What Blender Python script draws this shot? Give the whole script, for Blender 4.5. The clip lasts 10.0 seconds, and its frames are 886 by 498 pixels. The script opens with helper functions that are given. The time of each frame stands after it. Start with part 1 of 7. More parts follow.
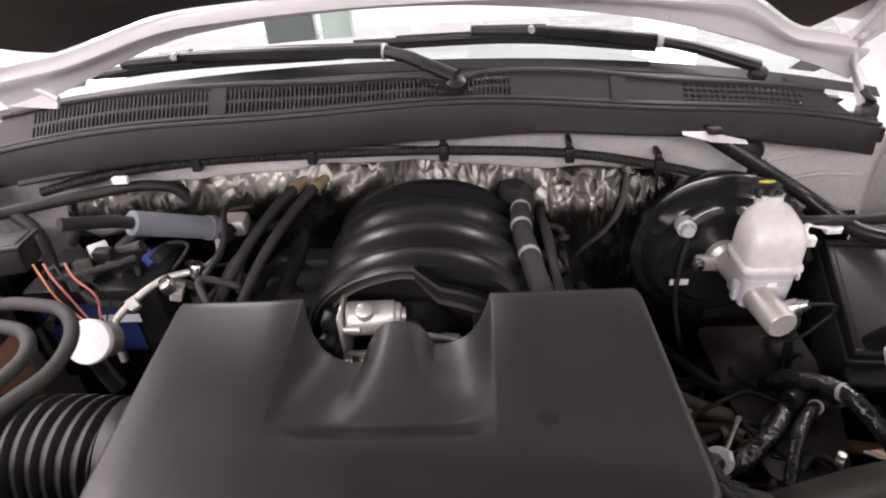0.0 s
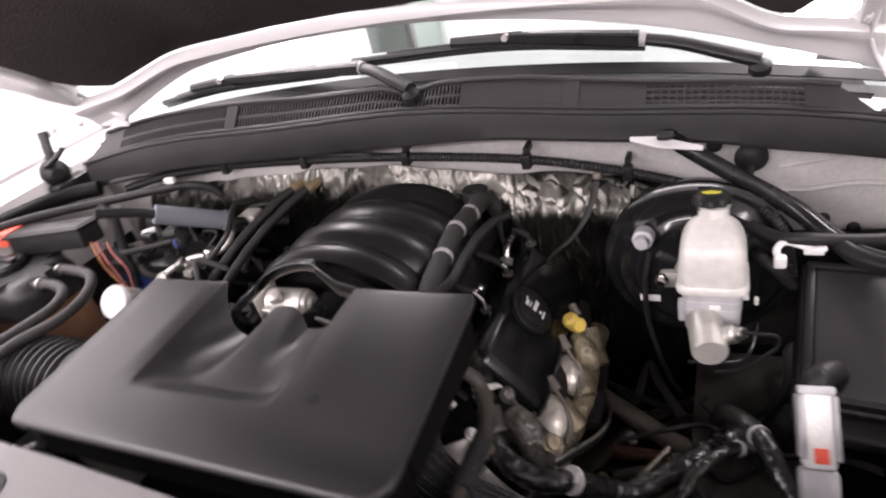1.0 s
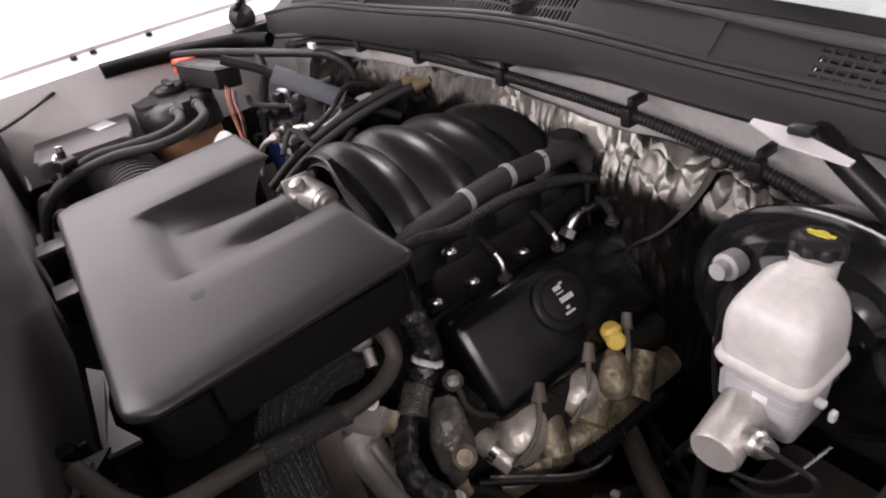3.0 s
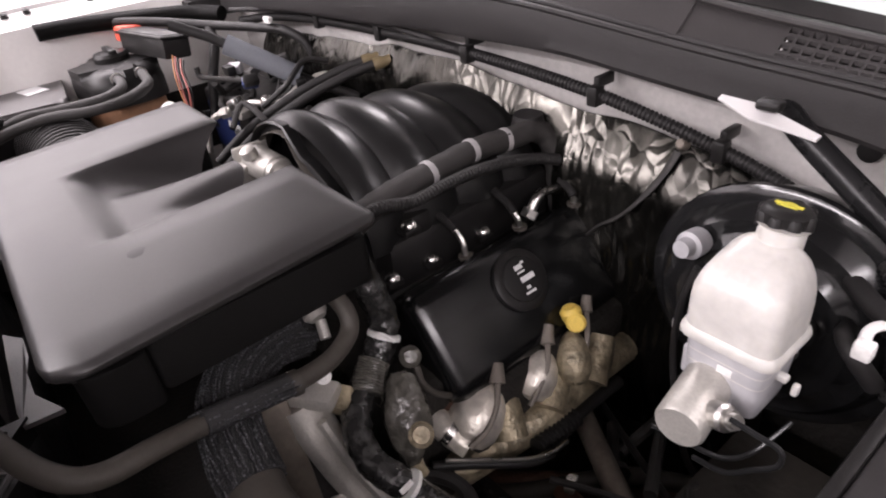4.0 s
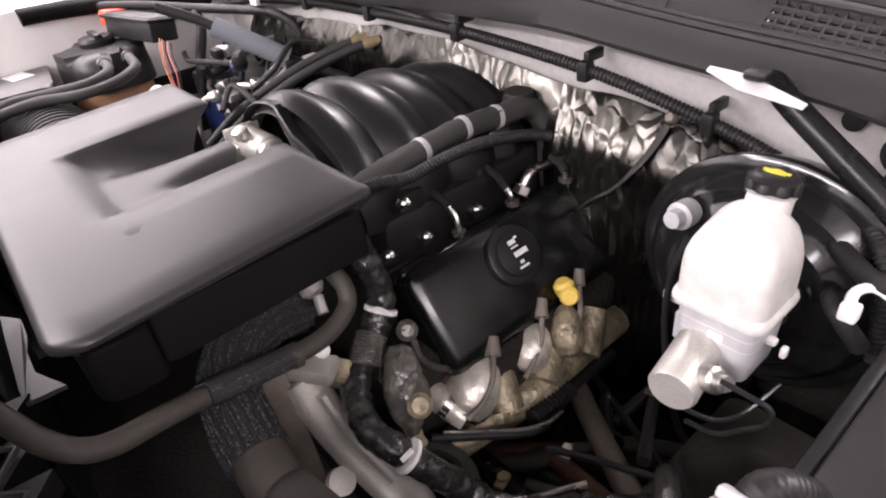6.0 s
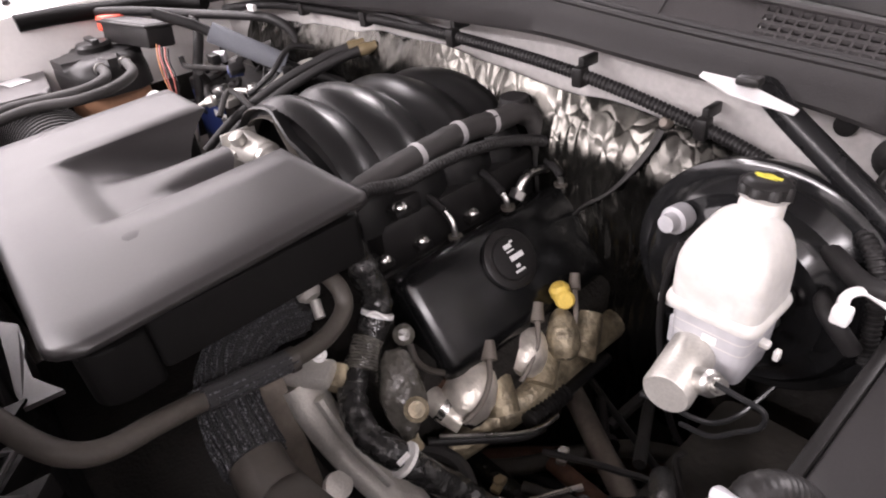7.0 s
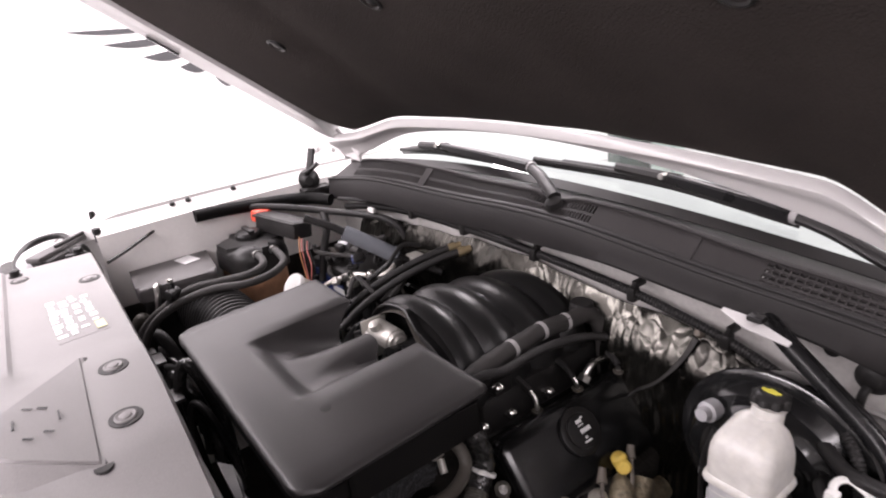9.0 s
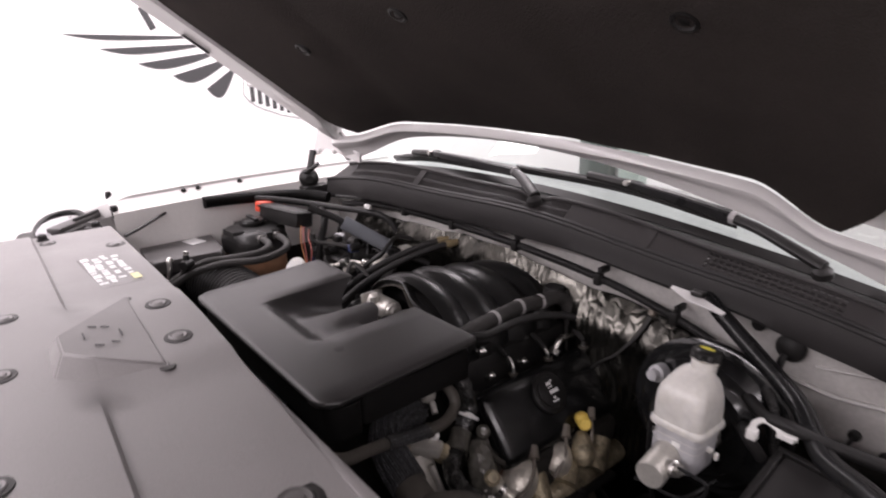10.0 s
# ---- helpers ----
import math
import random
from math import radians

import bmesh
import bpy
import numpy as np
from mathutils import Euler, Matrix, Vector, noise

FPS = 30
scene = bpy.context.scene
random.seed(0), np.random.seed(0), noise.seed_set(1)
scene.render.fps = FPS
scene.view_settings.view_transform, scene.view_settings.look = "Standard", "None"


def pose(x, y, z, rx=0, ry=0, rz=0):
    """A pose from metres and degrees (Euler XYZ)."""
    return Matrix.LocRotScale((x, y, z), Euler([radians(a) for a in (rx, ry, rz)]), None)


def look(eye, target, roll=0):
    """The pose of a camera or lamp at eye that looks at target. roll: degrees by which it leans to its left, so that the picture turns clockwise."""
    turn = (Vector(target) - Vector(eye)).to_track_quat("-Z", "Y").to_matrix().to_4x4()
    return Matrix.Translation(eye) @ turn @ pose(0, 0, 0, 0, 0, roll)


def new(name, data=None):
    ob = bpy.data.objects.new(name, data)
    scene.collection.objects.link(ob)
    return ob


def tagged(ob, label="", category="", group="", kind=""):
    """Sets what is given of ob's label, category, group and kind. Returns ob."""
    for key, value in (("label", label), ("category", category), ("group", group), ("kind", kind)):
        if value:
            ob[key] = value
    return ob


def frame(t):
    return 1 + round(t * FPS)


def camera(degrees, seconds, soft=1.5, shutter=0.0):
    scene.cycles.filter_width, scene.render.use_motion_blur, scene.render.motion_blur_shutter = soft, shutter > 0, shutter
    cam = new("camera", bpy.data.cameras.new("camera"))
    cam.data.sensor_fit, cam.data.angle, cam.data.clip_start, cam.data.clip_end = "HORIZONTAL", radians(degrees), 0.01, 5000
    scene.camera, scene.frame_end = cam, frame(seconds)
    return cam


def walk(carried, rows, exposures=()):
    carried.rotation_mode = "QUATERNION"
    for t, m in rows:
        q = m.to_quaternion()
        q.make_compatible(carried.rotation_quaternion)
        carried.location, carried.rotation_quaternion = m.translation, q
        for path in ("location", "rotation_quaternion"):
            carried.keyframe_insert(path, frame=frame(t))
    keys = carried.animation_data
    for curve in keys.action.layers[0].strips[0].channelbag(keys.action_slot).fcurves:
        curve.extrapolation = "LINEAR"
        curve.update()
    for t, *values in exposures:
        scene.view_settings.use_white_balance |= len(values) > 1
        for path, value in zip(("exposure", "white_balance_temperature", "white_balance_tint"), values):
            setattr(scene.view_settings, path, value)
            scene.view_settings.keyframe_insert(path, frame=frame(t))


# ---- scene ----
cam = camera(72.0, 10.0, soft=2.0, shutter=0.5)
WALK = [
    (0.0, 0.0969, 0.0144, 1.5542, 55.54, 3.62, 1.70),
    (0.5, 0.2201, -0.0228, 1.5559, 56.65, 8.42, 5.75),
    (1.0, 0.5594, 0.0527, 1.5295, 58.18, 12.84, 21.68),
    (1.5, 0.7608, 0.0508, 1.5264, 57.14, 14.68, 30.20),
    (2.0, 0.9171, 0.1514, 1.4865, 59.99, 10.65, 47.61),
    (2.2, 0.8899, 0.2566, 1.4523, 58.57, 10.54, 54.27),
    (3.3, 0.7172, 0.3664, 1.3973, 55.91, 9.49, 53.03),
    (3.5, 0.7163, 0.3632, 1.3749, 56.02, 8.83, 52.10),
    (4.0, 0.7226, 0.3446, 1.3676, 57.11, 5.79, 50.42),
    (4.5, 0.7273, 0.3363, 1.3650, 57.04, 6.00, 48.59),
    (5.0, 0.7267, 0.3331, 1.3594, 55.43, 6.46, 49.09),
    (5.5, 0.7282, 0.3306, 1.3598, 55.68, 6.11, 49.12),
    (7.0, 0.7323, 0.3286, 1.3626, 56.20, 5.98, 48.72),
    (7.5, 0.7455, 0.3227, 1.3779, 57.91, 3.96, 47.87),
    (8.0, 0.7677, 0.3123, 1.3988, 60.02, 4.40, 45.77),
    (8.2, 0.7893, 0.2927, 1.4283, 60.76, 4.77, 48.00),
    (8.5, 0.7852, 0.2081, 1.5132, 65.08, 2.83, 51.39),
    (9.0, 0.8453, 0.1482, 1.5754, 68.94, 5.45, 53.16),
    (9.5, 0.9217, 0.0896, 1.5746, 70.79, 3.47, 54.89),
    (10.0, 0.9603, -0.0142, 1.5431, 71.94, 1.32, 51.17),
]
EXPOSURES = [(0.0, 0.22), (1.0, 0.36), (2.0, 0.24), (3.5, 0.1), (4.0, 0.48), (4.5, 0.7), (5.5, 0.88), (7.0, 0.9), (8.0, 0.84), (8.5, 0.47), (9.0, 0.16), (9.5, -0.02), (10.0, -0.44)]
walk(cam, [(t, pose(*row)) for t, *row in WALK], EXPOSURES)

# ---- world and light ----
world = bpy.data.worlds.new("world")
scene.world = world
world.use_nodes = True
world.node_tree.nodes["Background"].inputs["Color"].default_value = (1.0, 0.97, 0.96, 1)
world.node_tree.nodes["Background"].inputs["Strength"].default_value = 0.3


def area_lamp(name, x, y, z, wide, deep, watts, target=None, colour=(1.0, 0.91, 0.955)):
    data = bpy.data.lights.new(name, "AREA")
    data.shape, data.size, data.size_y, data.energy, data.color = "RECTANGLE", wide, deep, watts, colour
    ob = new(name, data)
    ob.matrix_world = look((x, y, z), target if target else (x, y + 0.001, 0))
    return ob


# area lamps assumed under the ceiling of the showroom; no fixtures are seen
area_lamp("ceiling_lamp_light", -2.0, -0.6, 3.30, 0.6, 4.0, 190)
# added so that the valve cover's front edge catches a highlight
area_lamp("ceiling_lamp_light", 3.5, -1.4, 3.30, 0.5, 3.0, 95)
# added to brighten the firewall from the front, below the open hood
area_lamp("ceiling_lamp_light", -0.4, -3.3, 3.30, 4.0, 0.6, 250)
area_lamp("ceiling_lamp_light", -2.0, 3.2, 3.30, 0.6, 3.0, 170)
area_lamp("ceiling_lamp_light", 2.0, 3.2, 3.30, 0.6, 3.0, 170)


# ---- materials ----
def material(name, colour, rough=0.5, metal=0.0, grain=400.0, bump=0.1, vary=0.15, spots=6.0, coat=0.0, wear=0.08, depth=0.001, noise_rough=0.1, spec=0.5):
    """A surface with fine grain, broad stains and a little relief."""
    m = bpy.data.materials.new(name)
    m.use_nodes = True
    nt = m.node_tree
    b = nt.nodes["Principled BSDF"]
    b.inputs["Metallic"].default_value = metal
    b.inputs["Coat Weight"].default_value = coat
    b.inputs["Specular IOR Level"].default_value = spec
    b.inputs["Coat Roughness"].default_value = 0.08
    tc = nt.nodes.new("ShaderNodeTexCoord")
    fine = nt.nodes.new("ShaderNodeTexNoise")
    fine.inputs["Scale"].default_value = grain
    fine.inputs["Detail"].default_value = 3
    broad = nt.nodes.new("ShaderNodeTexNoise")
    broad.inputs["Scale"].default_value = spots
    broad.inputs["Detail"].default_value = 6
    broad.inputs["Roughness"].default_value = 0.65
    for n in (fine, broad):
        nt.links.new(tc.outputs["Object"], n.inputs["Vector"])
    ramp = nt.nodes.new("ShaderNodeMapRange")
    ramp.inputs["From Min"].default_value, ramp.inputs["From Max"].default_value = 0.3, 0.7
    ramp.inputs["To Min"].default_value, ramp.inputs["To Max"].default_value = 1 - vary, 1 + vary
    nt.links.new(broad.outputs["Fac"], ramp.inputs["Value"])
    ramp2 = nt.nodes.new("ShaderNodeMapRange")
    ramp2.inputs["From Min"].default_value, ramp2.inputs["From Max"].default_value = 0.3, 0.7
    ramp2.inputs["To Min"].default_value, ramp2.inputs["To Max"].default_value = 1 - wear, 1 + wear
    nt.links.new(fine.outputs["Fac"], ramp2.inputs["Value"])
    mul = nt.nodes.new("ShaderNodeMath")
    mul.operation = "MULTIPLY"
    nt.links.new(ramp.outputs["Result"], mul.inputs[0])
    nt.links.new(ramp2.outputs["Result"], mul.inputs[1])
    mix = nt.nodes.new("ShaderNodeVectorMath")
    mix.operation = "SCALE"
    mix.inputs[0].default_value = colour
    nt.links.new(mul.outputs[0], mix.inputs["Scale"])
    nt.links.new(mix.outputs["Vector"], b.inputs["Base Color"])
    rr = nt.nodes.new("ShaderNodeMapRange")
    rr.inputs["From Min"].default_value, rr.inputs["From Max"].default_value = 0.3, 0.7
    rr.inputs["To Min"].default_value, rr.inputs["To Max"].default_value = max(0.02, rough - noise_rough), min(1, rough + noise_rough)
    nt.links.new(broad.outputs["Fac"], rr.inputs["Value"])
    nt.links.new(rr.outputs["Result"], b.inputs["Roughness"])
    bp = nt.nodes.new("ShaderNodeBump")
    bp.inputs["Strength"].default_value, bp.inputs["Distance"].default_value = bump, depth
    nt.links.new(fine.outputs["Fac"], bp.inputs["Height"])
    nt.links.new(bp.outputs["Normal"], b.inputs["Normal"])
    return m


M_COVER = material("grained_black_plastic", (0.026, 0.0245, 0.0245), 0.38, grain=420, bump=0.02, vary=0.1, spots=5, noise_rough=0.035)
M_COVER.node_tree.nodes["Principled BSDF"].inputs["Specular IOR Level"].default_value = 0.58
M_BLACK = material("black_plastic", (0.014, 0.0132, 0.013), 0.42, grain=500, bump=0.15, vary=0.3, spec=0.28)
# near-black, with the shade of the engine cover's upright faces in the colour
M_SKIRT = material("matt_black_with_skirt_shade", (0.006, 0.0057, 0.0055), 0.6, grain=500, bump=0.15, vary=0.2, spec=0.1)
M_GLOSS = material("satin_black_composite", (0.012, 0.012, 0.0125), 0.3, grain=700, bump=0.12, vary=0.25, spec=0.28)
M_MANIFOLD = material("satin_black_nylon", (0.010, 0.0098, 0.0098), 0.34, grain=500, bump=0.08, vary=0.2, noise_rough=0.05, spec=0.4)
M_RUBBER = material("black_rubber", (0.017, 0.016, 0.016), 0.55, grain=300, bump=0.2, vary=0.3, spec=0.28)
M_HOSE = material("weathered_grey_rubber", (0.050, 0.044, 0.037), 0.6, grain=250, bump=0.2, vary=0.25)
M_TAPE = material("cloth_tape", (0.024, 0.022, 0.021), 0.7, grain=600, bump=0.5, vary=0.3)
M_BRAID = material("braided_sleeve", (0.024, 0.024, 0.025), 0.5, grain=900, bump=0.9, vary=0.3, depth=0.002)
M_FOAM = material("grey_foam", (0.16, 0.17, 0.19), 0.8, grain=500, bump=0.3, vary=0.1)
M_COWL = material("weathered_cowl_plastic", (0.029, 0.0265, 0.0265), 0.58, grain=700, bump=0.25, vary=0.15, spec=0.35)
M_RAD = material("grey_shroud_plastic", (0.2, 0.19, 0.19), 0.42, grain=700, bump=0.2, vary=0.06)
M_PAINT = material("white_body_paint", (0.62, 0.605, 0.6), 0.32, grain=60, bump=0.01, vary=0.015, coat=0.4, wear=0.01, noise_rough=0.03)
# body panel colour lowered to carry the shade below the cowl
M_PANEL = material("shade_greyed_body_panel", (0.46, 0.445, 0.43), 0.45, grain=120, bump=0.06, vary=0.08)
M_LINER = material("black_felt_liner", (0.038, 0.0325, 0.0298), 0.95, grain=350, bump=0.8, vary=0.25, spots=4, depth=0.003, spec=0.08)
M_ALU = material("cast_aluminium", (0.56, 0.54, 0.5), 0.4, metal=0.6, grain=350, bump=0.5, vary=0.2)
M_STEEL = material("bright_steel", (0.5, 0.49, 0.47), 0.28, metal=1.0, grain=200, bump=0.1, vary=0.2)
M_HEAT = material("heat_shield_steel", (0.68, 0.64, 0.57), 0.4, metal=0.6, grain=90, bump=0.5, vary=0.4, spots=14, depth=0.004)
M_RUST = material("rusty_iron", (0.07, 0.032, 0.018), 0.75, metal=0.2, grain=160, bump=0.7, vary=0.4, spots=20, depth=0.003)
M_IRON = material("dirty_cast_iron", (0.02, 0.018, 0.016), 0.75, metal=0.0, grain=120, bump=0.8, vary=0.4, spots=18, depth=0.004, spec=0.2)
M_NYLON = material("translucent_white_nylon", (0.6, 0.585, 0.555), 0.38, grain=80, bump=0.05, vary=0.05)
M_NYLON.node_tree.nodes["Principled BSDF"].inputs["Subsurface Weight"].default_value = 0.3
M_NYLON.node_tree.nodes["Principled BSDF"].inputs["Subsurface Radius"].default_value = (0.03, 0.028, 0.022)
M_NYLON2 = material("milky_nylon_with_fluid", (0.43, 0.425, 0.44), 0.38, grain=80, bump=0.05, vary=0.06)
M_WHITE = material("white_plastic", (0.75, 0.74, 0.72), 0.45, grain=300, bump=0.05, vary=0.05)
M_YELLOW = material("yellow_plastic", (0.78, 0.56, 0.12), 0.45, grain=300, bump=0.1, vary=0.1)
M_LIME = material("yellow_cap_mark", (0.62, 0.56, 0.06), 0.6, grain=300, bump=0.05, vary=0.1)
M_RED = material("red_plastic", (0.72, 0.09, 0.05), 0.45, grain=300, bump=0.1, vary=0.1)
M_ORANGE = material("orange_wire", (0.62, 0.27, 0.12), 0.5, vary=0.1)
M_PINK = material("red_wire", (0.5, 0.16, 0.14), 0.5, vary=0.1)
M_BLUE = material("blue_label", (0.02, 0.035, 0.13), 0.4, vary=0.2)
M_BROWN = material("rusty_coolant_stain", (0.28, 0.15, 0.085), 0.5, grain=60, bump=0.15, vary=0.3, spots=9)
M_TAN = material("tan_plastic", (0.2, 0.155, 0.085), 0.5, vary=0.2)
M_WALL = material("white_wall_paint", (0.86, 0.85, 0.85), 0.8, grain=200, bump=0.05, vary=0.02)
M_FLOOR = material("grey_polished_floor", (0.42, 0.415, 0.41), 0.25, grain=40, bump=0.03, vary=0.06, spots=1.5)
# grey chosen for the unseen walls, to weaken their bounce light
M_GREYWALL = material("unseen_wall_grey", (0.45, 0.44, 0.435), 0.8, grain=200, bump=0.05, vary=0.03)
M_CEIL = material("white_ceiling", (0.8, 0.79, 0.79), 0.9, grain=100, bump=0.05, vary=0.02)
M_GREYINK = material("grey_wall_graphic", (0.045, 0.045, 0.047), 0.6, vary=0.05)
M_GOLD = material("orange_wall_graphic", (0.75, 0.42, 0.12), 0.6, vary=0.05)
M_INK = material("white_print", (0.7, 0.7, 0.7), 0.6, vary=0.05)
M_DARKGLASS = material("dark_green_glass", (0.03, 0.055, 0.045), 0.15, vary=0.1, coat=0.5)
M_PALEGLASS = material("pale_green_glass", (0.42, 0.5, 0.46), 0.15, vary=0.1, coat=0.5)
M_DASH = material("pale_dashboard_cover", (0.42, 0.43, 0.43), 0.7, vary=0.1)


M_VALVE = material("smooth_black_valve_cover", (0.005, 0.005, 0.0052), 0.2, grain=300, bump=0.03, vary=0.2, noise_rough=0.03, spec=0.45)
M_YELLOWINK = material("yellow_print", (0.75, 0.72, 0.42), 0.6, vary=0.05)
M_SMUDGE = material("dark_oily_smudge", (0.017, 0.016, 0.016), 0.4, grain=300, vary=0.3)
M_ENAMEL = material("glossy_black_enamel", (0.012, 0.012, 0.0125), 0.16, grain=60, bump=0.06, vary=0.2, noise_rough=0.05)
M_APRON = material("white_inner_panel", (0.8, 0.78, 0.76), 0.4, grain=120, bump=0.01, vary=0.04, wear=0.02)
M_SEAL = material("cowl_seal_rubber", (0.022, 0.0205, 0.0205), 0.55, grain=500, bump=0.25, vary=0.25, spec=0.3)
M_LID = material("grey_box_lid", (0.075, 0.07, 0.07), 0.45, grain=500, bump=0.2, vary=0.15)
M_BAND = material("pale_tape_band", (0.32, 0.31, 0.31), 0.5, vary=0.15)
M_SPLASH = material("dirty_brown_shield", (0.030, 0.026, 0.021), 0.7, grain=90, bump=0.4, vary=0.5, spots=14, depth=0.003)
M_GRIME = material("grimy_beige_metal", (0.30, 0.255, 0.175), 0.45, metal=0.5, grain=90, bump=0.7, vary=0.7, spots=35, depth=0.005)
M_DULL = material("dull_dirty_metal", (0.14, 0.12, 0.1), 0.55, metal=0.3, grain=150, bump=0.4, vary=0.35, spots=20, depth=0.002)
M_FILM = material("crumpled_grey_film", (0.075, 0.071, 0.062), 0.14, grain=70, bump=0.9, vary=0.4, spots=30, depth=0.006, spec=0.7)
M_SHRINK = material("glossy_black_tape", (0.018, 0.0175, 0.017), 0.22, grain=80, bump=0.8, vary=0.3, depth=0.005, spec=0.6)


def woven_material():
    """Dark sleeve with pale flecks of thread."""
    m = material("woven_sleeve", (0.02, 0.02, 0.022), 0.5, grain=900, bump=0.6, vary=0.2)
    nt = m.node_tree
    b = nt.nodes["Principled BSDF"]
    tc = nt.nodes.new("ShaderNodeTexCoord")
    v = nt.nodes.new("ShaderNodeTexVoronoi")
    v.inputs["Scale"].default_value = 620
    nt.links.new(tc.outputs["Object"], v.inputs["Vector"])
    cr = nt.nodes.new("ShaderNodeValToRGB")
    cr.color_ramp.elements[0].position, cr.color_ramp.elements[0].color = 0.60, (0.018, 0.018, 0.02, 1)
    cr.color_ramp.elements[1].position, cr.color_ramp.elements[1].color = 0.75, (0.13, 0.133, 0.142, 1)
    nt.links.new(v.outputs["Color"], cr.inputs["Fac"])
    nt.links.new(cr.outputs["Color"], b.inputs["Base Color"])
    return m


M_WOVEN = woven_material()
M_GREYLEAD = material("grey_lead_rubber", (0.16, 0.14, 0.12), 0.5, vary=0.2)


def foil_material():
    m = bpy.data.materials.new("crinkled_foil")
    m.use_nodes = True
    nt = m.node_tree
    b = nt.nodes["Principled BSDF"]
    b.inputs["Metallic"].default_value = 0.95
    b.inputs["Roughness"].default_value = 0.22
    tc = nt.nodes.new("ShaderNodeTexCoord")
    mp = nt.nodes.new("ShaderNodeMapping")
    mp.inputs["Scale"].default_value = (1.0, 1.0, 0.2)
    nt.links.new(tc.outputs["Object"], mp.inputs["Vector"])
    n = nt.nodes.new("ShaderNodeTexNoise")
    n.inputs["Scale"].default_value, n.inputs["Detail"].default_value = 14, 2
    warp = nt.nodes.new("ShaderNodeVectorMath")
    warp.operation = "MULTIPLY_ADD"
    warp.inputs[1].default_value = (0.05, 0.05, 0.05)
    nt.links.new(mp.outputs["Vector"], n.inputs["Vector"])
    nt.links.new(n.outputs["Color"], warp.inputs[0])
    nt.links.new(mp.outputs["Vector"], warp.inputs[2])
    v = nt.nodes.new("ShaderNodeTexVoronoi")
    v.feature = "DISTANCE_TO_EDGE"
    v.inputs["Scale"].default_value = 48
    nt.links.new(warp.outputs["Vector"], v.inputs["Vector"])
    n2 = nt.nodes.new("ShaderNodeTexNoise")
    n2.inputs["Scale"].default_value, n2.inputs["Detail"].default_value = 11, 4
    nt.links.new(mp.outputs["Vector"], n2.inputs["Vector"])
    bp = nt.nodes.new("ShaderNodeBump")
    bp.inputs["Strength"].default_value, bp.inputs["Distance"].default_value = 0.42, 0.006
    nt.links.new(v.outputs["Distance"], bp.inputs["Height"])
    nt.links.new(bp.outputs["Normal"], b.inputs["Normal"])
    cr = nt.nodes.new("ShaderNodeValToRGB")
    cr.color_ramp.elements[0].position, cr.color_ramp.elements[0].color = 0.35, (0.022, 0.021, 0.019, 1)
    cr.color_ramp.elements[1].position, cr.color_ramp.elements[1].color = 0.68, (0.078, 0.075, 0.067, 1)
    nt.links.new(n2.outputs["Fac"], cr.inputs["Fac"])
    nt.links.new(cr.outputs["Color"], b.inputs["Base Color"])
    return m


M_FOIL = foil_material()


def glass_material():
    m = bpy.data.materials.new("windscreen_glass")
    m.use_nodes = True
    nt = m.node_tree
    nt.nodes.remove(nt.nodes["Principled BSDF"])
    out = nt.nodes["Material Output"]
    tr = nt.nodes.new("ShaderNodeBsdfTransparent")
    tr.inputs["Color"].default_value = (0.9, 0.93, 0.915, 1)
    gl = nt.nodes.new("ShaderNodeBsdfGlossy")
    gl.inputs["Roughness"].default_value = 0.02
    mx = nt.nodes.new("ShaderNodeMixShader")
    mx.inputs["Fac"].default_value = 0.07
    nt.links.new(tr.outputs["BSDF"], mx.inputs[1])
    nt.links.new(gl.outputs["BSDF"], mx.inputs[2])
    nt.links.new(mx.outputs["Shader"], out.inputs["Surface"])
    return m


M_GLASS = glass_material()


# ---- building helpers ----
def thing(name, at, label, category, group="", kind=""):
    ob = new(name)
    ob.location = at
    ob.empty_display_size = 0.02
    return tagged(ob, label, category, group, kind)


def origin(ob):
    p = Vector((0, 0, 0))
    while ob is not None:
        p += Vector(ob.location)
        ob = ob.parent
    return p


def part(name, bm, mat, parent=None, label="", smooth=True):
    """Links bm, whose points are in world places, as one mesh under parent."""
    if parent is not None:
        bmesh.ops.translate(bm, verts=bm.verts, vec=-origin(parent))
    bmesh.ops.recalc_face_normals(bm, faces=bm.faces)
    me = bpy.data.meshes.new(name)
    bm.to_mesh(me)
    bm.free()
    for poly in me.polygons:
        poly.use_smooth = smooth
    if smooth:
        me.set_sharp_from_angle(angle=radians(38))
    me.materials.append(mat)
    ob = new(name, me)
    ob.parent = parent
    if label:
        tagged(ob, label)
    return ob


def solo(name, bm, mat, at, label, category, group="", kind="", smooth=True):
    """A top-level thing of one mesh, with its origin at `at`."""
    bmesh.ops.translate(bm, verts=bm.verts, vec=-Vector(at))
    ob = part(name, bm, mat, None, "", smooth)
    ob.location = at
    return tagged(ob, label, category, group, kind)


def join(*bms):
    out = bms[0]
    for b in bms[1:]:
        me = bpy.data.meshes.new("tmp")
        b.to_mesh(me)
        b.free()
        out.from_mesh(me)
        bpy.data.meshes.remove(me)
    return out


def moved(bm, m):
    bmesh.ops.transform(bm, matrix=m, verts=bm.verts)
    return bm


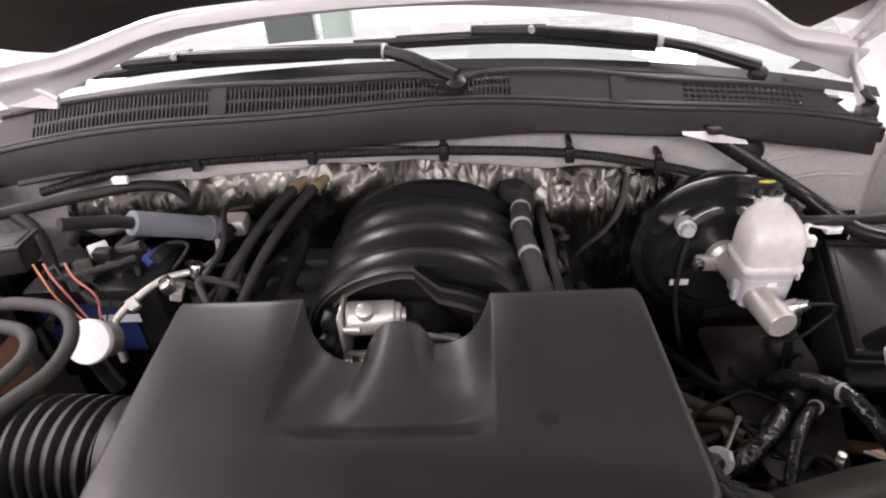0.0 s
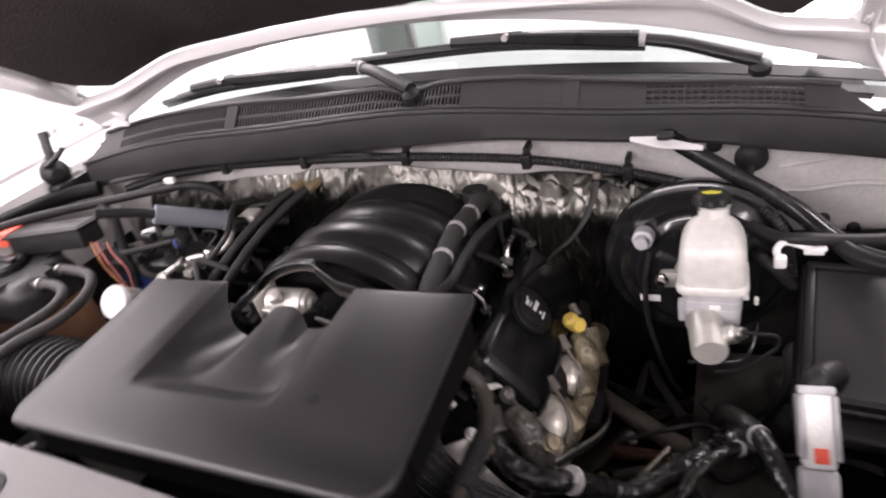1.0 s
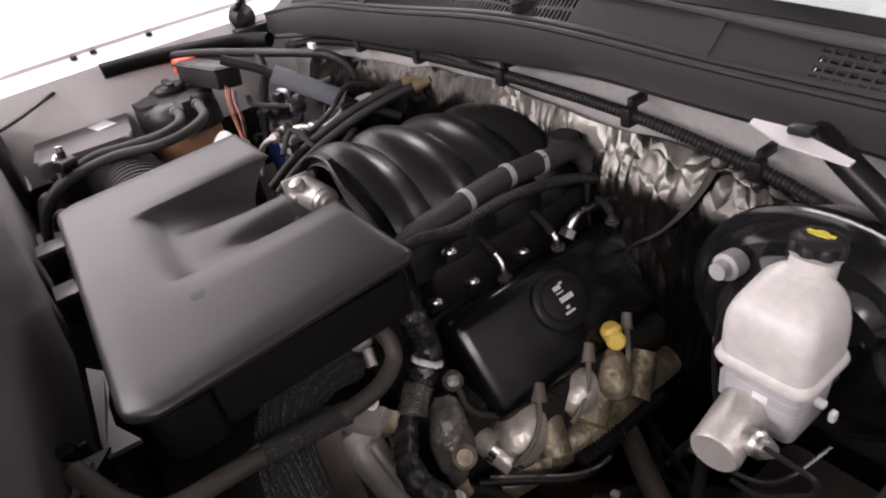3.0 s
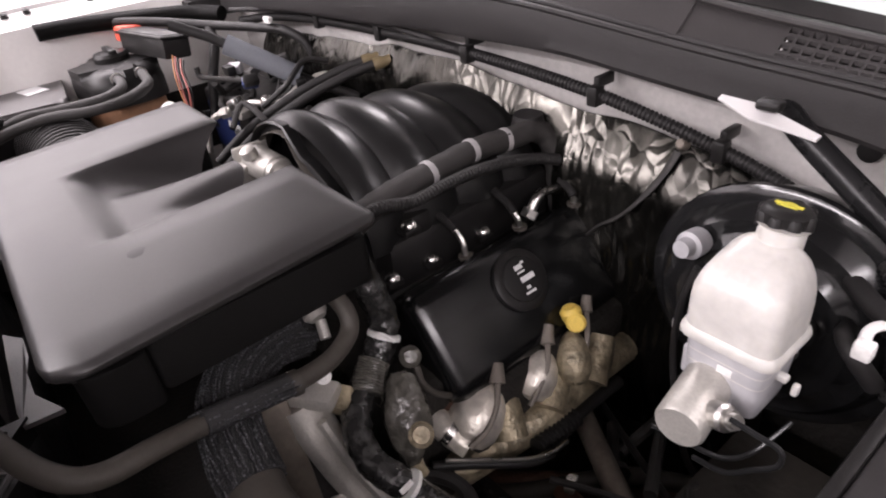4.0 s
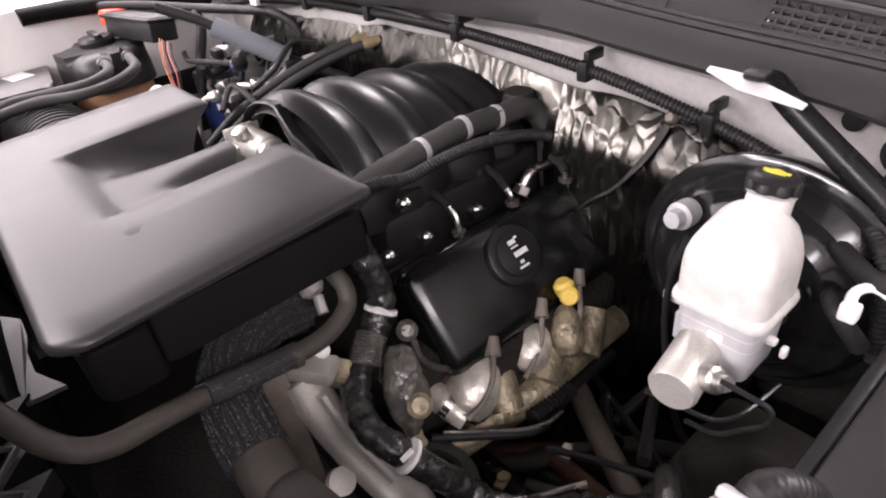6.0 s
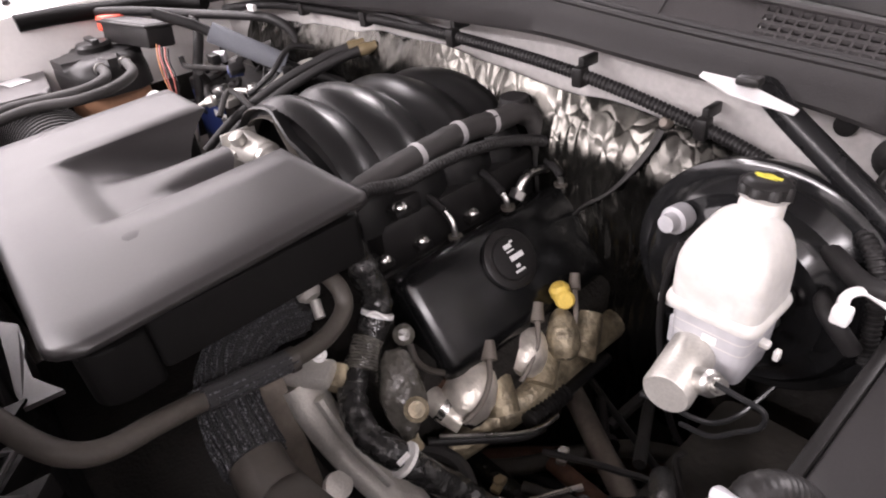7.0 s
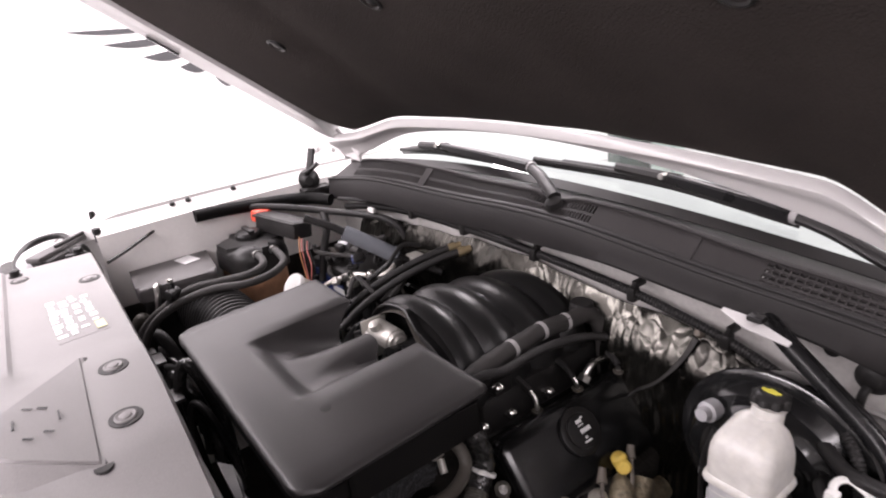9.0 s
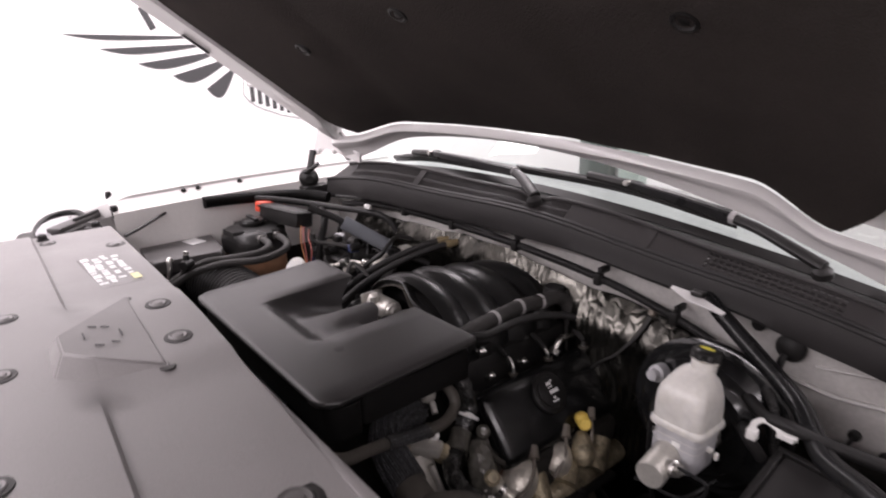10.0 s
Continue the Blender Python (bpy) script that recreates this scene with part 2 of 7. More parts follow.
def box(x0, x1, y0, y1, z0, z1, r=0.0, seg=2):
    bm = bmesh.new()
    bmesh.ops.create_cube(bm, size=1)
    bmesh.ops.scale(bm, vec=(x1 - x0, y1 - y0, z1 - z0), verts=bm.verts)
    bmesh.ops.translate(bm, vec=((x0 + x1) / 2, (y0 + y1) / 2, (z0 + z1) / 2), verts=bm.verts)
    if r > 0:
        bmesh.ops.bevel(bm, geom=bm.edges[:], offset=r, segments=seg, profile=0.5, affect="EDGES")
    return bm


def smooth_path(pts, n=8):
    """A Catmull-Rom line through pts."""
    p = [Vector(q) for q in pts]
    p = [2 * p[0] - p[1]] + p + [2 * p[-1] - p[-2]]
    out = []
    for i in range(1, len(p) - 2):
        for k in range(n):
            t = k / n
            a, b, c, d = p[i - 1], p[i], p[i + 1], p[i + 2]
            out.append(0.5 * ((2 * b) + (c - a) * t + (2 * a - 5 * b + 4 * c - d) * t * t + (3 * b - a - 3 * c + d) * t ** 3))
    out.append(p[-2])
    return out


def tube(pts, r, sides=12, n=8, ridge=0.0, pitch=0.006, flat=1.0, cap=True, taper=None):
    """A hose through pts. ridge: depth of corrugations, pitch: their spacing."""
    path = smooth_path(pts, n) if n > 1 else [Vector(q) for q in pts]
    if ridge:
        fine = [path[0]]
        length = sum((b - a).length for a, b in zip(path, path[1:]))
        steps = max(4, int(length / pitch * 4))
        acc, seglen, total = [0.0], [], 0.0
        for a, b in zip(path, path[1:]):
            total += (b - a).length
            acc.append(total)
        fine = []
        j = 0
        for s in range(steps + 1):
            d = total * s / steps
            while j < len(acc) - 2 and acc[j + 1] < d:
                j += 1
            w = (d - acc[j]) / max(1e-9, acc[j + 1] - acc[j])
            fine.append(path[j].lerp(path[j + 1], w))
        path = fine
    bm = bmesh.new()
    rings = []
    up = Vector((0, 0, 1))
    for i, p in enumerate(path):
        d = (path[min(i + 1, len(path) - 1)] - path[max(i - 1, 0)]).normalized()
        side = d.cross(up)
        if side.length < 1e-3:
            side = d.cross(Vector((0, 1, 0)))
        if i and side.dot(last) < 0:
            side = -side
        side.normalize()
        last = side
        top = side.cross(d).normalized()
        rad = r if taper is None else r * (1 + (taper - 1) * i / (len(path) - 1))
        if ridge:
            rad += (0, ridge, ridge, 0)[i % 4] - ridge / 2
        rings.append([bm.verts.new(p + side * math.cos(a) * rad + top * math.sin(a) * rad * flat) for a in [2 * math.pi * k / sides for k in range(sides)]])
    for a, b in zip(rings, rings[1:]):
        for k in range(sides):
            bm.faces.new((a[k], a[(k + 1) % sides], b[(k + 1) % sides], b[k]))
    if cap:
        bm.faces.new(rings[0])
        bm.faces.new(rings[-1])
    return bm


def loft(sections, close=True, caps=True):
    """A skin over sections of equal numbers of points."""
    bm = bmesh.new()
    rings = [[bm.verts.new(p) for p in s] for s in sections]
    n = len(rings[0])
    for a, b in zip(rings, rings[1:]):
        for k in range(n if close else n - 1):
            bm.faces.new((a[k], a[(k + 1) % n], b[(k + 1) % n], b[k]))
    if caps and close:
        bm.faces.new(rings[0])
        bm.faces.new(rings[-1])
    return bm


def prism(outline, z0, z1, r=0.0, seg=2):
    """An upright body over a plan outline of (x, y)."""
    bm = bmesh.new()
    low = [bm.verts.new((x, y, z0)) for x, y in outline]
    high = [bm.verts.new((x, y, z1)) for x, y in outline]
    n = len(outline)
    bm.faces.new(low[::-1])
    top = bm.faces.new(high)
    for k in range(n):
        bm.faces.new((low[k], low[(k + 1) % n], high[(k + 1) % n], high[k]))
    if r > 0:
        bmesh.ops.bevel(bm, geom=top.edges[:], offset=r, segments=seg, profile=0.5, affect="EDGES")
    return bm


def rounded(points, r, n=5):
    """A plan outline with its corners rounded."""
    out = []
    m = len(points)
    for i in range(m):
        p, a, b = Vector(points[i]), Vector(points[i - 1]), Vector(points[(i + 1) % m])
        u, v = (a - p).normalized(), (b - p).normalized()
        rad = r[i] if isinstance(r, (list, tuple)) else r
        p0, p1 = p + u * rad, p + v * rad
        for k in range(n + 1):
            t = k / n
            q = p0 * (1 - t) ** 2 + p * 2 * t * (1 - t) + p1 * t * t
            out.append((q.x, q.y))
    return out


def lathe(profile, axis_from, axis_to, sides=24):
    """A turned body: profile of (distance along the axis in metres, radius)."""
    a, b = Vector(axis_from), Vector(axis_to)
    d = (b - a).normalized()
    u = d.cross(Vector((0, 0, 1)))
    if u.length < 1e-3:
        u = Vector((1, 0, 0))
    u.normalize()
    v = d.cross(u)
    bm = bmesh.new()
    rings = []
    for s, r in profile:
        rings.append([bm.verts.new(a + d * s + (u * math.cos(t) + v * math.sin(t)) * max(r, 1e-4)) for t in [2 * math.pi * k / sides for k in range(sides)]])
    for p, q in zip(rings, rings[1:]):
        for k in range(sides):
            bm.faces.new((p[k], p[(k + 1) % sides], q[(k + 1) % sides], q[k]))
    bm.faces.new(rings[0])
    bm.faces.new(rings[-1])
    return bm


def sheet(rows, thick=0.003, down=(0, 0, -1)):
    """A skin over a grid of points, with thickness."""
    bm = bmesh.new()
    d = Vector(down) * thick
    top = [[bm.verts.new(p) for p in r] for r in rows]
    low = [[bm.verts.new(Vector(p) + d) for p in r] for r in rows]
    h, w = len(rows), len(rows[0])
    for i in range(h - 1):
        for k in range(w - 1):
            bm.faces.new((top[i][k], top[i][k + 1], top[i + 1][k + 1], top[i + 1][k]))
            bm.faces.new((low[i][k], low[i + 1][k], low[i + 1][k + 1], low[i][k + 1]))
    for i in range(h - 1):
        bm.faces.new((top[i][0], top[i + 1][0], low[i + 1][0], low[i][0]))
        bm.faces.new((top[i][-1], low[i][-1], low[i + 1][-1], top[i + 1][-1]))
    for k in range(w - 1):
        bm.faces.new((top[0][k], low[0][k], low[0][k + 1], top[0][k + 1]))
        bm.faces.new((top[-1][k], top[-1][k + 1], low[-1][k + 1], low[-1][k]))
    return bm


def crumple(bm, amount, scale):
    """Lumps and dents of taped or wrapped things."""
    for v in bm.verts:
        q = v.co * scale
        v.co += Vector((noise.noise(q), noise.noise(q + Vector((7, 0, 0))), noise.noise(q + Vector((0, 9, 0))))) * amount
    return bm


def bolt(name, at, normal, r, h, mat, parent, label=""):
    """A hexagon head on a washer."""
    a = Vector(at)
    n = Vector(normal).normalized()
    bm = join(lathe([(0, r * 1.35), (h * 0.3, r * 1.35), (h * 0.32, r * 1.2)], a, a + n, 16), lathe([(h * 0.3, r), (h * 0.9, r), (h, r * 0.8)], a, a + n, 6))
    return part(name, bm, mat, parent, label)


def yc(x):
    """The line of the cowl's seam across the car, in plan."""
    return 0.915 + 0.11 * x + 0.06 * x * x


def zc(x):
    """The height of the cowl's seam."""
    return 1.205 - 0.05 * x - 0.13 * x * x


def span(a, b, n):
    return [a + (b - a) * k / (n - 1) for k in range(n)]


# ---- the room ----
def room():
    solo("floor", box(-3.4, 4.2, -4.2, 6.2, -0.1, 0.0), M_FLOOR, (0, 0, 0), "grey polished showroom floor", "floor", kind="structure")
    solo("ceiling", box(-3.4, 4.2, -4.2, 6.2, 3.4, 3.5), M_CEIL, (0, 0, 3.4), "plain white showroom ceiling", "ceiling", kind="structure")
    solo("wall_west", box(-3.5, -3.3, -4.2, 6.2, 0.0, 3.4), M_WALL, (-3.4, 1, 0), "bright white wall with a grey winged emblem", "wall", kind="structure")
    # east and south walls are out of view; their grey lowers the fill
    solo("wall_east", box(4.2, 4.4, -4.2, 6.2, 0.0, 3.4), M_GREYWALL, (4.3, 1, 0), "unseen wall, greyed to cut the fill light", "wall", kind="structure")
    solo("wall_north", box(-3.5, 4.4, 6.2, 6.4, 0.0, 3.4), M_WALL, (0, 6.3, 0), "plain white showroom wall behind the car", "wall", kind="structure")
    solo("wall_south", box(-3.5, 4.4, -4.4, -4.2, 0.0, 3.4), M_GREYWALL, (0, -4.3, 0), "unseen wall, greyed to cut the fill light", "wall", kind="structure")


room()


# ---- body of the car ----
def step(t):
    """A smooth rise from 0 to 1."""
    t = min(1.0, max(0.0, t))
    return t * t * (3 - 2 * t)


def hood():
    """Open hood, hinged at the rear: a white frame round a felt liner."""
    h = thing("hood", (0.02, 0.95, 1.3), "open white hood with black felt liner underneath", "car hood")
    slope = 0.76

    def y_liner(x):
        return yc(x) - 0.006 + 0.05 * x

    def z_liner(x):
        """The rear edge of the liner, which dips at both corners."""
        return 1.378 - 0.150 * (x + 0.1) ** 2 - 0.026 * step((-0.30 - x) / 0.2) - 0.042 * step((x - 0.50) / 0.13)

    def z_rim(x):
        """The lower rear edge of the frame."""
        return 1.358 - 0.295 * (x + 0.08) ** 2 - 0.03 * step((-0.3 - x) / 0.25)

    def fan(x, w):
        """Widens the hood towards its front on one side."""
        return x + 0.55 * w * max(0.0, x / 0.7) ** 2

    def under(x, w, lift=0.0):
        """The underside, w metres ahead of the liner's rear edge."""
        crown = 1.376 - 0.2 * x * x
        return Vector((fan(x, w), y_liner(x) - w, crown + slope * w + (z_liner(x) - crown) * math.exp(-max(0, w) / 0.07) + lift))

    rows = []
    for w in span(-0.02, 1.08, 30):
        rows.append([under(x, w, 0.045 + 0.012 * math.sin(math.pi * min(1, max(0, w)))) for x in span(-0.595, 0.75, 48)])
    part("outer_skin", sheet(rows, 0.006), M_PAINT, h)
    # pressed frame: a rounded band behind the liner, with a soft bead and a turned lower lip
    rim = []
    for x in span(-0.60, 0.755, 110):
        p, q = Vector((x, yc(x) + 0.035 + 0.04 * x, z_rim(x))), under(x, 0.0, -0.006)
        d = q - p
        out = Vector((0, -d.z, d.y)).normalized() * (1 if d.y < 0 else -1)
        out = out if out.z < 0 else -out
        prof = ((0.0, -0.010), (-0.03, -0.002), (-0.02, 0.007), (0.06, 0.011), (0.2, 0.010), (0.42, 0.006), (0.62, 0.008), (0.82, 0.013), (0.95, 0.012), (1.03, 0.004), (1.04, -0.006), (0.6, -0.012))
        rim.append([p + d * a + out * b for a, b in prof])
    part("rear_rim", loft(rim), M_PAINT, h)
    for side, a0, b0 in ((-1, -0.60, -0.528), (1, 0.755, 0.665)):
        rows = []
        for w in span(-0.03, 1.06, 34):
            line = []
            for f, lift in ((0.0, 0.045), (0.02, 0.006), (0.12, -0.008), (0.35, -0.010), (0.6, -0.006), (0.85, -0.012), (1.0, -0.010), (1.04, 0.006)):
                x = a0 + (b0 - a0) * f
                edge = 0.05 * (1 - step(w / 0.09)) * side * f
                line.append(under(x + edge, w, lift))
            rows.append(line)
        part("side_rim", sheet(rows, 0.003, (0, 0, 1)), M_PAINT, h)
        for w in (0.33, 0.58, 0.83):
            x = a0 + (b0 - a0) * 0.35
            a, b = under(x, w, -0.0125), under(x, w + 0.055, -0.0125)
            part("drain_slot", tube([a, b], 0.004, 8, 1, flat=0.5), M_BLACK, h, "dark drain slot")
    # felt liner with rounded corners, pressed channels and fixing buttons
    rows = []
    for w in span(0.0, 1.0, 56):
        line = []
        for u in span(0.0, 1.0, 70):
            pull = 0.055 * (1 - min(1.0, w / 0.075)) ** 2.2
            x = -0.535 + pull + (1.208 - 1.7 * pull) * u
            ch = 0.012 * math.exp(-((x + 0.24 - 0.16 * w) / 0.045) ** 2) + 0.012 * math.exp(-((x - 0.36 + 0.12 * w) / 0.05) ** 2)
            pil = 0.012 * (1 - math.exp(-w / 0.05)) * (1 - math.exp(-min(u, 1 - u) / 0.03))
            line.append(under(x, w + 0.002, 0.003 - pil + ch * (1 - math.exp(-w / 0.07)) + 0.0025 * noise.noise(Vector((x * 9, w * 9, 4)))))
        rows.append(line)
    part("liner", sheet(rows, 0.006, (0, 0, 1)), M_LINER, h, "black felt insulation with pressed channels")
    for x, w in ((0.47, 0.322), (0.062, 0.308), (-0.285, 0.262), (0.1, 0.70), (0.56, 0.70)):
        p = under(x, w, -0.009)
        nrm = Vector((0, -slope, -1)).normalized()
        part("liner_button", lathe([(-0.006, 0.019), (0.001, 0.018), (0.002, 0.014), (0.0, 0.012), (-0.002, 0.010), (0.0005, 0.006), (0.0005, 0.002)], p, p + nrm, 24), M_BLACK, h)


hood()


def windscreen():
    g = thing("windscreen", (0.02, 1.0, 1.24), "sloping windscreen glass reflecting the bright room", "windscreen")
    rows = []
    for k in range(8):
        w = k / 7
        rows.append([(x * (1 - 0.1 * w), yc(x) + 0.125 + 0.75 * w, zc(x) + 0.012 + 0.42 * w - 0.02 * w * w) for x in span(-0.80, 0.88, 24)])
    part("pane", sheet(rows, 0.005), M_GLASS, g).visible_shadow = False
    part("lower_band", sheet([[(x, yc(x) + 0.12 + d, zc(x) + 0.018 + d * 0.56) for x in span(-0.80, 0.88, 24)] for d in (0.0, 0.01, 0.02)], 0.002), M_BLACK, g)


windscreen()


def dashboard():
    """Pale dashboard seen through the glass, with a dark upright behind."""
    rows = [[(x, yc(x) + 0.16 + 0.16 * w, zc(x) - 0.005 + 0.03 * w) for x in span(-0.75, 0.82, 20)] for w in span(0, 1, 5)]
    solo("dashboard", sheet(rows, 0.02), M_DASH, (0, 1.2, 1.15), "pale dashboard top below the windscreen", "dashboard")
    solo("pillar", box(-0.50, -0.36, 1.80, 1.88, 0.0, 2.2, 0.01), M_DARKGLASS, (-0.42, 1.85, 0.0), "dark green glazed post seen through the windscreen", "post")
    solo("pillar", box(-0.34, -0.25, 1.82, 1.88, 0.0, 2.2, 0.01), M_PALEGLASS, (-0.30, 1.85, 0.0), "pale green glazed post seen through the windscreen", "post")


dashboard()


def cowl():
    c = thing("cowl", (0.05, 0.93, 1.15), "weathered dark grey plastic cowl below the windscreen", "cowl")
    xs = span(-0.70, 0.80, 76)

    def sect(x):
        y, z = yc(x), zc(x)
        z += 0.0035 * math.sin(x * 11 + 0.6)
        e = 0.010 * step((x - 0.05) / 0.2) * (1 - step((x - 0.50) / 0.15))
        return [(x, y - 0.004, z - 0.054 + e), (x, y - 0.014, z - 0.053 + e), (x, y - 0.017, z - 0.047 + e), (x, y - 0.013, z - 0.020), (x, y - 0.012, z - 0.004), (x, y - 0.009, z + 0.003),
                (x, y - 0.004, z + 0.004), (x, y - 0.001, z + 0.0), (x, y + 0.003, z - 0.001), (x, y + 0.006, z + 0.006), (x, y + 0.011, z + 0.008)]

    part("front_panel", sheet([sect(x) for x in xs], 0.003, (0, 1, 0)), M_SEAL, c)

    for dy, dz, rr in ((-0.009, 0.004, 0.0042), (0.005, 0.006, 0.0032)):
        part("weather_strip", tube([(x, yc(x) + dy, zc(x) + dz + 0.004 * math.sin(x * 11 + 0.6)) for x in span(-0.70, 0.80, 60)], rr, 8, 1), M_SEAL, c)

    def top(x, w):
        y, z = yc(x), zc(x)
        swell = 0.008 * math.exp(-((x - 0.26) / 0.14) ** 2) + 0.010 * (1 - 1 / (1 + math.exp(-(x + 0.18) * 26))) - 0.012 * math.exp(-((x - 0.06) / 0.035) ** 2)
        return (x, y + 0.009 + 0.036 * w, z + 0.005 + 0.0035 * math.sin(x * 11 + 0.6) + (0.024 + swell) * w)

    # solid stretches of the top
    for a, b in ((-0.655, -0.60), (0.155, 0.44), (0.66, 0.705)):
        part("top_panel", sheet([[top(x, w) for w in span(0, 1, 6)] for x in span(a, b, 14)], 0.003), M_COWL, c)
    for a, b in ((-0.60, 0.155), (0.44, 0.66)):
        dark = sheet([[Vector(top(x, w)) + Vector((0, 0.004, -0.010)) for w in (0, 1)] for x in span(a, b, 20)], 0.002)
        part("grille_backing", dark, M_RUBBER, c)
        pitch, levels = (0.0066, (0.0, 0.5, 1.0)) if a < 0 else (0.0105, (0.0, 0.25, 0.5, 0.75, 1.0))
        bms = []
        n = int((b - a) / pitch)
        for k in range(n + 1):
            x = a + (b - a) * k / n
            bms.append(loft([[Vector(top(x - 0.0013, w)), Vector(top(x + 0.0013, w)), Vector(top(x + 0.0013, w)) + Vector((0, 0.002, -0.006)), Vector(top(x - 0.0013, w)) + Vector((0, 0.002, -0.006))] for w in (0.0, 1.0)]))
        tagged(part("grille_lattice", join(*bms), M_COWL, c, smooth=False), kind="stuff")
        for w in levels:
            part("grille_rail", sheet([[top(x, max(0, w - 0.045)), top(x, min(1, w + 0.045))] for x in span(a, b, 30)], 0.004), M_COWL, c, smooth=False)
    for a, b in ((-0.70, -0.655), (0.705, 0.75)):
        part("end_cap", sheet([[Vector(top(x, w * (1 - 0.9 * abs(x - (-0.655 if a < 0 else 0.705)) / 0.045))) for w in span(0, 1, 4)] for x in span(a, b, 6)], 0.003), M_COWL, c)
    for x in (-0.30, 0.33):
        part("clip_tab", sheet([[Vector(top(q, w)) + Vector((0, -0.001, 0.003)) for w in span(0, 1, 3)] for q in (x - 0.012, x + 0.012)], 0.006), M_COWL, c)
    part("shelf", sheet([[(x, yc(x) + 0.045, zc(x) + 0.024), (x, yc(x) + 0.06, zc(x) + 0.012), (x, yc(x) + 0.145, zc(x) + 0.010)] for x in span(-0.70, 0.75, 40)], 0.003), M_COWL, c)
    part("rear_lip", tube([Vector(top(x, 1.03)) + Vector((0, 0, 0.002)) for x in span(-0.655, 0.705, 60)], 0.0045, 8, 1), M_COWL, c)


cowl()


def wiper(name, tip, bracket, end, elbow, hub, label):
    w = thing(name, hub, label, "windscreen wiper", "wipers on the windscreen")
    tip, bracket, end, elbow, hub = [Vector(p) for p in (tip, bracket, end, elbow, hub)]
    line = smooth_path([tip, bracket, end], 8)
    part("blade", tube(line, 0.0065, 8, 1, flat=1.0), M_BLACK, w)
    part("rubber_edge", tube([p + Vector((0, 0.004, -0.009)) for p in line], 0.0022, 5, 1, flat=2.5), M_RUBBER, w)
    part("spoiler", tube([p + Vector((0, 0.004, 0.006)) for p in line[2:-2]], 0.005, 6, 1, flat=0.6), M_GLOSS, w)
    d = (end - tip).normalized()
    mid = bracket + Vector((0, -0.006, 0.010))
    part("bracket", tube([mid - d * 0.085, mid - d * 0.05, mid - d * 0.015, mid + d * 0.02, mid + d * 0.045], 0.0095, 8, 5, flat=1.0, taper=1.35), M_BLACK, w)
    part("pivot", lathe([(-0.014, 0.006), (0.014, 0.006)], mid + d * 0.02 + Vector((0, -0.006, 0.006)), mid + d * 0.02 + Vector((0, -0.1, 0.012)), 10), M_STEEL, w)
    way = smooth_path([mid + d * 0.03 + Vector((0, -0.006, 0.004)), mid.lerp(elbow, 0.5) + Vector((0, -0.008, 0.008)), elbow + Vector((0, -0.004, 0.005))], 8)
    secs = []
    for k, p in enumerate(way):
        g = 0.008 + 0.005 * k / (len(way) - 1)
        secs.append([p + Vector((0, u * g, v * g)) for u, v in ((-1, -0.75), (-1, 0.55), (-0.7, 0.85), (0.7, 0.85), (1, 0.55), (1, -0.75), (0.75, -0.75), (0.7, 0.2), (-0.7, 0.2), (-0.75, -0.75))])
    part("arm", loft(secs), M_GLOSS, w)
    # glint along the glossy arm, laid on as a thin pale strip
    part("arm_slot", tube([p + Vector((0, -0.004, 0.0085)) for p in way[3:-4]], 0.0016, 6, 1), M_BAND, w, "pale strip in place of the arm's glint")
    part("bend", tube([elbow + Vector((0, -0.004, 0.004)), elbow.lerp(hub, 0.35) + Vector((0, 0, 0.008)), elbow.lerp(hub, 0.7) + Vector((0, 0, 0.006)), hub + Vector((0, 0, 0.004))], 0.0115, 10, 8, flat=0.85, taper=1.15), M_BLACK, w)
    part("collar", tube([elbow + Vector((0, -0.004, 0.004)), elbow.lerp(hub, 0.06) + Vector((0, -0.003, 0.005))], 0.0128, 10, 1), M_BAND, w)
    part("hub_cap", lathe([(0, 0.017), (0.012, 0.016), (0.018, 0.008)], hub - Vector((0, 0, 0.012)), hub + Vector((0, -0.2, 0.5)), 16), M_BLACK, w)


wiper("wiper", (-0.626, 1.06, 1.228), (-0.424, 1.05, 1.252), (-0.12, 1.03, 1.262), (-0.05, 1.012, 1.262), (0.069, 0.952, 1.232), "black wiper arm and blade with bent arm on the glass")
wiper("wiper", (-0.108, 1.077, 1.261), (0.179, 1.115, 1.248), (0.427, 1.134, 1.214), (0.42, 1.125, 1.222), (0.60, 1.10, 1.172), "long black wiper arm and blade resting on the glass")


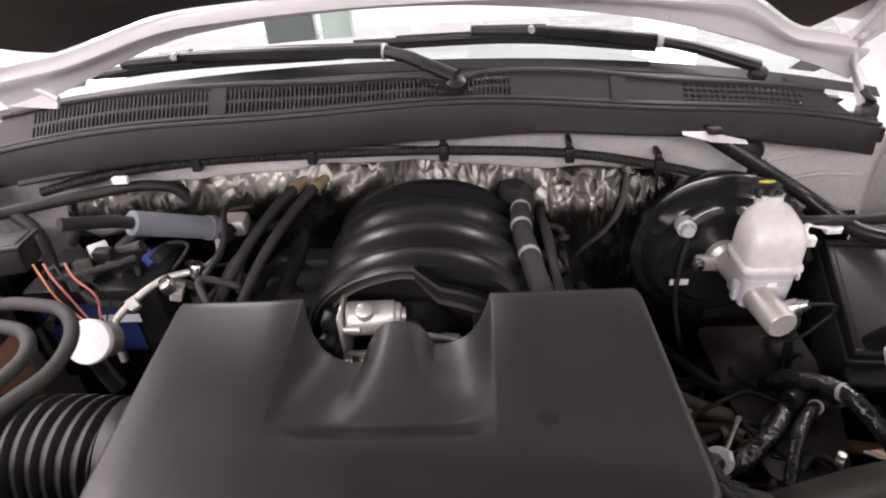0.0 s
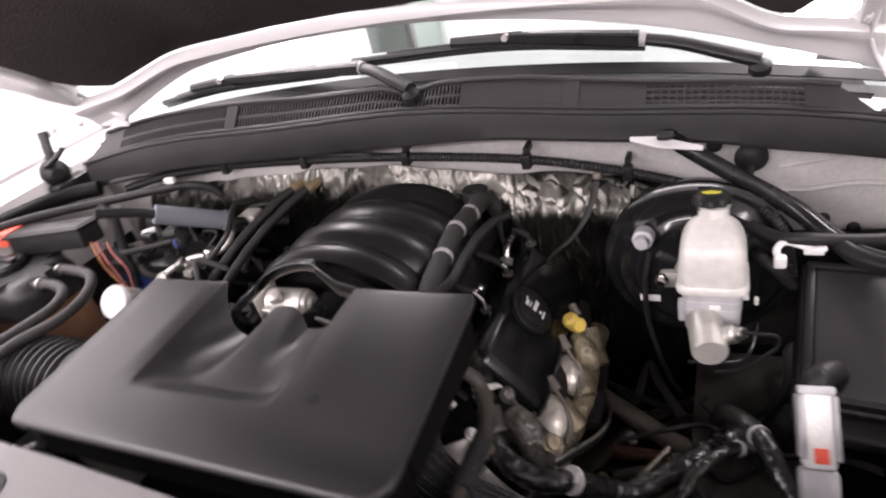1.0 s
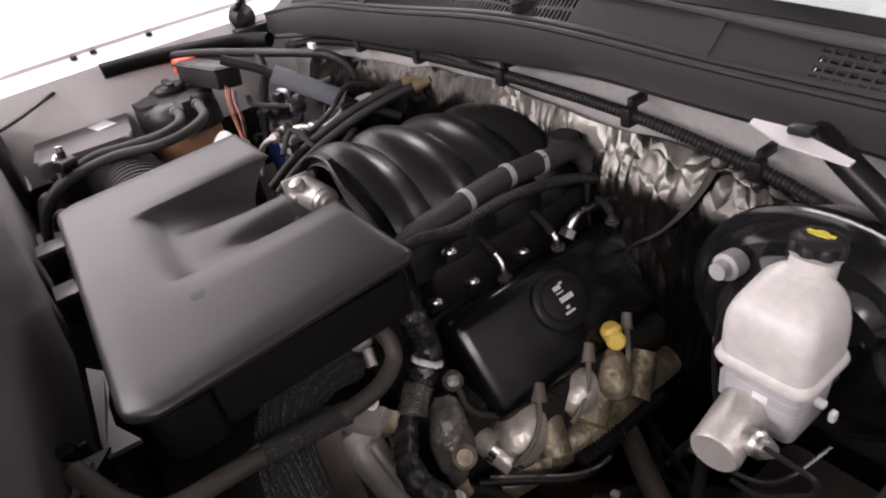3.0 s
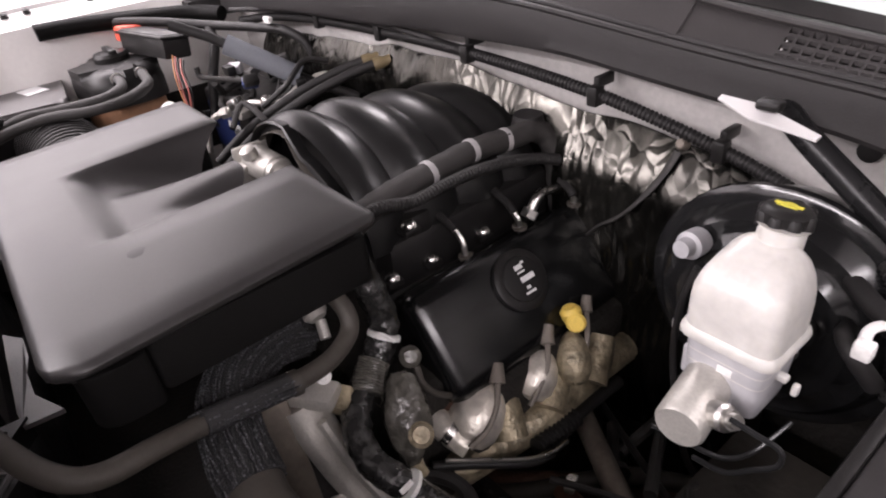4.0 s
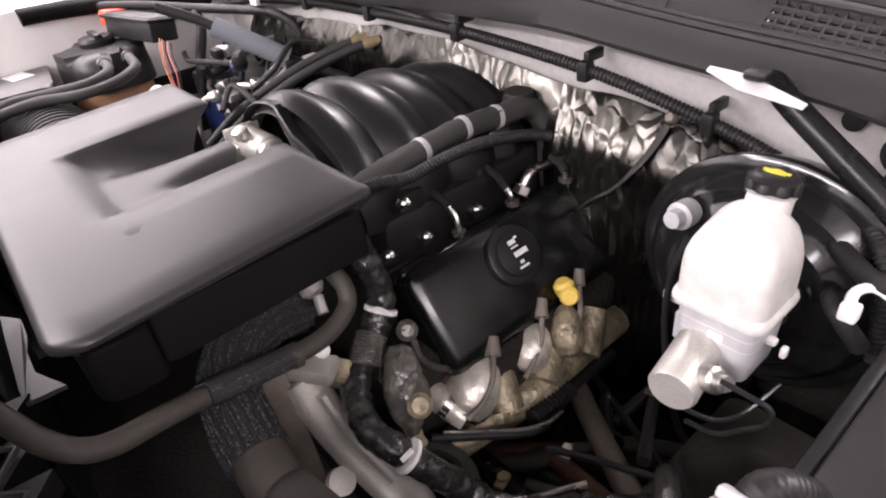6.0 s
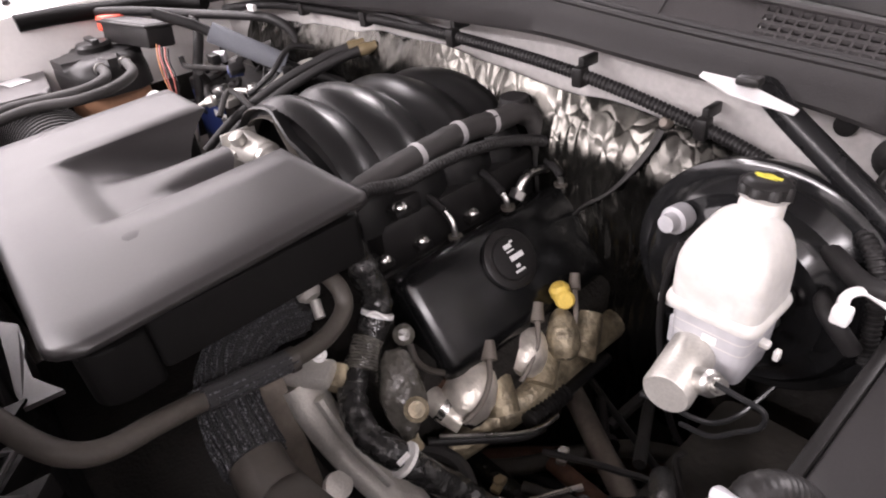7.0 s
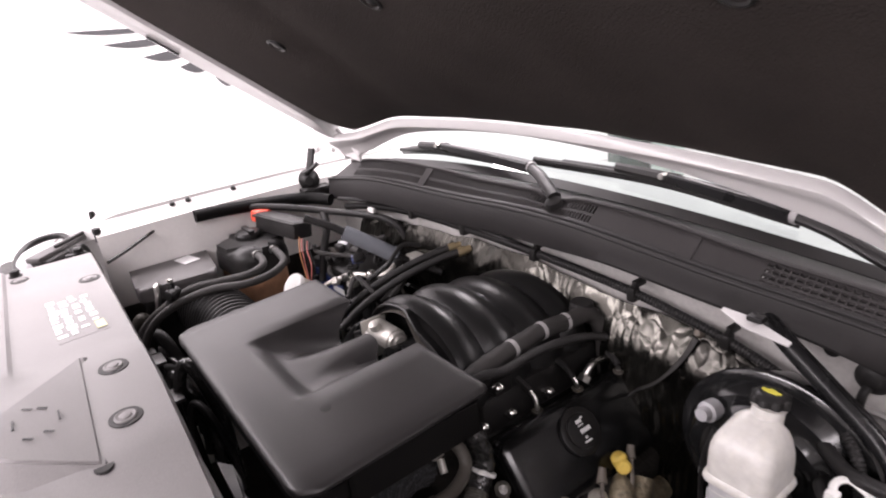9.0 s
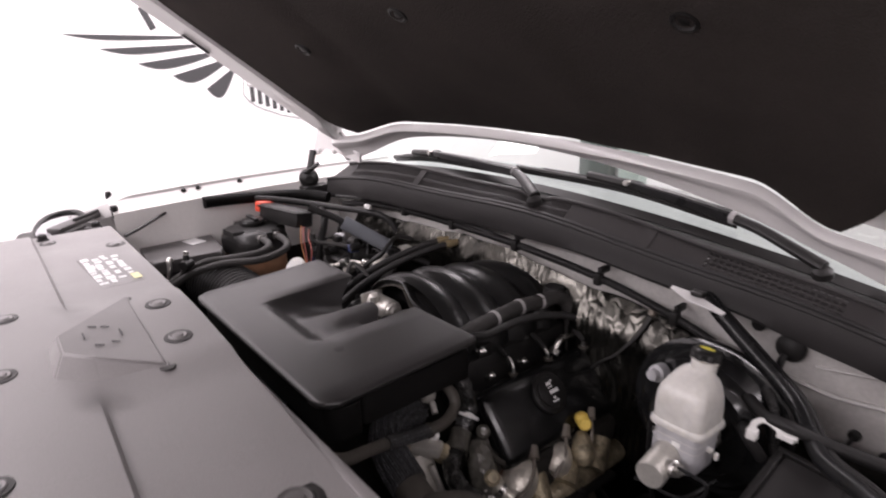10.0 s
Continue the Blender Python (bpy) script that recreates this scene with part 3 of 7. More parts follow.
def fenders():
    f = thing("fender", (-0.85, 0.5, 1.1), "white front fender with bolted inner rail", "car fender", "front fenders")
    # outer skin, curving down to the side
    ys = span(-0.1, 1.15, 26)

    def crown(y):
        return 1.178 + 0.03 * (1 - ((y - 0.8) / 0.9) ** 2) - (0.25 * (0.1 - y) ** 2 if y < 0.1 else 0)

    def inset(y):
        return 0.20 * max(0, 0.25 - y) ** 1.3

    rows = []
    for y in span(0.14, 1.15, 34):
        z = crown(y) - 0.09 * step((0.33 - y) / 0.19)
        e = -0.80 - 0.17 * step((0.31 - y) / 0.12)
        rows.append([(e, y, z - 0.035), (e - 0.002, y, z - 0.004), (e - 0.008, y, z), (e * 0.5 - 0.49, y, z + 0.004), (-1.0, y, z), (-1.03, y, z - 0.012), (-1.055, y, z - 0.05), (-1.065, y, z - 0.12), (-1.07, y, z - 0.27), (-1.07, y, z - 0.5)])
    part("outer_skin", sheet(rows, 0.004), M_PAINT, f)
    # inner rail and apron
    rows = [[(-0.800 + inset(y), y, crown(y) - 0.012), (-0.79 + inset(y), y, crown(y) - 0.022), (-0.77 + inset(y), y, crown(y) - 0.026), (-0.755 + inset(y), y, crown(y) - 0.035), (-0.75, y, 1.02), (-0.74, y, 0.38)] for y in span(0.27, 1.2, 16)]
    part("inner_apron", sheet(rows, 0.004, (1, 0, 0)), M_APRON, f, "pale painted inner apron")
    for y in (0.46, 0.50, 0.62):
        bolt("bolt", (-0.795, y, crown(y) - 0.016), (0.3, 0, 1), 0.006, 0.008, M_BLACK, f)
    part("bump_stop", join(lathe([(0, 0.008), (0.02, 0.008), (0.022, 0.010), (0.032, 0.009)], (-0.765, 0.275, 1.15), (-0.765, 0.275, 1.3), 12)), M_RUBBER, f, "black rubber bump stop")
    g = thing("fender", (0.92, 0.5, 1.1), "white front fender beside the fuse box", "car fender", "front fenders")
    rows = []
    for y in ys:
        z, i = crown(y) - 0.03, -0.03
        rows.append([(0.875 - i, y, z - 0.035), (0.877 - i, y, z - 0.004), (0.883 - i, y, z), (0.93 - i, y, z + 0.004), (0.98 - i, y, z - 0.01), (1.03 - i, y, z - 0.05), (1.06 - i, y, z - 0.2), (1.07 - i, y, z - 0.5)])
    part("outer_skin", sheet(rows, 0.004), M_PAINT, g)
    rows = [[(0.906, y, crown(y) - 0.045), (0.892, y, crown(y) - 0.06), (0.86, y, 1.0), (0.85, y, 0.38)] for y in span(0.1, 1.08, 16)]
    part("inner_apron", sheet(rows, 0.004, (-1, 0, 0)), M_PANEL, g, "inner apron, shade-greyed like the firewall")


fenders()


def wheel_liner():
    for x, way, top, y0, y1 in ((0.80, 1, 0.84, 0.24, 0.98), (-0.735, -1, 0.98, -0.05, 0.9)):
        w = thing("wheel_liner", (x, 0.6, 0.5), "dark plastic wheel arch liner with upright ribs", "wheel arch liner", "wheel arch liners")
        part("liner", sheet([[(x + way * 0.03 * q, y, top + (0.41 - top) * q) for q in span(0, 1, 6)] for y in span(y0, y1, 12)], 0.005, (way, 0, 0)), M_IRON, w)
        for y in span(y0 + 0.06, y1 - 0.06, 5):
            part("rib", tube([(x, y, top - 0.01), (x + way * 0.028, y, 0.44)], 0.007, 8, 1), M_IRON, w)


wheel_liner()


def hinge(name, x, y, z, hx, hy, hz, side, label, plate=()):
    h = thing(name, (x, y, z), label, "hood hinge", "hood hinges")
    a, b = Vector((x, y, z)), Vector((hx, hy, hz))
    up = Vector((0, -0.055, 0.042))
    if plate:
        # a bent white bracket on the hood, carried by a short black link
        part("bracket", loft([[(px, py + t, pz) for px, py, pz in plate] for t in (0.0, 0.006)]), M_PAINT, h)
        part("flange", tube([plate[0], plate[-1], plate[-2]], 0.006, 8, 1), M_PAINT, h)
        low = Vector(plate[1]).lerp(Vector(plate[2]), 0.4)
        part("arm", tube([a, a.lerp(low, 0.5) + Vector((0, -0.006, 0)), low + Vector((0, -0.004, 0.012))], 0.013, 10, 4, flat=0.6), M_BLACK, h, "black link arm")
    else:
        arm = loft([[p + q + Vector((side * 0.006 * e, 0, 0)) for q, e in ((-k, 0), (-k, 1), (k, 1), (k, 0))] for p, k in ((a, Vector((0, 0.016, 0.004))), (a.lerp(b, 0.4) + Vector((0, -0.006, 0.006)), Vector((0, 0.02, 0.006))), (a.lerp(b, 0.8), Vector((0, 0.026, 0.004))), (b, Vector((0, 0.032, -0.006))), (b + up, Vector((0, 0.02, -0.016))))])
        bmesh.ops.bevel(arm, geom=arm.edges[:], offset=0.002, segments=1, affect="EDGES")
        part("arm", arm, M_PAINT, h)
        foot = b + Vector((side * 0.045, 0.05, -0.05))
        part("gusset", loft([[p + Vector((0, 0, t)) for p, t in ((b + Vector((0, -0.03, 0.01)), -z), (b + Vector((side * 0.05, -0.03, 0.03)), -z), (foot + Vector((side * 0.01, 0.02, 0)), -z), (foot + Vector((-side * 0.035, 0.012, -0.006)), -z))] for z in (0.0, 0.005)]), M_PAINT, h)
    for k, (f, d) in enumerate(((0.15, 0.0), (0.75, 0.004))):
        at = Vector(plate[2]).lerp(Vector(plate[5]), f * 0.6) + Vector((0, -0.001, 0.014)) if plate else b + up * f + Vector((side * 0.007, 0, d))
        bolt("bolt", at, (0, -1, 0.1) if plate else (side, -0.2, 0.1), 0.007, 0.008, M_PAINT, h)
    part("pivot", lathe([(0, 0.03), (0.014, 0.03), (0.018, 0.024), (0.03, 0.012)], a - Vector((0.01, 0, 0)), a + Vector((1, -0.4, 0)), 20), M_BLACK, h, "round black pivot cover")
    part("base_plate", box(x - 0.02, x + 0.03, y - 0.035, y + 0.05, z - 0.05, z - 0.02, 0.004), M_BLACK, h)
    part("link", tube([a + Vector((0, -0.012, 0.02)), a.lerp(b, 0.3) + Vector((0.004, -0.028, 0)), a.lerp(b, 0.42) + Vector((0, -0.02, 0))], 0.010, 8, 4, flat=0.6), M_BLACK, h)


hinge("hinge", -0.745, 0.822, 1.178, -0.615, 0.885, 1.305, 1, "white hood hinge bracket on a black link and pivot", ((-0.72, 0.85, 1.335), (-0.765, 0.85, 1.250), (-0.742, 0.85, 1.246), (-0.69, 0.852, 1.272), (-0.53, 0.872, 1.246), (-0.522, 0.872, 1.262), (-0.594, 0.86, 1.322)))
hinge("hinge", 0.79, 1.075, 1.095, 0.735, 1.085, 1.205, -1, "white hood hinge arm beside the cowl end")


def firewall():
    xs = span(-0.75, 0.93, 50)
    rows = [[(x, yc(x) + 0.045 + 0.012 * w, zc(x) - 0.03 - 0.95 * w) for w in span(0, 1, 14)] for x in xs]
    f = solo("firewall", sheet(rows, 0.004, (0, 1, 0)), M_PANEL, (0.05, 0.95, 0.6), "whitish steel firewall panel, greyed for shade", "firewall", kind="structure")
    hole = Vector((0.591, yc(0.591) + 0.041, 1.040))
    part("hole", lathe([(-0.002, 0.025), (0.004, 0.025), (0.007, 0.022), (0.012, 0.014), (0.014, 0.010)], hole, hole + Vector((0, -1, 0)), 24), M_RUBBER, f, "black rubber plug")
    for x, z, k in ((0.537, 1.069, 0.012), (0.702, 0.912, 0.010), (0.748, 0.888, 0.010)):
        q = Vector((x, yc(x) + 0.041, z))
        part("plug", lathe([(-0.002, k), (0.004, k), (0.006, k * 0.7)], q, q + Vector((0, -1, 0)), 16), M_RUBBER, f, "small black rubber plug")
    # beads pressed along the panel
    part("bead", tube([(x, yc(x) + 0.043, 0.979 - 0.07 * (x - 0.6) - 0.004 * math.sin(x * 40)) for x in span(0.56, 0.84, 14)], 0.006, 8, 1, flat=0.8), M_PANEL, f)
    part("bead", tube([(x, yc(x) + 0.044, 1.012 + 0.10 * (x - 0.6)) for x in span(0.63, 0.84, 8)], 0.004, 8, 1, flat=0.8), M_PANEL, f)
    # crinkled heat blanket
    random.seed(3)
    rows = []
    for x in span(-0.60, 0.53, 270):
        line = []
        right = step((x - 0.14) / 0.1)
        for w in span(0, 1, 44):
            q = Vector((x * 9 + w * 3, w * 2.5 - abs(x) * 3, 0.3))
            bulge = noise.noise(q) * 0.012 + (0.5 - abs(noise.noise(q * 2.1))) * 0.006 + (0.5 - abs(noise.noise(q * 5.3))) * 0.0022
            pleat = noise.noise(Vector((x * 62 + 2.5 * noise.noise(q), w * 1.7, 7.0))) + 0.35 * noise.noise(Vector((x * 95, w * 3, 3.0)))
            bulge *= 1 - 0.55 * right
            bulge += right * (0.5 - abs(pleat)) * 0.007 * step(w / 0.1)
            top = zc(x) - 0.103 - 0.018 * min(1, max(0, x / 0.15)) + 0.010 * noise.noise(Vector((x * 11, 2.0, 0))) - 0.12 * max(0, x - 0.33)
            fwd = 0.012 + 0.036 * math.sin(min(1, w * 5) * math.pi / 2) + (-0.07 * (1 - right) + 0.055 * right) * w
            line.append((x, yc(x) + 0.036 - fwd + bulge, top - 0.40 * w))
        rows.append(line)
    solo("heat_blanket", sheet(rows, 0.002, (0, 1, 0)), M_FOIL, (0, 0.93, 0.8), "crinkled silver foil heat blanket on the firewall", "heat blanket")
    s = thing("ground_strap", (0.35, 0.95, 1.04), "flat grey ground strap hanging from the firewall", "strap")
    part("strap", tube([(0.358, 0.972, 1.040), (0.352, 0.955, 1.015), (0.338, 0.935, 0.985), (0.315, 0.925, 0.955), (0.285, 0.92, 0.93), (0.26, 0.92, 0.90)], 0.006, 8, 8, flat=0.4), M_TAPE, s)
    part("lug", join(lathe([(0, 0.008), (0.008, 0.008), (0.012, 0.005)], (0.359, 0.984, 1.046), (0.359, 0.92, 1.07), 10)), M_DULL, s)


firewall()


def headlight_bracket():
    h = thing("headlight_bracket", (-0.82, 0.2, 1.13), "dark grey plastic bracket beside the headlight", "bracket")
    ang = math.atan2(0.132, -0.136)
    at = Matrix.Translation((-0.835, 0.2, 1.143)) @ Matrix.Rotation(ang, 4, "Z")
    part("plate", moved(box(-0.095, 0.095, -0.018, 0.02, -0.008, 0.006, 0.005), at), M_LID, h)
    part("ridge", moved(box(-0.03, 0.09, -0.014, -0.004, 0.004, 0.014, 0.004), at), M_COWL, h)
    part("foot", moved(box(-0.085, -0.01, -0.03, 0.02, -0.045, -0.006, 0.006), at), M_COWL, h)
    for x, y, z, k in ((-0.756, 0.226, 1.136, 0.011), (-0.735, 0.205, 1.13, 0.009), (-0.633, 0.099, 1.155, 0.010)):
        part("knob", lathe([(0, k * 1.3), (0.003, k * 1.3), (0.004, k), (0.014, k * 0.9), (0.016, k * 0.5)], (x, y, z), (x, y, z + 1), 14), M_BLACK, h, "round black knob")
    part("stud", lathe([(0, 0.008), (0.028, 0.008), (0.032, 0.005)], (-0.868, 0.285, 1.17), (-0.868, 0.285, 2), 10), M_BLACK, h, "black rubber stud")


headlight_bracket()


def bulkhead_mat():
    rows = [[(x, yc(x) + 0.038 - 0.05 * w, 1.0 - 0.05 * max(0, 0.4 - x) - 0.6 * w) for w in span(0, 1, 8)] for x in span(-0.75, 0.43, 32)]
    solo("bulkhead_mat", sheet(rows, 0.006, (0, 1, 0)), M_IRON, (0.05, 0.9, 0.4), "dark sound mat low on the firewall", "sound mat")


bulkhead_mat()


def footwell_mat():
    rows = [[(x, yc(x) + 0.034 - 0.03 * w, 0.90 - 0.10 * max(0, x - 0.6) - 0.5 * w) for w in span(0, 1, 8)] for x in span(0.435, 0.85, 14)]
    solo("bulkhead_mat", sheet(rows, 0.006, (0, 1, 0)), M_IRON, (0.64, 1.0, 0.4), "dark sound mat low on the firewall behind the booster", "sound mat")


footwell_mat()


def radiator_cover():
    r = thing("radiator_cover", (0.04, 0.1, 1.1), "grey plastic radiator shroud cover with raised emblem block", "radiator cover")

    def top(x, y):
        return 1.148 - 0.010 * ((x + 0.05) / 0.6) ** 2 - 0.055 * max(0, x - 0.1) - 0.25 * max(0, -0.02 - y) ** 1.5

    xs = span(-0.62, 0.70, 40)
    rows = []
    for y in [-0.42, -0.36, -0.3, -0.24, -0.18, -0.12, -0.06, -0.0, 0.05, 0.08, 0.085, 0.12, 0.17, 0.22, 0.246, 0.252, 0.254]:
        line = []
        for x in xs:
            z = top(x, y)
            # the side fields step down
            if (x > 0.19 or x < -0.11) and y > 0.082:
                z -= 0.006
            if y > 0.25:
                z -= 0.02 if y < 0.253 else 0.035
            line.append((x, y - 0.012 * max(0, x) / 0.4, z))
        rows.append(line)
    part("panel", sheet(rows, 0.004), M_RAD, r)
    part("rear_flange", box(-0.685, 0.66, 0.232, 0.246, 0.85, 1.11, 0.003), M_RAD, r)
    for k in range(4):
        x = 0.10 + 0.11 * k
        a, b = (0.045, 0.0) if k % 2 else (0.0, 0.045)
        part("stiffener", tube([(x + a, 0.254, 0.84), (x + b, 0.254, 0.99)], 0.010, 6, 1, flat=0.8), M_BLACK, r)
        part("stiffener", box(x, x + 0.006, 0.246, 0.262, 0.78, 0.955, 0.002), M_BLACK, r)
    tab = ((0.02, 0.285), (0.041, 0.301), (0.073, 0.301), (0.097, 0.296), (0.132, 0.297), (0.169, 0.315), (0.166, 0.283), (0.145, 0.281), (0.07, 0.283))
    part("pale_tab", loft([[(x, y, z - 0.03 * max(0, x - 0.03)) for x, y in tab] for z in (0.974, 0.979)]), M_LID, r, "pale grey shroud tab", smooth=False)
    for k in range(3):
        x = 0.155 + 0.05 * k
        part("web", loft([[(x, 0.252, z), (x + 0.045, 0.25, z), (x + 0.05, 0.254, z), (x + 0.004, 0.288, z)] for z in (0.955, 0.978)]), M_BLACK, r, smooth=False)
        part("web_rib", tube([(x, 0.248, 0.982), (x + 0.022, 0.272, 0.985), (x + 0.05, 0.25, 0.982)], 0.0028, 6, 1), M_LID, r)
    # emblem block: a wedge on the front edge
    bm = bmesh.new()
    lo = [bm.verts.new(q) for q in ((-0.112, 0.174, 1.140), (0.166, 0.163, 1.136), (0.160, 0.085, 1.136), (0.118, 0.032, 1.136), (0.014, 0.038, 1.138))]
    hi = [bm.verts.new(q) for q in ((-0.103, 0.169, 1.1505), (0.158, 0.159, 1.146), (0.115, 0.084, 1.164), (0.089, 0.054, 1.1695), (0.030, 0.055, 1.1685))]
    bm.faces.new(hi)
    for k in range(5):
        bm.faces.new((lo[k], lo[(k + 1) % 5], hi[(k + 1) % 5], hi[k]))
    bmesh.ops.bevel(bm, geom=bm.edges[:], offset=0.003, segments=2, affect="EDGES")
    part("emblem_block", bm, M_RAD, r)
    part("slot", tube([(-0.10, 0.172, 1.1425), (0.10, 0.164, 1.1405), (0.158, 0.161, 1.140)], 0.0042, 8, 1), M_BLACK, r, "dark slot behind the emblem block")
    part("slot_end", lathe([(0, 0.011), (0.003, 0.010)], (0.160, 0.158, 1.1405), (0.160, 0.158, 2), 14), M_BLACK, r)
    for k, (x, y, l) in enumerate(((0.045, 0.13, 0.02), (0.045, 0.085, 0.02), (0.02, 0.115, 0.012), (0.075, 0.118, 0.012), (0.015, 0.10, 0.012), (0.08, 0.098, 0.012))):
        part("emblem_mark", moved(box(-l / 2, l / 2, -0.001, 0.001, 0, 0.0012), Matrix.Translation((x, y, 1.1690 - (y - 0.055) * 0.165)) @ Matrix.Rotation(0 if k < 2 else 0.9, 4, "Z")), M_GREYINK, r, smooth=False)
    for x, y, s in ((0.089, 0.193, 0.014), (-0.04, 0.201, 0.014), (0.449, 0.183, 0.02), (-0.44, 0.222, 0.014), (-0.125, 0.004, 0.013), (0.063, -0.012, 0.013), (0.282, -0.032, 0.013), (-0.549, 0.108, 0.012)):
        p = Vector((x, y, top(x, y) - 0.001 - (0.006 if (x > 0.19 or x < -0.11) and y > 0.082 else 0)))
        part("clip_ring", lathe([(0.0005, s * 1.4), (0.002, s * 1.36), (0.0022, s * 0.8)], p, p + Vector((0, 0, 1)), 24), M_BLACK, r)
        part("push_clip", lathe([(0, s * 0.95), (0.003, s * 0.92), (0.0042, s * 0.8), (0.003, s * 0.6), (0.0032, s * 0.5), (0.0045, s * 0.45), (0.005, s * 0.3)], p, p + Vector((0, 0, 1)), 24), M_RAD if s < 0.018 else M_LID, r)
    # sticker with lines that cannot be read
    t = Matrix.Translation((-0.275, 0.178, top(-0.275, 0.178) - 0.0055)) @ Matrix.Rotation(radians(3), 4, "Z")
    st = part("sticker", moved(box(-0.095, 0.095, -0.036, 0.036, 0, 0.0008), t), M_RAD, r, "sticker with small white print", smooth=False)
    random.seed(5)
    for i in range(4):
        x = -0.088 + 0.012 * (i % 2)
        while x < 0.075 - 0.01 * i:
            l = random.uniform(0.008, 0.022)
            y = -0.034 + i * 0.0175 + random.uniform(-0.002, 0.002)
            part("print_bar", moved(box(x, min(x + l, 0.088), y, y + random.uniform(0.009, 0.015), 0.0008, 0.0016), t), M_INK, st, smooth=False)
            x += l + random.uniform(0.003, 0.02 if i > 1 else 0.008)
    part("yellow_bar", moved(box(0.055, 0.085, 0.020, 0.034, 0.0018, 0.0024), t), M_YELLOWINK, st, smooth=False)
    for ob in r.children_recursive:
        o = origin(ob)
        for v in ob.data.vertices:
            p = v.co + o
            v.co = Vector((p.x * 1.11 + 0.018, p.y - 0.015 - 0.02 * p.x, p.z + 0.022 + 0.055 * max(0, p.x - 0.1))) - o
    # latch hook and headlight housing at the corner
    hl = thing("headlight", (-0.85, 0.155, 1.06), "pale clear headlight dome with a black rim", "headlight")
    dome = lathe([(0, 0.075), (0.05, 0.074), (0.068, 0.066), (0.082, 0.048), (0.09, 0.024), (0.092, 0.004)], (-0.85, 0.155, 1.06), (-0.85, 0.155, 1.3), 32)
    for v in dome.verts:
        v.co.y = 0.155 + (v.co.y - 0.155) * 0.8 + (v.co.x + 0.85) * -0.25
    part("lens", dome, M_NYLON2, hl, "pale clear lens")
    part("ring", tube([(-0.785, 0.10, 1.112), (-0.86, 0.105, 1.128), (-0.915, 0.135, 1.142), (-0.935, 0.175, 1.147), (-0.92, 0.21, 1.147), (-0.875, 0.222, 1.140)], 0.0085, 10), M_BLACK, hl, "black rubber rim")
    part("housing", box(-0.94, -0.69, 0.06, 0.26, 0.95, 1.115, 0.02, 3), M_COWL, hl, "dark plastic housing")


radiator_cover()


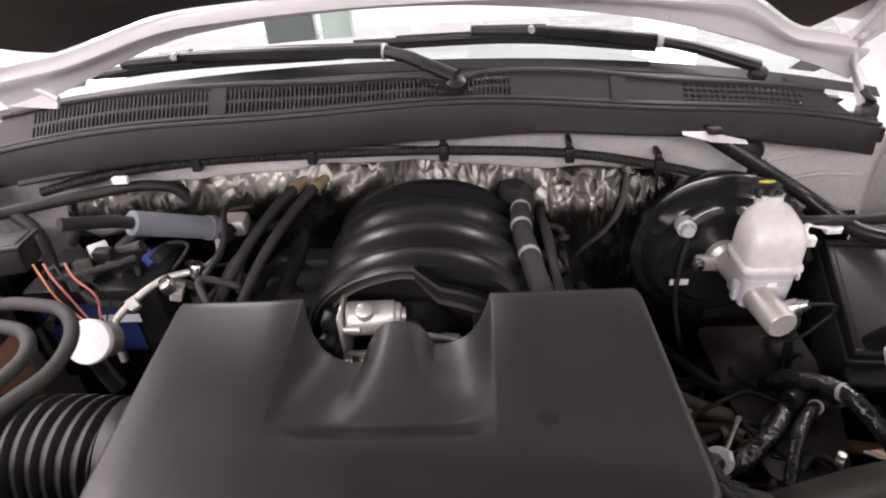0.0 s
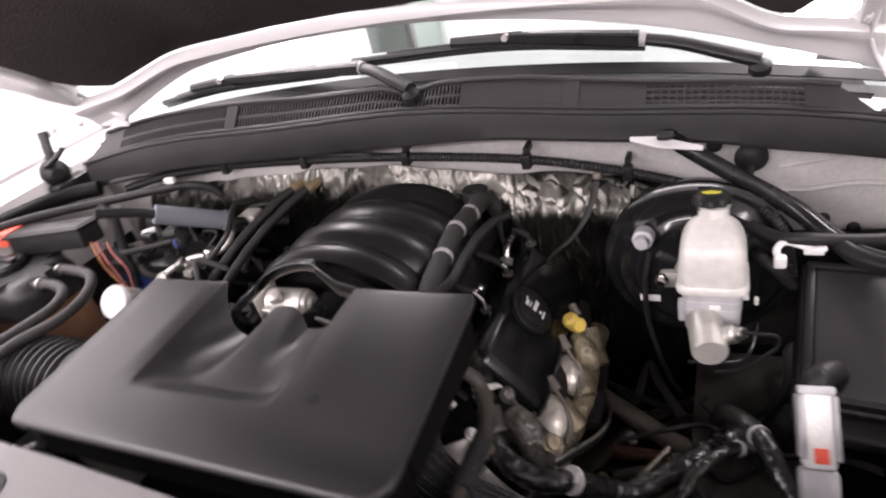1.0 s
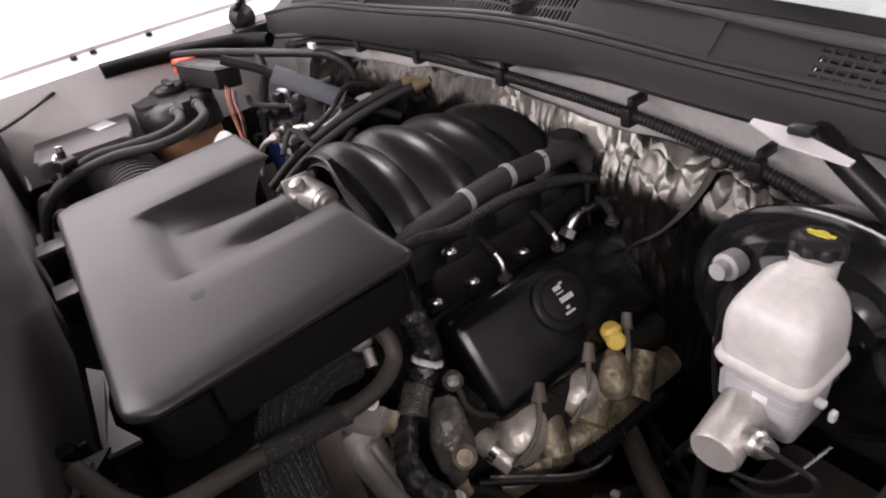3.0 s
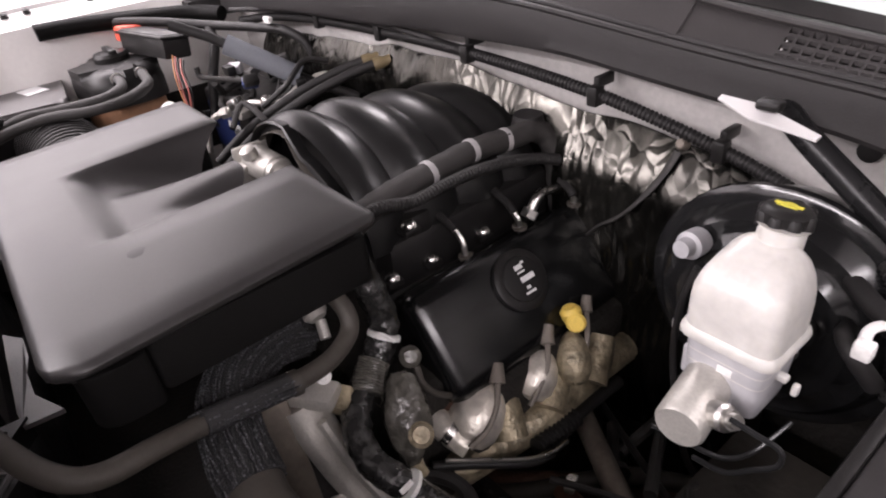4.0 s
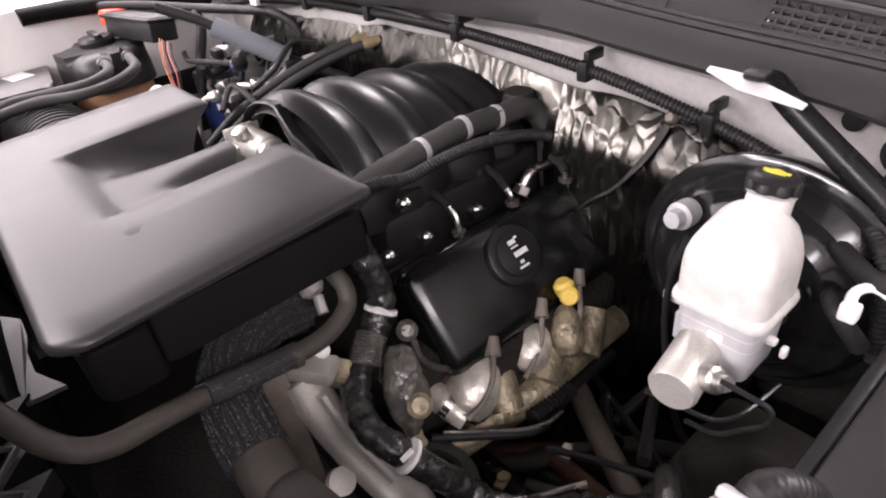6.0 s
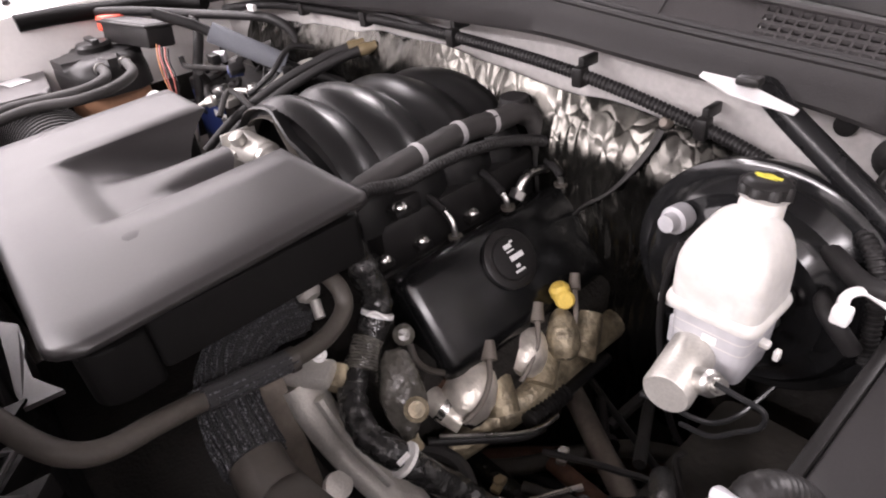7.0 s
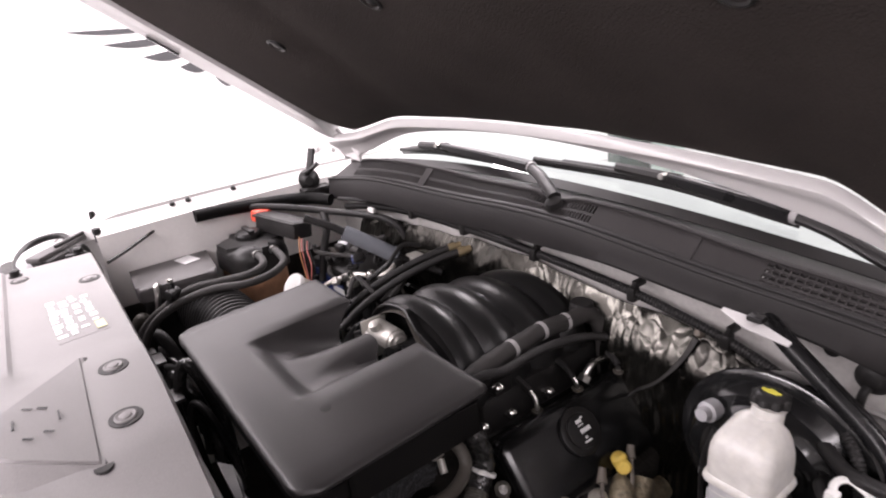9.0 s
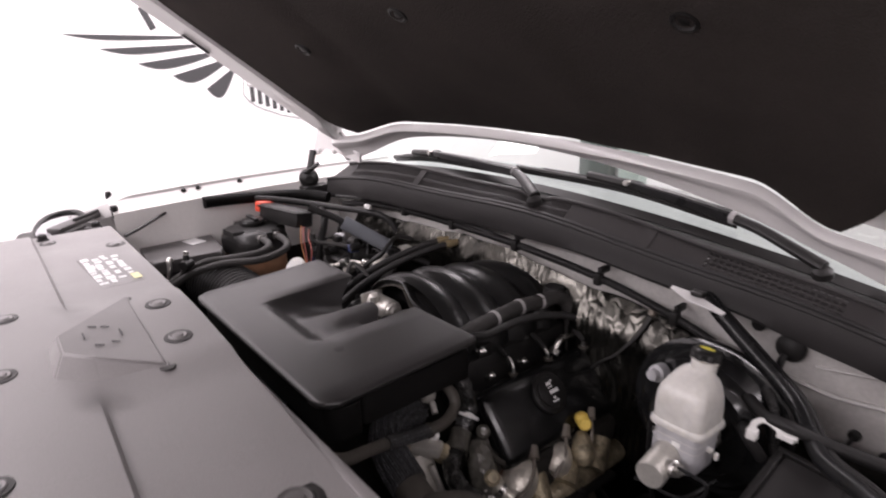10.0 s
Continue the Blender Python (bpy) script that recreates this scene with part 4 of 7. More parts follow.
# ---- engine ----
def engine_cover():
    c = thing("engine_cover", (0.01, 0.45, 0.98), "grained black plastic air duct cover with recessed notch", "engine cover")
    yf, yr = 0.303, 0.597

    def zt(y):
        return 1.0815 + (y - yf) * 0.032

    def L(y):
        return -0.277 - 0.007 * (y - yf) / (yr - yf)

    def R(y):
        return 0.294 - 0.010 * (y - yf) / (yr - yf)

    def corner(d, r):
        return 0.0 if d >= r else r - math.sqrt(max(0, r * r - (r - d) ** 2))

    ease = lambda t: 0 if t <= 0 else (1 if t >= 1 else t * t * (3 - 2 * t))
    TLx, TRx = -0.124, 0.108
    ys = [(yf + 0.020, 0.012), (yf + 0.002, 0.011), (yf, 0.008), (yf, 0.005), (yf + 0.003, 0.0015), (yf + 0.008, 0.0)] + [(y, 0.0) for y in (0.328, 0.338, 0.35, 0.37, 0.383, 0.387, 0.391, 0.396, 0.403, 0.411, 0.416, 0.420, 0.424, 0.43, 0.44, 0.455, 0.47, 0.485, 0.50, 0.51, 0.52, 0.53, 0.536, 0.542, 0.548, 0.554, 0.56, 0.567, 0.574, 0.581)] + [(yr - 0.008, 0.0), (yr - 0.003, 0.0015), (yr, 0.005), (yr, 0.008), (yr - 0.002, 0.011)]
    rows = []
    for y, drop in ys:
        z0 = zt(y)
        inset = corner(y - yf, 0.034) + corner(yr - y, 0.014) * 0.8 if yf <= y <= yr else (0.034 if y < yf else 0.011)
        l, r = L(y) + inset, R(y) - inset
        d = 0.020 * ease((y - 0.378) / 0.046) + 0.037 * ease((y - 0.40) / 0.17)
        pts = [(l + 0.020, 0.012), (l + 0.002, 0.011), (l, 0.008), (l, 0.005), (l + 0.003, 0.0015), (l + 0.008, 0)]
        pts += [(l + (TLx - l) * k / 4, 0) for k in (1, 2, 3)]
        # walls curving into the floor of the recess, and the duct that rises from it
        xd, hw = -0.005, 0.052 - 0.008 * ease((y - 0.40) / 0.15)
        bowl = ((-0.02, 0.0), (0.012, 0.03), (0.09, 0.26), (0.2, 0.52), (0.36, 0.75), (0.55, 0.91), (0.78, 0.99))
        pts += [(TLx + (xd - hw - TLx) * u, d * v) for u, v in bowl]
        peak = min(d, 0.0205)
        shallow = max(peak, d * 0.72)
        for k in range(11):
            a = -1 + 2 * k / 10
            pts.append((xd + hw * a, peak + ((d if a < 0 else shallow) - peak) * abs(a) ** 3.2))
        pts += [(TRx + (xd + hw - TRx) * u, shallow * v) for u, v in reversed(bowl)]
        pts += [(TRx + (r - TRx) * k / 4, 0) for k in (1, 2, 3)]
        pts += [(r - 0.008, 0), (r - 0.003, 0.0015), (r, 0.005), (r, 0.008), (r - 0.002, 0.011), (r - 0.020, 0.012)]
        # the mouth at the rear is cut back further the deeper it lies
        rows.append([(x, min(y, yr + 0.001 - 0.062 * (min(q, 0.056) / 0.056) ** 0.8 if TLx < x < TRx else y) - 0.0136 * x, z0 + 0.0163 * x - max(0.0 if TLx < x < TRx and q > 0.001 else drop, q)) for x, q in pts])
    bm = bmesh.new()
    V = [[bm.verts.new(p) for p in row] for row in rows]
    n = len(V[0])
    for i in range(len(V) - 1):
        for k in range(n - 1):
            inside = TLx - 0.003 < V[i][k].co.x and V[i][k + 1].co.x < TRx + 0.003
            if inside and (V[i + 1][k].co - V[i][k].co).length < 2.5e-4 + 0.03 * (ys[i + 1][0] - ys[i][0]) and (V[i + 1][k + 1].co - V[i][k + 1].co).length < 2.5e-4 + 0.03 * (ys[i + 1][0] - ys[i][0]):
                continue
            if inside and ys[i][0] >= yr - 0.004:
                continue
            bm.faces.new((V[i][k], V[i][k + 1], V[i + 1][k + 1], V[i + 1][k]))
    loose = [v for v in bm.verts if not v.link_faces]
    bmesh.ops.delete(bm, geom=loose, context="VERTS")
    part("top", bm, M_COVER, c)
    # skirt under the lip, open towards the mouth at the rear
    # shade under the lip comes from M_SKIRT's darker colour
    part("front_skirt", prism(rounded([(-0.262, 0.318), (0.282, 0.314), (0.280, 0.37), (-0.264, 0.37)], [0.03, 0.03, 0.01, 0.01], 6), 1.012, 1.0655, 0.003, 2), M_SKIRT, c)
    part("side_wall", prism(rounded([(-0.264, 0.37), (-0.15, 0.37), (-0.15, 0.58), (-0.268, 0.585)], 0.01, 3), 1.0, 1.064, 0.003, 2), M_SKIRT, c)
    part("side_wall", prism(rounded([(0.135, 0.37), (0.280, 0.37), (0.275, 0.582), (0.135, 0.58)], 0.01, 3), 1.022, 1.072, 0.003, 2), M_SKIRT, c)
    part("throat", lathe([(0, 0.043), (0.02, 0.044), (0.024, 0.0425), (0.024, 0.038), (0.0, 0.036)], (-0.005, 0.528, 1.023), (-0.005, 0.62, 1.018), 28), M_RUBBER, c)
    s = Vector((0.157, 0.406, 1.0873))
    part("smudge", lathe([(0, 0.011), (0.0003, 0.008)], s, s + Vector((0, 0, 1)), 9), M_SMUDGE, c, "dark oily smudge")


engine_cover()


def throttle():
    t = thing("throttle_body", (-0.02, 0.59, 0.98), "cast aluminium throttle body with a motor housing", "throttle body")
    part("motor", lathe([(0, 0.020), (0.003, 0.0225), (0.062, 0.0225), (0.064, 0.020), (0.070, 0.019), (0.072, 0.014), (0.077, 0.012)], (-0.080, 0.618, 1.035), (0.084, 0.630, 1.026), 28), M_ALU, t)
    part("flange", join(box(-0.087, -0.0815, 0.590, 0.642, 0.975, 1.058, 0.002), box(-0.084, -0.046, 0.584, 0.598, 0.975, 1.000, 0.005), tube([(-0.084, 0.598, 1.034), (-0.060, 0.598, 1.033)], 0.005, 10, 1)), M_ALU, t)
    part("bracket", join(tube([(-0.006, 0.615, 1.022), (0.012, 0.606, 1.022), (0.034, 0.602, 1.014), (0.066, 0.598, 1.011)], 0.0075, 10), box(0.034, 0.072, 0.588, 0.612, 0.992, 1.007, 0.005)), M_ALU, t)
    for x, y, z in ((-0.080, 0.578, 0.998), (-0.056, 0.578, 0.996), (0.060, 0.584, 1.012)):
        bolt("bolt", (x, y, z), (0, -0.6, 0.8), 0.006, 0.008, M_STEEL, t)
    part("bore", lathe([(0, 0.05), (0.05, 0.05), (0.052, 0.04)], (0.01, 0.60, 0.985), (0.01, 0.66, 0.985), 28), M_GLOSS, t)
    part("connector", box(0.085, 0.11, 0.60, 0.63, 1.0, 1.03, 0.003), M_BLACK, t)
    part("motor_plug", join(box(-0.112, -0.088, 0.598, 0.632, 0.99, 1.046, 0.006), lathe([(0, 0.012), (0.016, 0.013), (0.02, 0.009)], (-0.10, 0.60, 1.02), (-0.115, 0.565, 1.015), 12)), M_BLACK, t)
    part("motor_boss", lathe([(0, 0.011), (0.012, 0.011), (0.014, 0.008)], (-0.052, 0.604, 1.052), (-0.05, 0.59, 1.10), 14), M_ALU, t)
    part("label", box(0.094, 0.104, 0.5985, 0.5995, 1.006, 1.024), M_WHITE, t, smooth=False)
    part("wires", tube([(-0.10, 0.61, 1.02), (-0.095, 0.585, 0.99), (-0.08, 0.57, 0.97), (-0.03, 0.56, 0.96)], 0.012, 8), M_BLACK, t)


throttle()


def intake_manifold():
    m = thing("intake_manifold", (0.01, 0.78, 0.95), "satin black intake manifold with arched ribs", "intake manifold")
    cx, zb = 0.012, 0.965
    secs = []
    ridges = [0.66, 0.742, 0.828, 0.914]
    n = 30
    for y in span(0.640, 0.985, 150):
        ph = (y - 0.66) / 0.0847
        rib = abs(math.cos(math.pi * ph)) ** 0.85
        fall = 1 - 0.32 * max(0, (y - 0.67) / 0.30) - (0.5 * ((y - 0.95) / 0.035) ** 2 if y > 0.95 else 0)
        h = (0.132 + 0.017 * rib) * fall * (1 - 0.07 * max(0, (0.72 - y) / 0.08))
        a = 0.146 + 0.014 * rib - 0.02 * max(0, (y - 0.9) / 0.06)
        sec = []
        for k in range(n + 1):
            th = math.pi * k / n
            s, q = math.sin(th), math.cos(th)
            sec.append((cx + a * q, y, zb + h * abs(s) ** 0.85))
        secs.append(sec)
    part("ribbed_shell", loft(secs, close=False), M_MANIFOLD, m)
    # mouth: a lip that dips on one side, over a dark plenum
    lip = []
    for k in range(n + 1):
        th = math.pi * k / n
        q, s = math.cos(th), math.sin(th)
        dip = 0.034 * (1 / (1 + math.exp(-(q - 0.1) * 30)))
        lip.append((q, s, dip))
    rings = []
    for y, k0, dd in ((0.646, 0.985, 0.0), (0.640, 1.0, 0.0), (0.632, 1.0, 0.0), (0.630, 0.985, 0.1), (0.632, 0.972, 0.08), (0.642, 0.962, 0.1), (0.640, 0.90, 0.5)):
        rings.append([(cx + 0.153 * k0 * q, y, zb + (0.138 * s ** 0.85 - dip * (0.9 + dd)) * k0) for q, s, dip in lip])
    part("mouth_lip", loft(rings, close=False), M_MANIFOLD, m)
    rings = []
    for y, k0 in ((0.642, 0.898), (0.633, 0.897), (0.631, 0.889), (0.633, 0.882), (0.652, 0.880)):
        rings.append([(cx + 0.153 * k0 * q, y, zb + (0.138 * s ** 0.85 - dip * 1.4) * k0) for q, s, dip in lip])
    part("mouth_bead", loft(rings, close=False), M_HOSE, m)
    part("plenum", loft([[(cx + 0.15 * math.cos(math.pi * k / n), 0.68, zb + 0.14 * math.sin(math.pi * k / n)) for k in range(n + 1)], [(cx + 0.02 * math.cos(math.pi * k / n), 0.683, zb + 0.02 * math.sin(math.pi * k / n)) for k in range(n + 1)]], close=False), M_BLACK, m)
    part("base", box(-0.15, 0.175, 0.66, 0.95, 0.90, 0.975, 0.012), M_BLACK, m)
    part("end_boss", lathe([(0, 0.02), (0.012, 0.024), (0.028, 0.02)], (0.155, 0.925, 1.03), (0.16, 0.925, 1.2), 16), M_RUBBER, m)


intake_manifold()


def valve_cover():
    v = thing("valve_cover", (0.28, 0.78, 0.85), "satin black valve cover with round oil filler cap", "valve cover")
    ax = Vector((math.cos(radians(51)), 0, -math.sin(radians(51))))
    nz = Vector((math.sin(radians(51)), 0, math.cos(radians(51))))
    base = Vector((0.263, 0, 0.901))

    def P(u, y, w):
        q = base + ax * u + nz * w
        return (q.x, y, q.z)

    def local(bm):
        for q in bm.verts:
            q.co = P(*q.co)
        return bm

    part("cover", local(box(-0.056, 0.094, 0.628, 0.955, -0.075, 0.012, 0.026, 7)), M_VALVE, v)
    part("flange", local(box(-0.062, 0.1, 0.62, 0.962, -0.082, -0.068, 0.004)), M_BLACK, v)
    for y in (0.66, 0.80, 0.92):
        bolt("bolt", P(0.1, y, -0.06), nz + ax * 0.4, 0.006, 0.012, M_STEEL, v)
    c0 = Vector(P(0.0, 0.782, 0.012))
    cap = part("oil_cap", lathe([(0, 0.040), (0.006, 0.040), (0.008, 0.036), (0.008, 0.030), (0.011, 0.029), (0.012, 0.026)], c0, c0 + nz, 36), M_BLACK, v, "round black oil filler cap with white marks")

    # white oil-can mark, a plain bar in place of the brand, and bars for print that cannot be read
    def mark(name, u0, u1, s0, s1):
        bm = bmesh.new()
        pts = []
        for w in (0.0120, 0.0128):
            for a, b in ((u0, s0), (u1, s0), (u1, s1), (u0, s1)):
                q = c0 + ax * a + Vector((0, b, 0)) + nz * w
                pts.append(bm.verts.new(q))
        for f in ((0, 1, 2, 3), (4, 5, 6, 7), (0, 1, 5, 4), (1, 2, 6, 5), (2, 3, 7, 6), (3, 0, 4, 7)):
            bm.faces.new([pts[k] for k in f])
        part(name, bm, M_INK, cap, smooth=False)

    mark("oil_can_mark", -0.019, -0.013, -0.007, 0.005)
    mark("oil_can_spout", -0.021, -0.018, 0.005, 0.010)
    mark("print_bar", -0.010, -0.008, -0.006, 0.006)
    mark("brand_bar", -0.003, 0.004, -0.006, 0.016)
    mark("print_bar", 0.010, 0.014, -0.003, 0.003)
    mark("print_bar", 0.017, 0.020, -0.008, 0.008)


valve_cover()


def coils():
    spots = ((0.184, 0.69, 1.0), (0.179, 0.657, 0.936), (0.184, 0.716, 0.938), (0.184, 0.807, 0.937), (0.19, 0.857, 0.889))
    for k, (x, y, z) in enumerate(spots):
        t = thing("ignition_coil", (x, y, z - 0.06), "black ignition coil with plug lead beside the valve cover", "ignition coil", "ignition coils in a row")
        part("body", box(x - 0.055, x - 0.012, y + 0.004, y + 0.042, z - 0.05, z - 0.002, 0.006), M_BLACK, t)
        part("tab", box(x - 0.03, x + 0.006, y - 0.012, y + 0.012, z - 0.016, z - 0.006, 0.003), M_BLACK, t)
        a = Vector((x - 0.004, y, z - 0.007))
        d = Vector((0.55, -0.35, 0.75)).normalized()
        part("bolt", lathe([(0, 0.0095), (0.003, 0.0095), (0.0045, 0.0065), (0.010, 0.0062), (0.0115, 0.004)], a, a + d, 14), M_STEEL, t)
    for pts in ([(0.141, 0.737, 0.99), (0.172, 0.744, 0.981), (0.197, 0.747, 0.969), (0.209, 0.748, 0.954), (0.214, 0.746, 0.935)], [(0.178, 0.833, 0.984), (0.201, 0.834, 0.974), (0.219, 0.83, 0.966), (0.226, 0.83, 0.957), (0.227, 0.831, 0.945)], [(0.214, 0.925, 0.976), (0.232, 0.922, 0.97), (0.243, 0.919, 0.962), (0.245, 0.919, 0.949)]):
        w = thing("plug_lead", pts[2], "thin spark plug lead crossing to the valve cover", "plug lead", "plug leads over the valve cover")
        part("lead", tube(pts[:3], 0.0058, 8), M_RUBBER, w)
        part("foil_wrap", tube(pts[2:], 0.0042, 8), M_STEEL, w, "bright foil wrap")
        part("lead_clip", tube([Vector(pts[-1]) + Vector((0, 0, 0.004)), pts[-1]], 0.010, 10, 1), M_HOSE, w)
    for k in range(4):
        y, z = 0.665 + 0.06 * k, 0.955
        t = thing("ignition_coil", (-0.16, y, z), "black ignition coil on the far cylinder bank", "ignition coil", "ignition coils of the far bank")
        part("body", box(-0.195, -0.145, y - 0.02, y + 0.02, z - 0.06, z + 0.03, 0.007), M_BLACK, t)
        part("plug", box(-0.215, -0.185, y - 0.012, y + 0.012, z - 0.01, z + 0.014, 0.004), M_BLACK, t)
        if k == 2:
            part("lock_tab", box(-0.219, -0.213, y - 0.007, y + 0.007, z + 0.002, z + 0.016, 0.001), M_RED, t, "small red lock tab")
        part("lead", tube([(-0.205, y, z), (-0.235, y + 0.004, z + 0.018), (-0.255, y + 0.02, z - 0.01), (-0.26, y + 0.03, z - 0.06)], 0.006, 8), M_RUBBER, t)
    w = thing("coil_rail", (0.15, 0.78, 0.88), "black plastic bracket rail holding the ignition coils", "bracket")
    part("rail", box(0.10, 0.165, 0.655, 0.95, 0.84, 0.885, 0.008), M_BLACK, w)


coils()


def right_looms():
    w = thing("wiring_loom", (0.16, 0.75, 1.0), "tape-wrapped wiring loom with pale tape bands along the manifold", "wiring loom")
    pts = [(0.195, 0.60, 1.035), (0.178, 0.657, 1.041), (0.168, 0.737, 1.043), (0.162, 0.812, 1.044), (0.166, 0.875, 1.04), (0.172, 0.925, 1.036), (0.185, 0.945, 1.0), (0.2, 0.94, 0.9)]
    part("loom", crumple(tube(pts, 0.0155, 16, 10), 0.0018, 95), M_TAPE, w)
    for a, b in (((0.1688, 0.732, 1.0431), (0.1678, 0.740, 1.0432)), ((0.162, 0.808, 1.0441), (0.162, 0.816, 1.044)), ((0.165, 0.866, 1.0408), (0.1658, 0.873, 1.0402))):
        part("tape_band", tube([a, b], 0.0166, 12, 1), M_BAND, w)
    h = thing("vacuum_hose", (0.2, 0.75, 1.0), "thin black corrugated hose beside the loom", "hose")
    part("hose", tube([(0.21, 0.605, 1.05), (0.2, 0.642, 1.047), (0.2, 0.69, 1.036), (0.2, 0.745, 1.038), (0.2, 0.811, 1.034), (0.2, 0.892, 1.015), (0.21, 0.945, 0.995)], 0.0075, 10, 8, ridge=0.0012, pitch=0.005), M_RUBBER, h)
    f = thing("fuel_line", (0.24, 0.87, 0.97), "bright steel fuel line fitting with black hose", "fuel line")
    part("fitting", tube([(0.215, 0.865, 0.952), (0.215, 0.878, 0.966), (0.215, 0.895, 0.97), (0.215, 0.931, 0.962)], 0.007, 10), M_STEEL, f)
    part("nut", lathe([(0, 0.012), (0.012, 0.012), (0.013, 0.009)], (0.215, 0.858, 0.944), (0.215, 0.87, 0.957), 6), M_STEEL, f)
    part("hose", tube([(0.215, 0.931, 0.962), (0.218, 0.95, 0.955), (0.225, 0.965, 0.93)], 0.008, 10), M_RUBBER, f)
    k = thing("loom_connector", (0.205, 1.03, 0.95), "black connector at the end of the loom", "connector")
    part("body", moved(box(-0.022, 0.022, -0.016, 0.016, -0.02, 0.02, 0.007, 3), Matrix.Translation((0.214, 1.014, 0.959)) @ Matrix.Rotation(0.5, 4, "Z")), M_BLACK, k)
    part("boot", lathe([(0, 0.014), (0.02, 0.015), (0.03, 0.009)], (0.224, 1.038, 0.964), (0.247, 1.018, 0.924), 12), M_BLACK, k)


right_looms()


def firewall_conduit():
    c = thing("cable_conduit", (0.05, 0.9, 1.1), "black corrugated cable conduit clipped along the firewall", "cable conduit")
    pts = [(-0.60, 0.85, 1.118), (-0.50, 0.88, 1.13), (-0.361, 0.908, 1.132), (-0.171, 0.918, 1.131), (0.044, 0.922, 1.126), (0.252, 0.95, 1.097), (0.41, 0.976, 1.054), (0.515, 0.965, 1.030), (0.585, 0.94, 1.018), (0.63, 0.905, 0.99), (0.65, 0.885, 0.90)]
    part("conduit", tube(pts, 0.0078, 10, 8, ridge=0.0014, pitch=0.0055), M_RUBBER, c)
    for x, y, z in ((-0.361, 0.908, 1.132), (-0.171, 0.918, 1.131), (0.044, 0.922, 1.126), (0.252, 0.95, 1.097), (0.41, 0.976, 1.056)):
        q = part("clip", join(box(x - 0.008, x + 0.008, y - 0.012, y + 0.006, z - 0.014, z + 0.012, 0.003), box(x - 0.005, x + 0.004, y - 0.002, y + 0.03, z + 0.008, z + 0.022, 0.002)), M_BLACK, c)
    d = thing("cable", (-0.4, 0.87, 1.1), "thin black cable running beside the conduit", "cable")
    part("cable", tube([(-0.62, 0.84, 1.14), (-0.5, 0.868, 1.147), (-0.36, 0.896, 1.147), (-0.17, 0.908, 1.146), (-0.08, 0.914, 1.141), (0.0, 0.925, 1.13)], 0.005, 8), M_RUBBER, d)
    e = thing("cowl_bracket", (0.47, 0.92, 1.12), "bare white metal bracket tab under the cowl", "bracket")
    part("tab", loft([[(0.424, 0.922, 1.135), (0.424, 0.929, 1.137), (0.424, 0.929, 1.135), (0.424, 0.922, 1.133)], [(0.465, 0.908, 1.128), (0.462, 0.932, 1.134), (0.462, 0.932, 1.132), (0.465, 0.908, 1.126)], [(0.525, 0.915, 1.118), (0.525, 0.925, 1.119), (0.525, 0.925, 1.117), (0.525, 0.915, 1.116)]]), M_PAINT, e)
    part("clip", box(0.462, 0.486, 0.918, 0.936, 1.132, 1.142, 0.004), M_BLACK, e)


firewall_conduit()


def brace_hoses():
    b = thing("brace_bar", (0.65, 0.77, 1.1), "thick black hose bar from the cowl to the fender", "hose")
    way = [(0.47, 0.975, 1.12), (0.495, 0.957, 1.105), (0.57, 0.943, 1.058), (0.645, 0.93, 1.010), (0.69, 0.89, 0.985), (0.725, 0.85, 0.978), (0.79, 0.80, 0.988), (0.83, 0.76, 0.99), (0.85, 0.72, 0.95)]
    part("bar", tube(way, 0.0128, 16), M_GLOSS, b)
    part("second_line", tube([(x + 0.008, y + 0.014, z - 0.010 + 0.002 * k) for k, (x, y, z) in enumerate(way[:8])], 0.008, 12), M_RUBBER, b)
    g = thing("grommet_cable", (0.6, 1.0, 1.0), "black cable dropping from the firewall grommet", "cable")
    part("cable", tube([(0.590, yc(0.59) + 0.022, 1.032), (0.588, yc(0.59) + 0.012, 1.02), (0.586, yc(0.59) + 0.012, 0.985), (0.592, yc(0.59) + 0.002, 0.93), (0.60, yc(0.6) - 0.01, 0.86)], 0.0065, 10), M_RUBBER, g)
    part("cable", tube([(0.702, yc(0.7) + 0.034, 0.91), (0.700, yc(0.7) + 0.024, 0.90), (0.699, yc(0.7) + 0.024, 0.86)], 0.0035, 8), M_RUBBER, g)


brace_hoses()


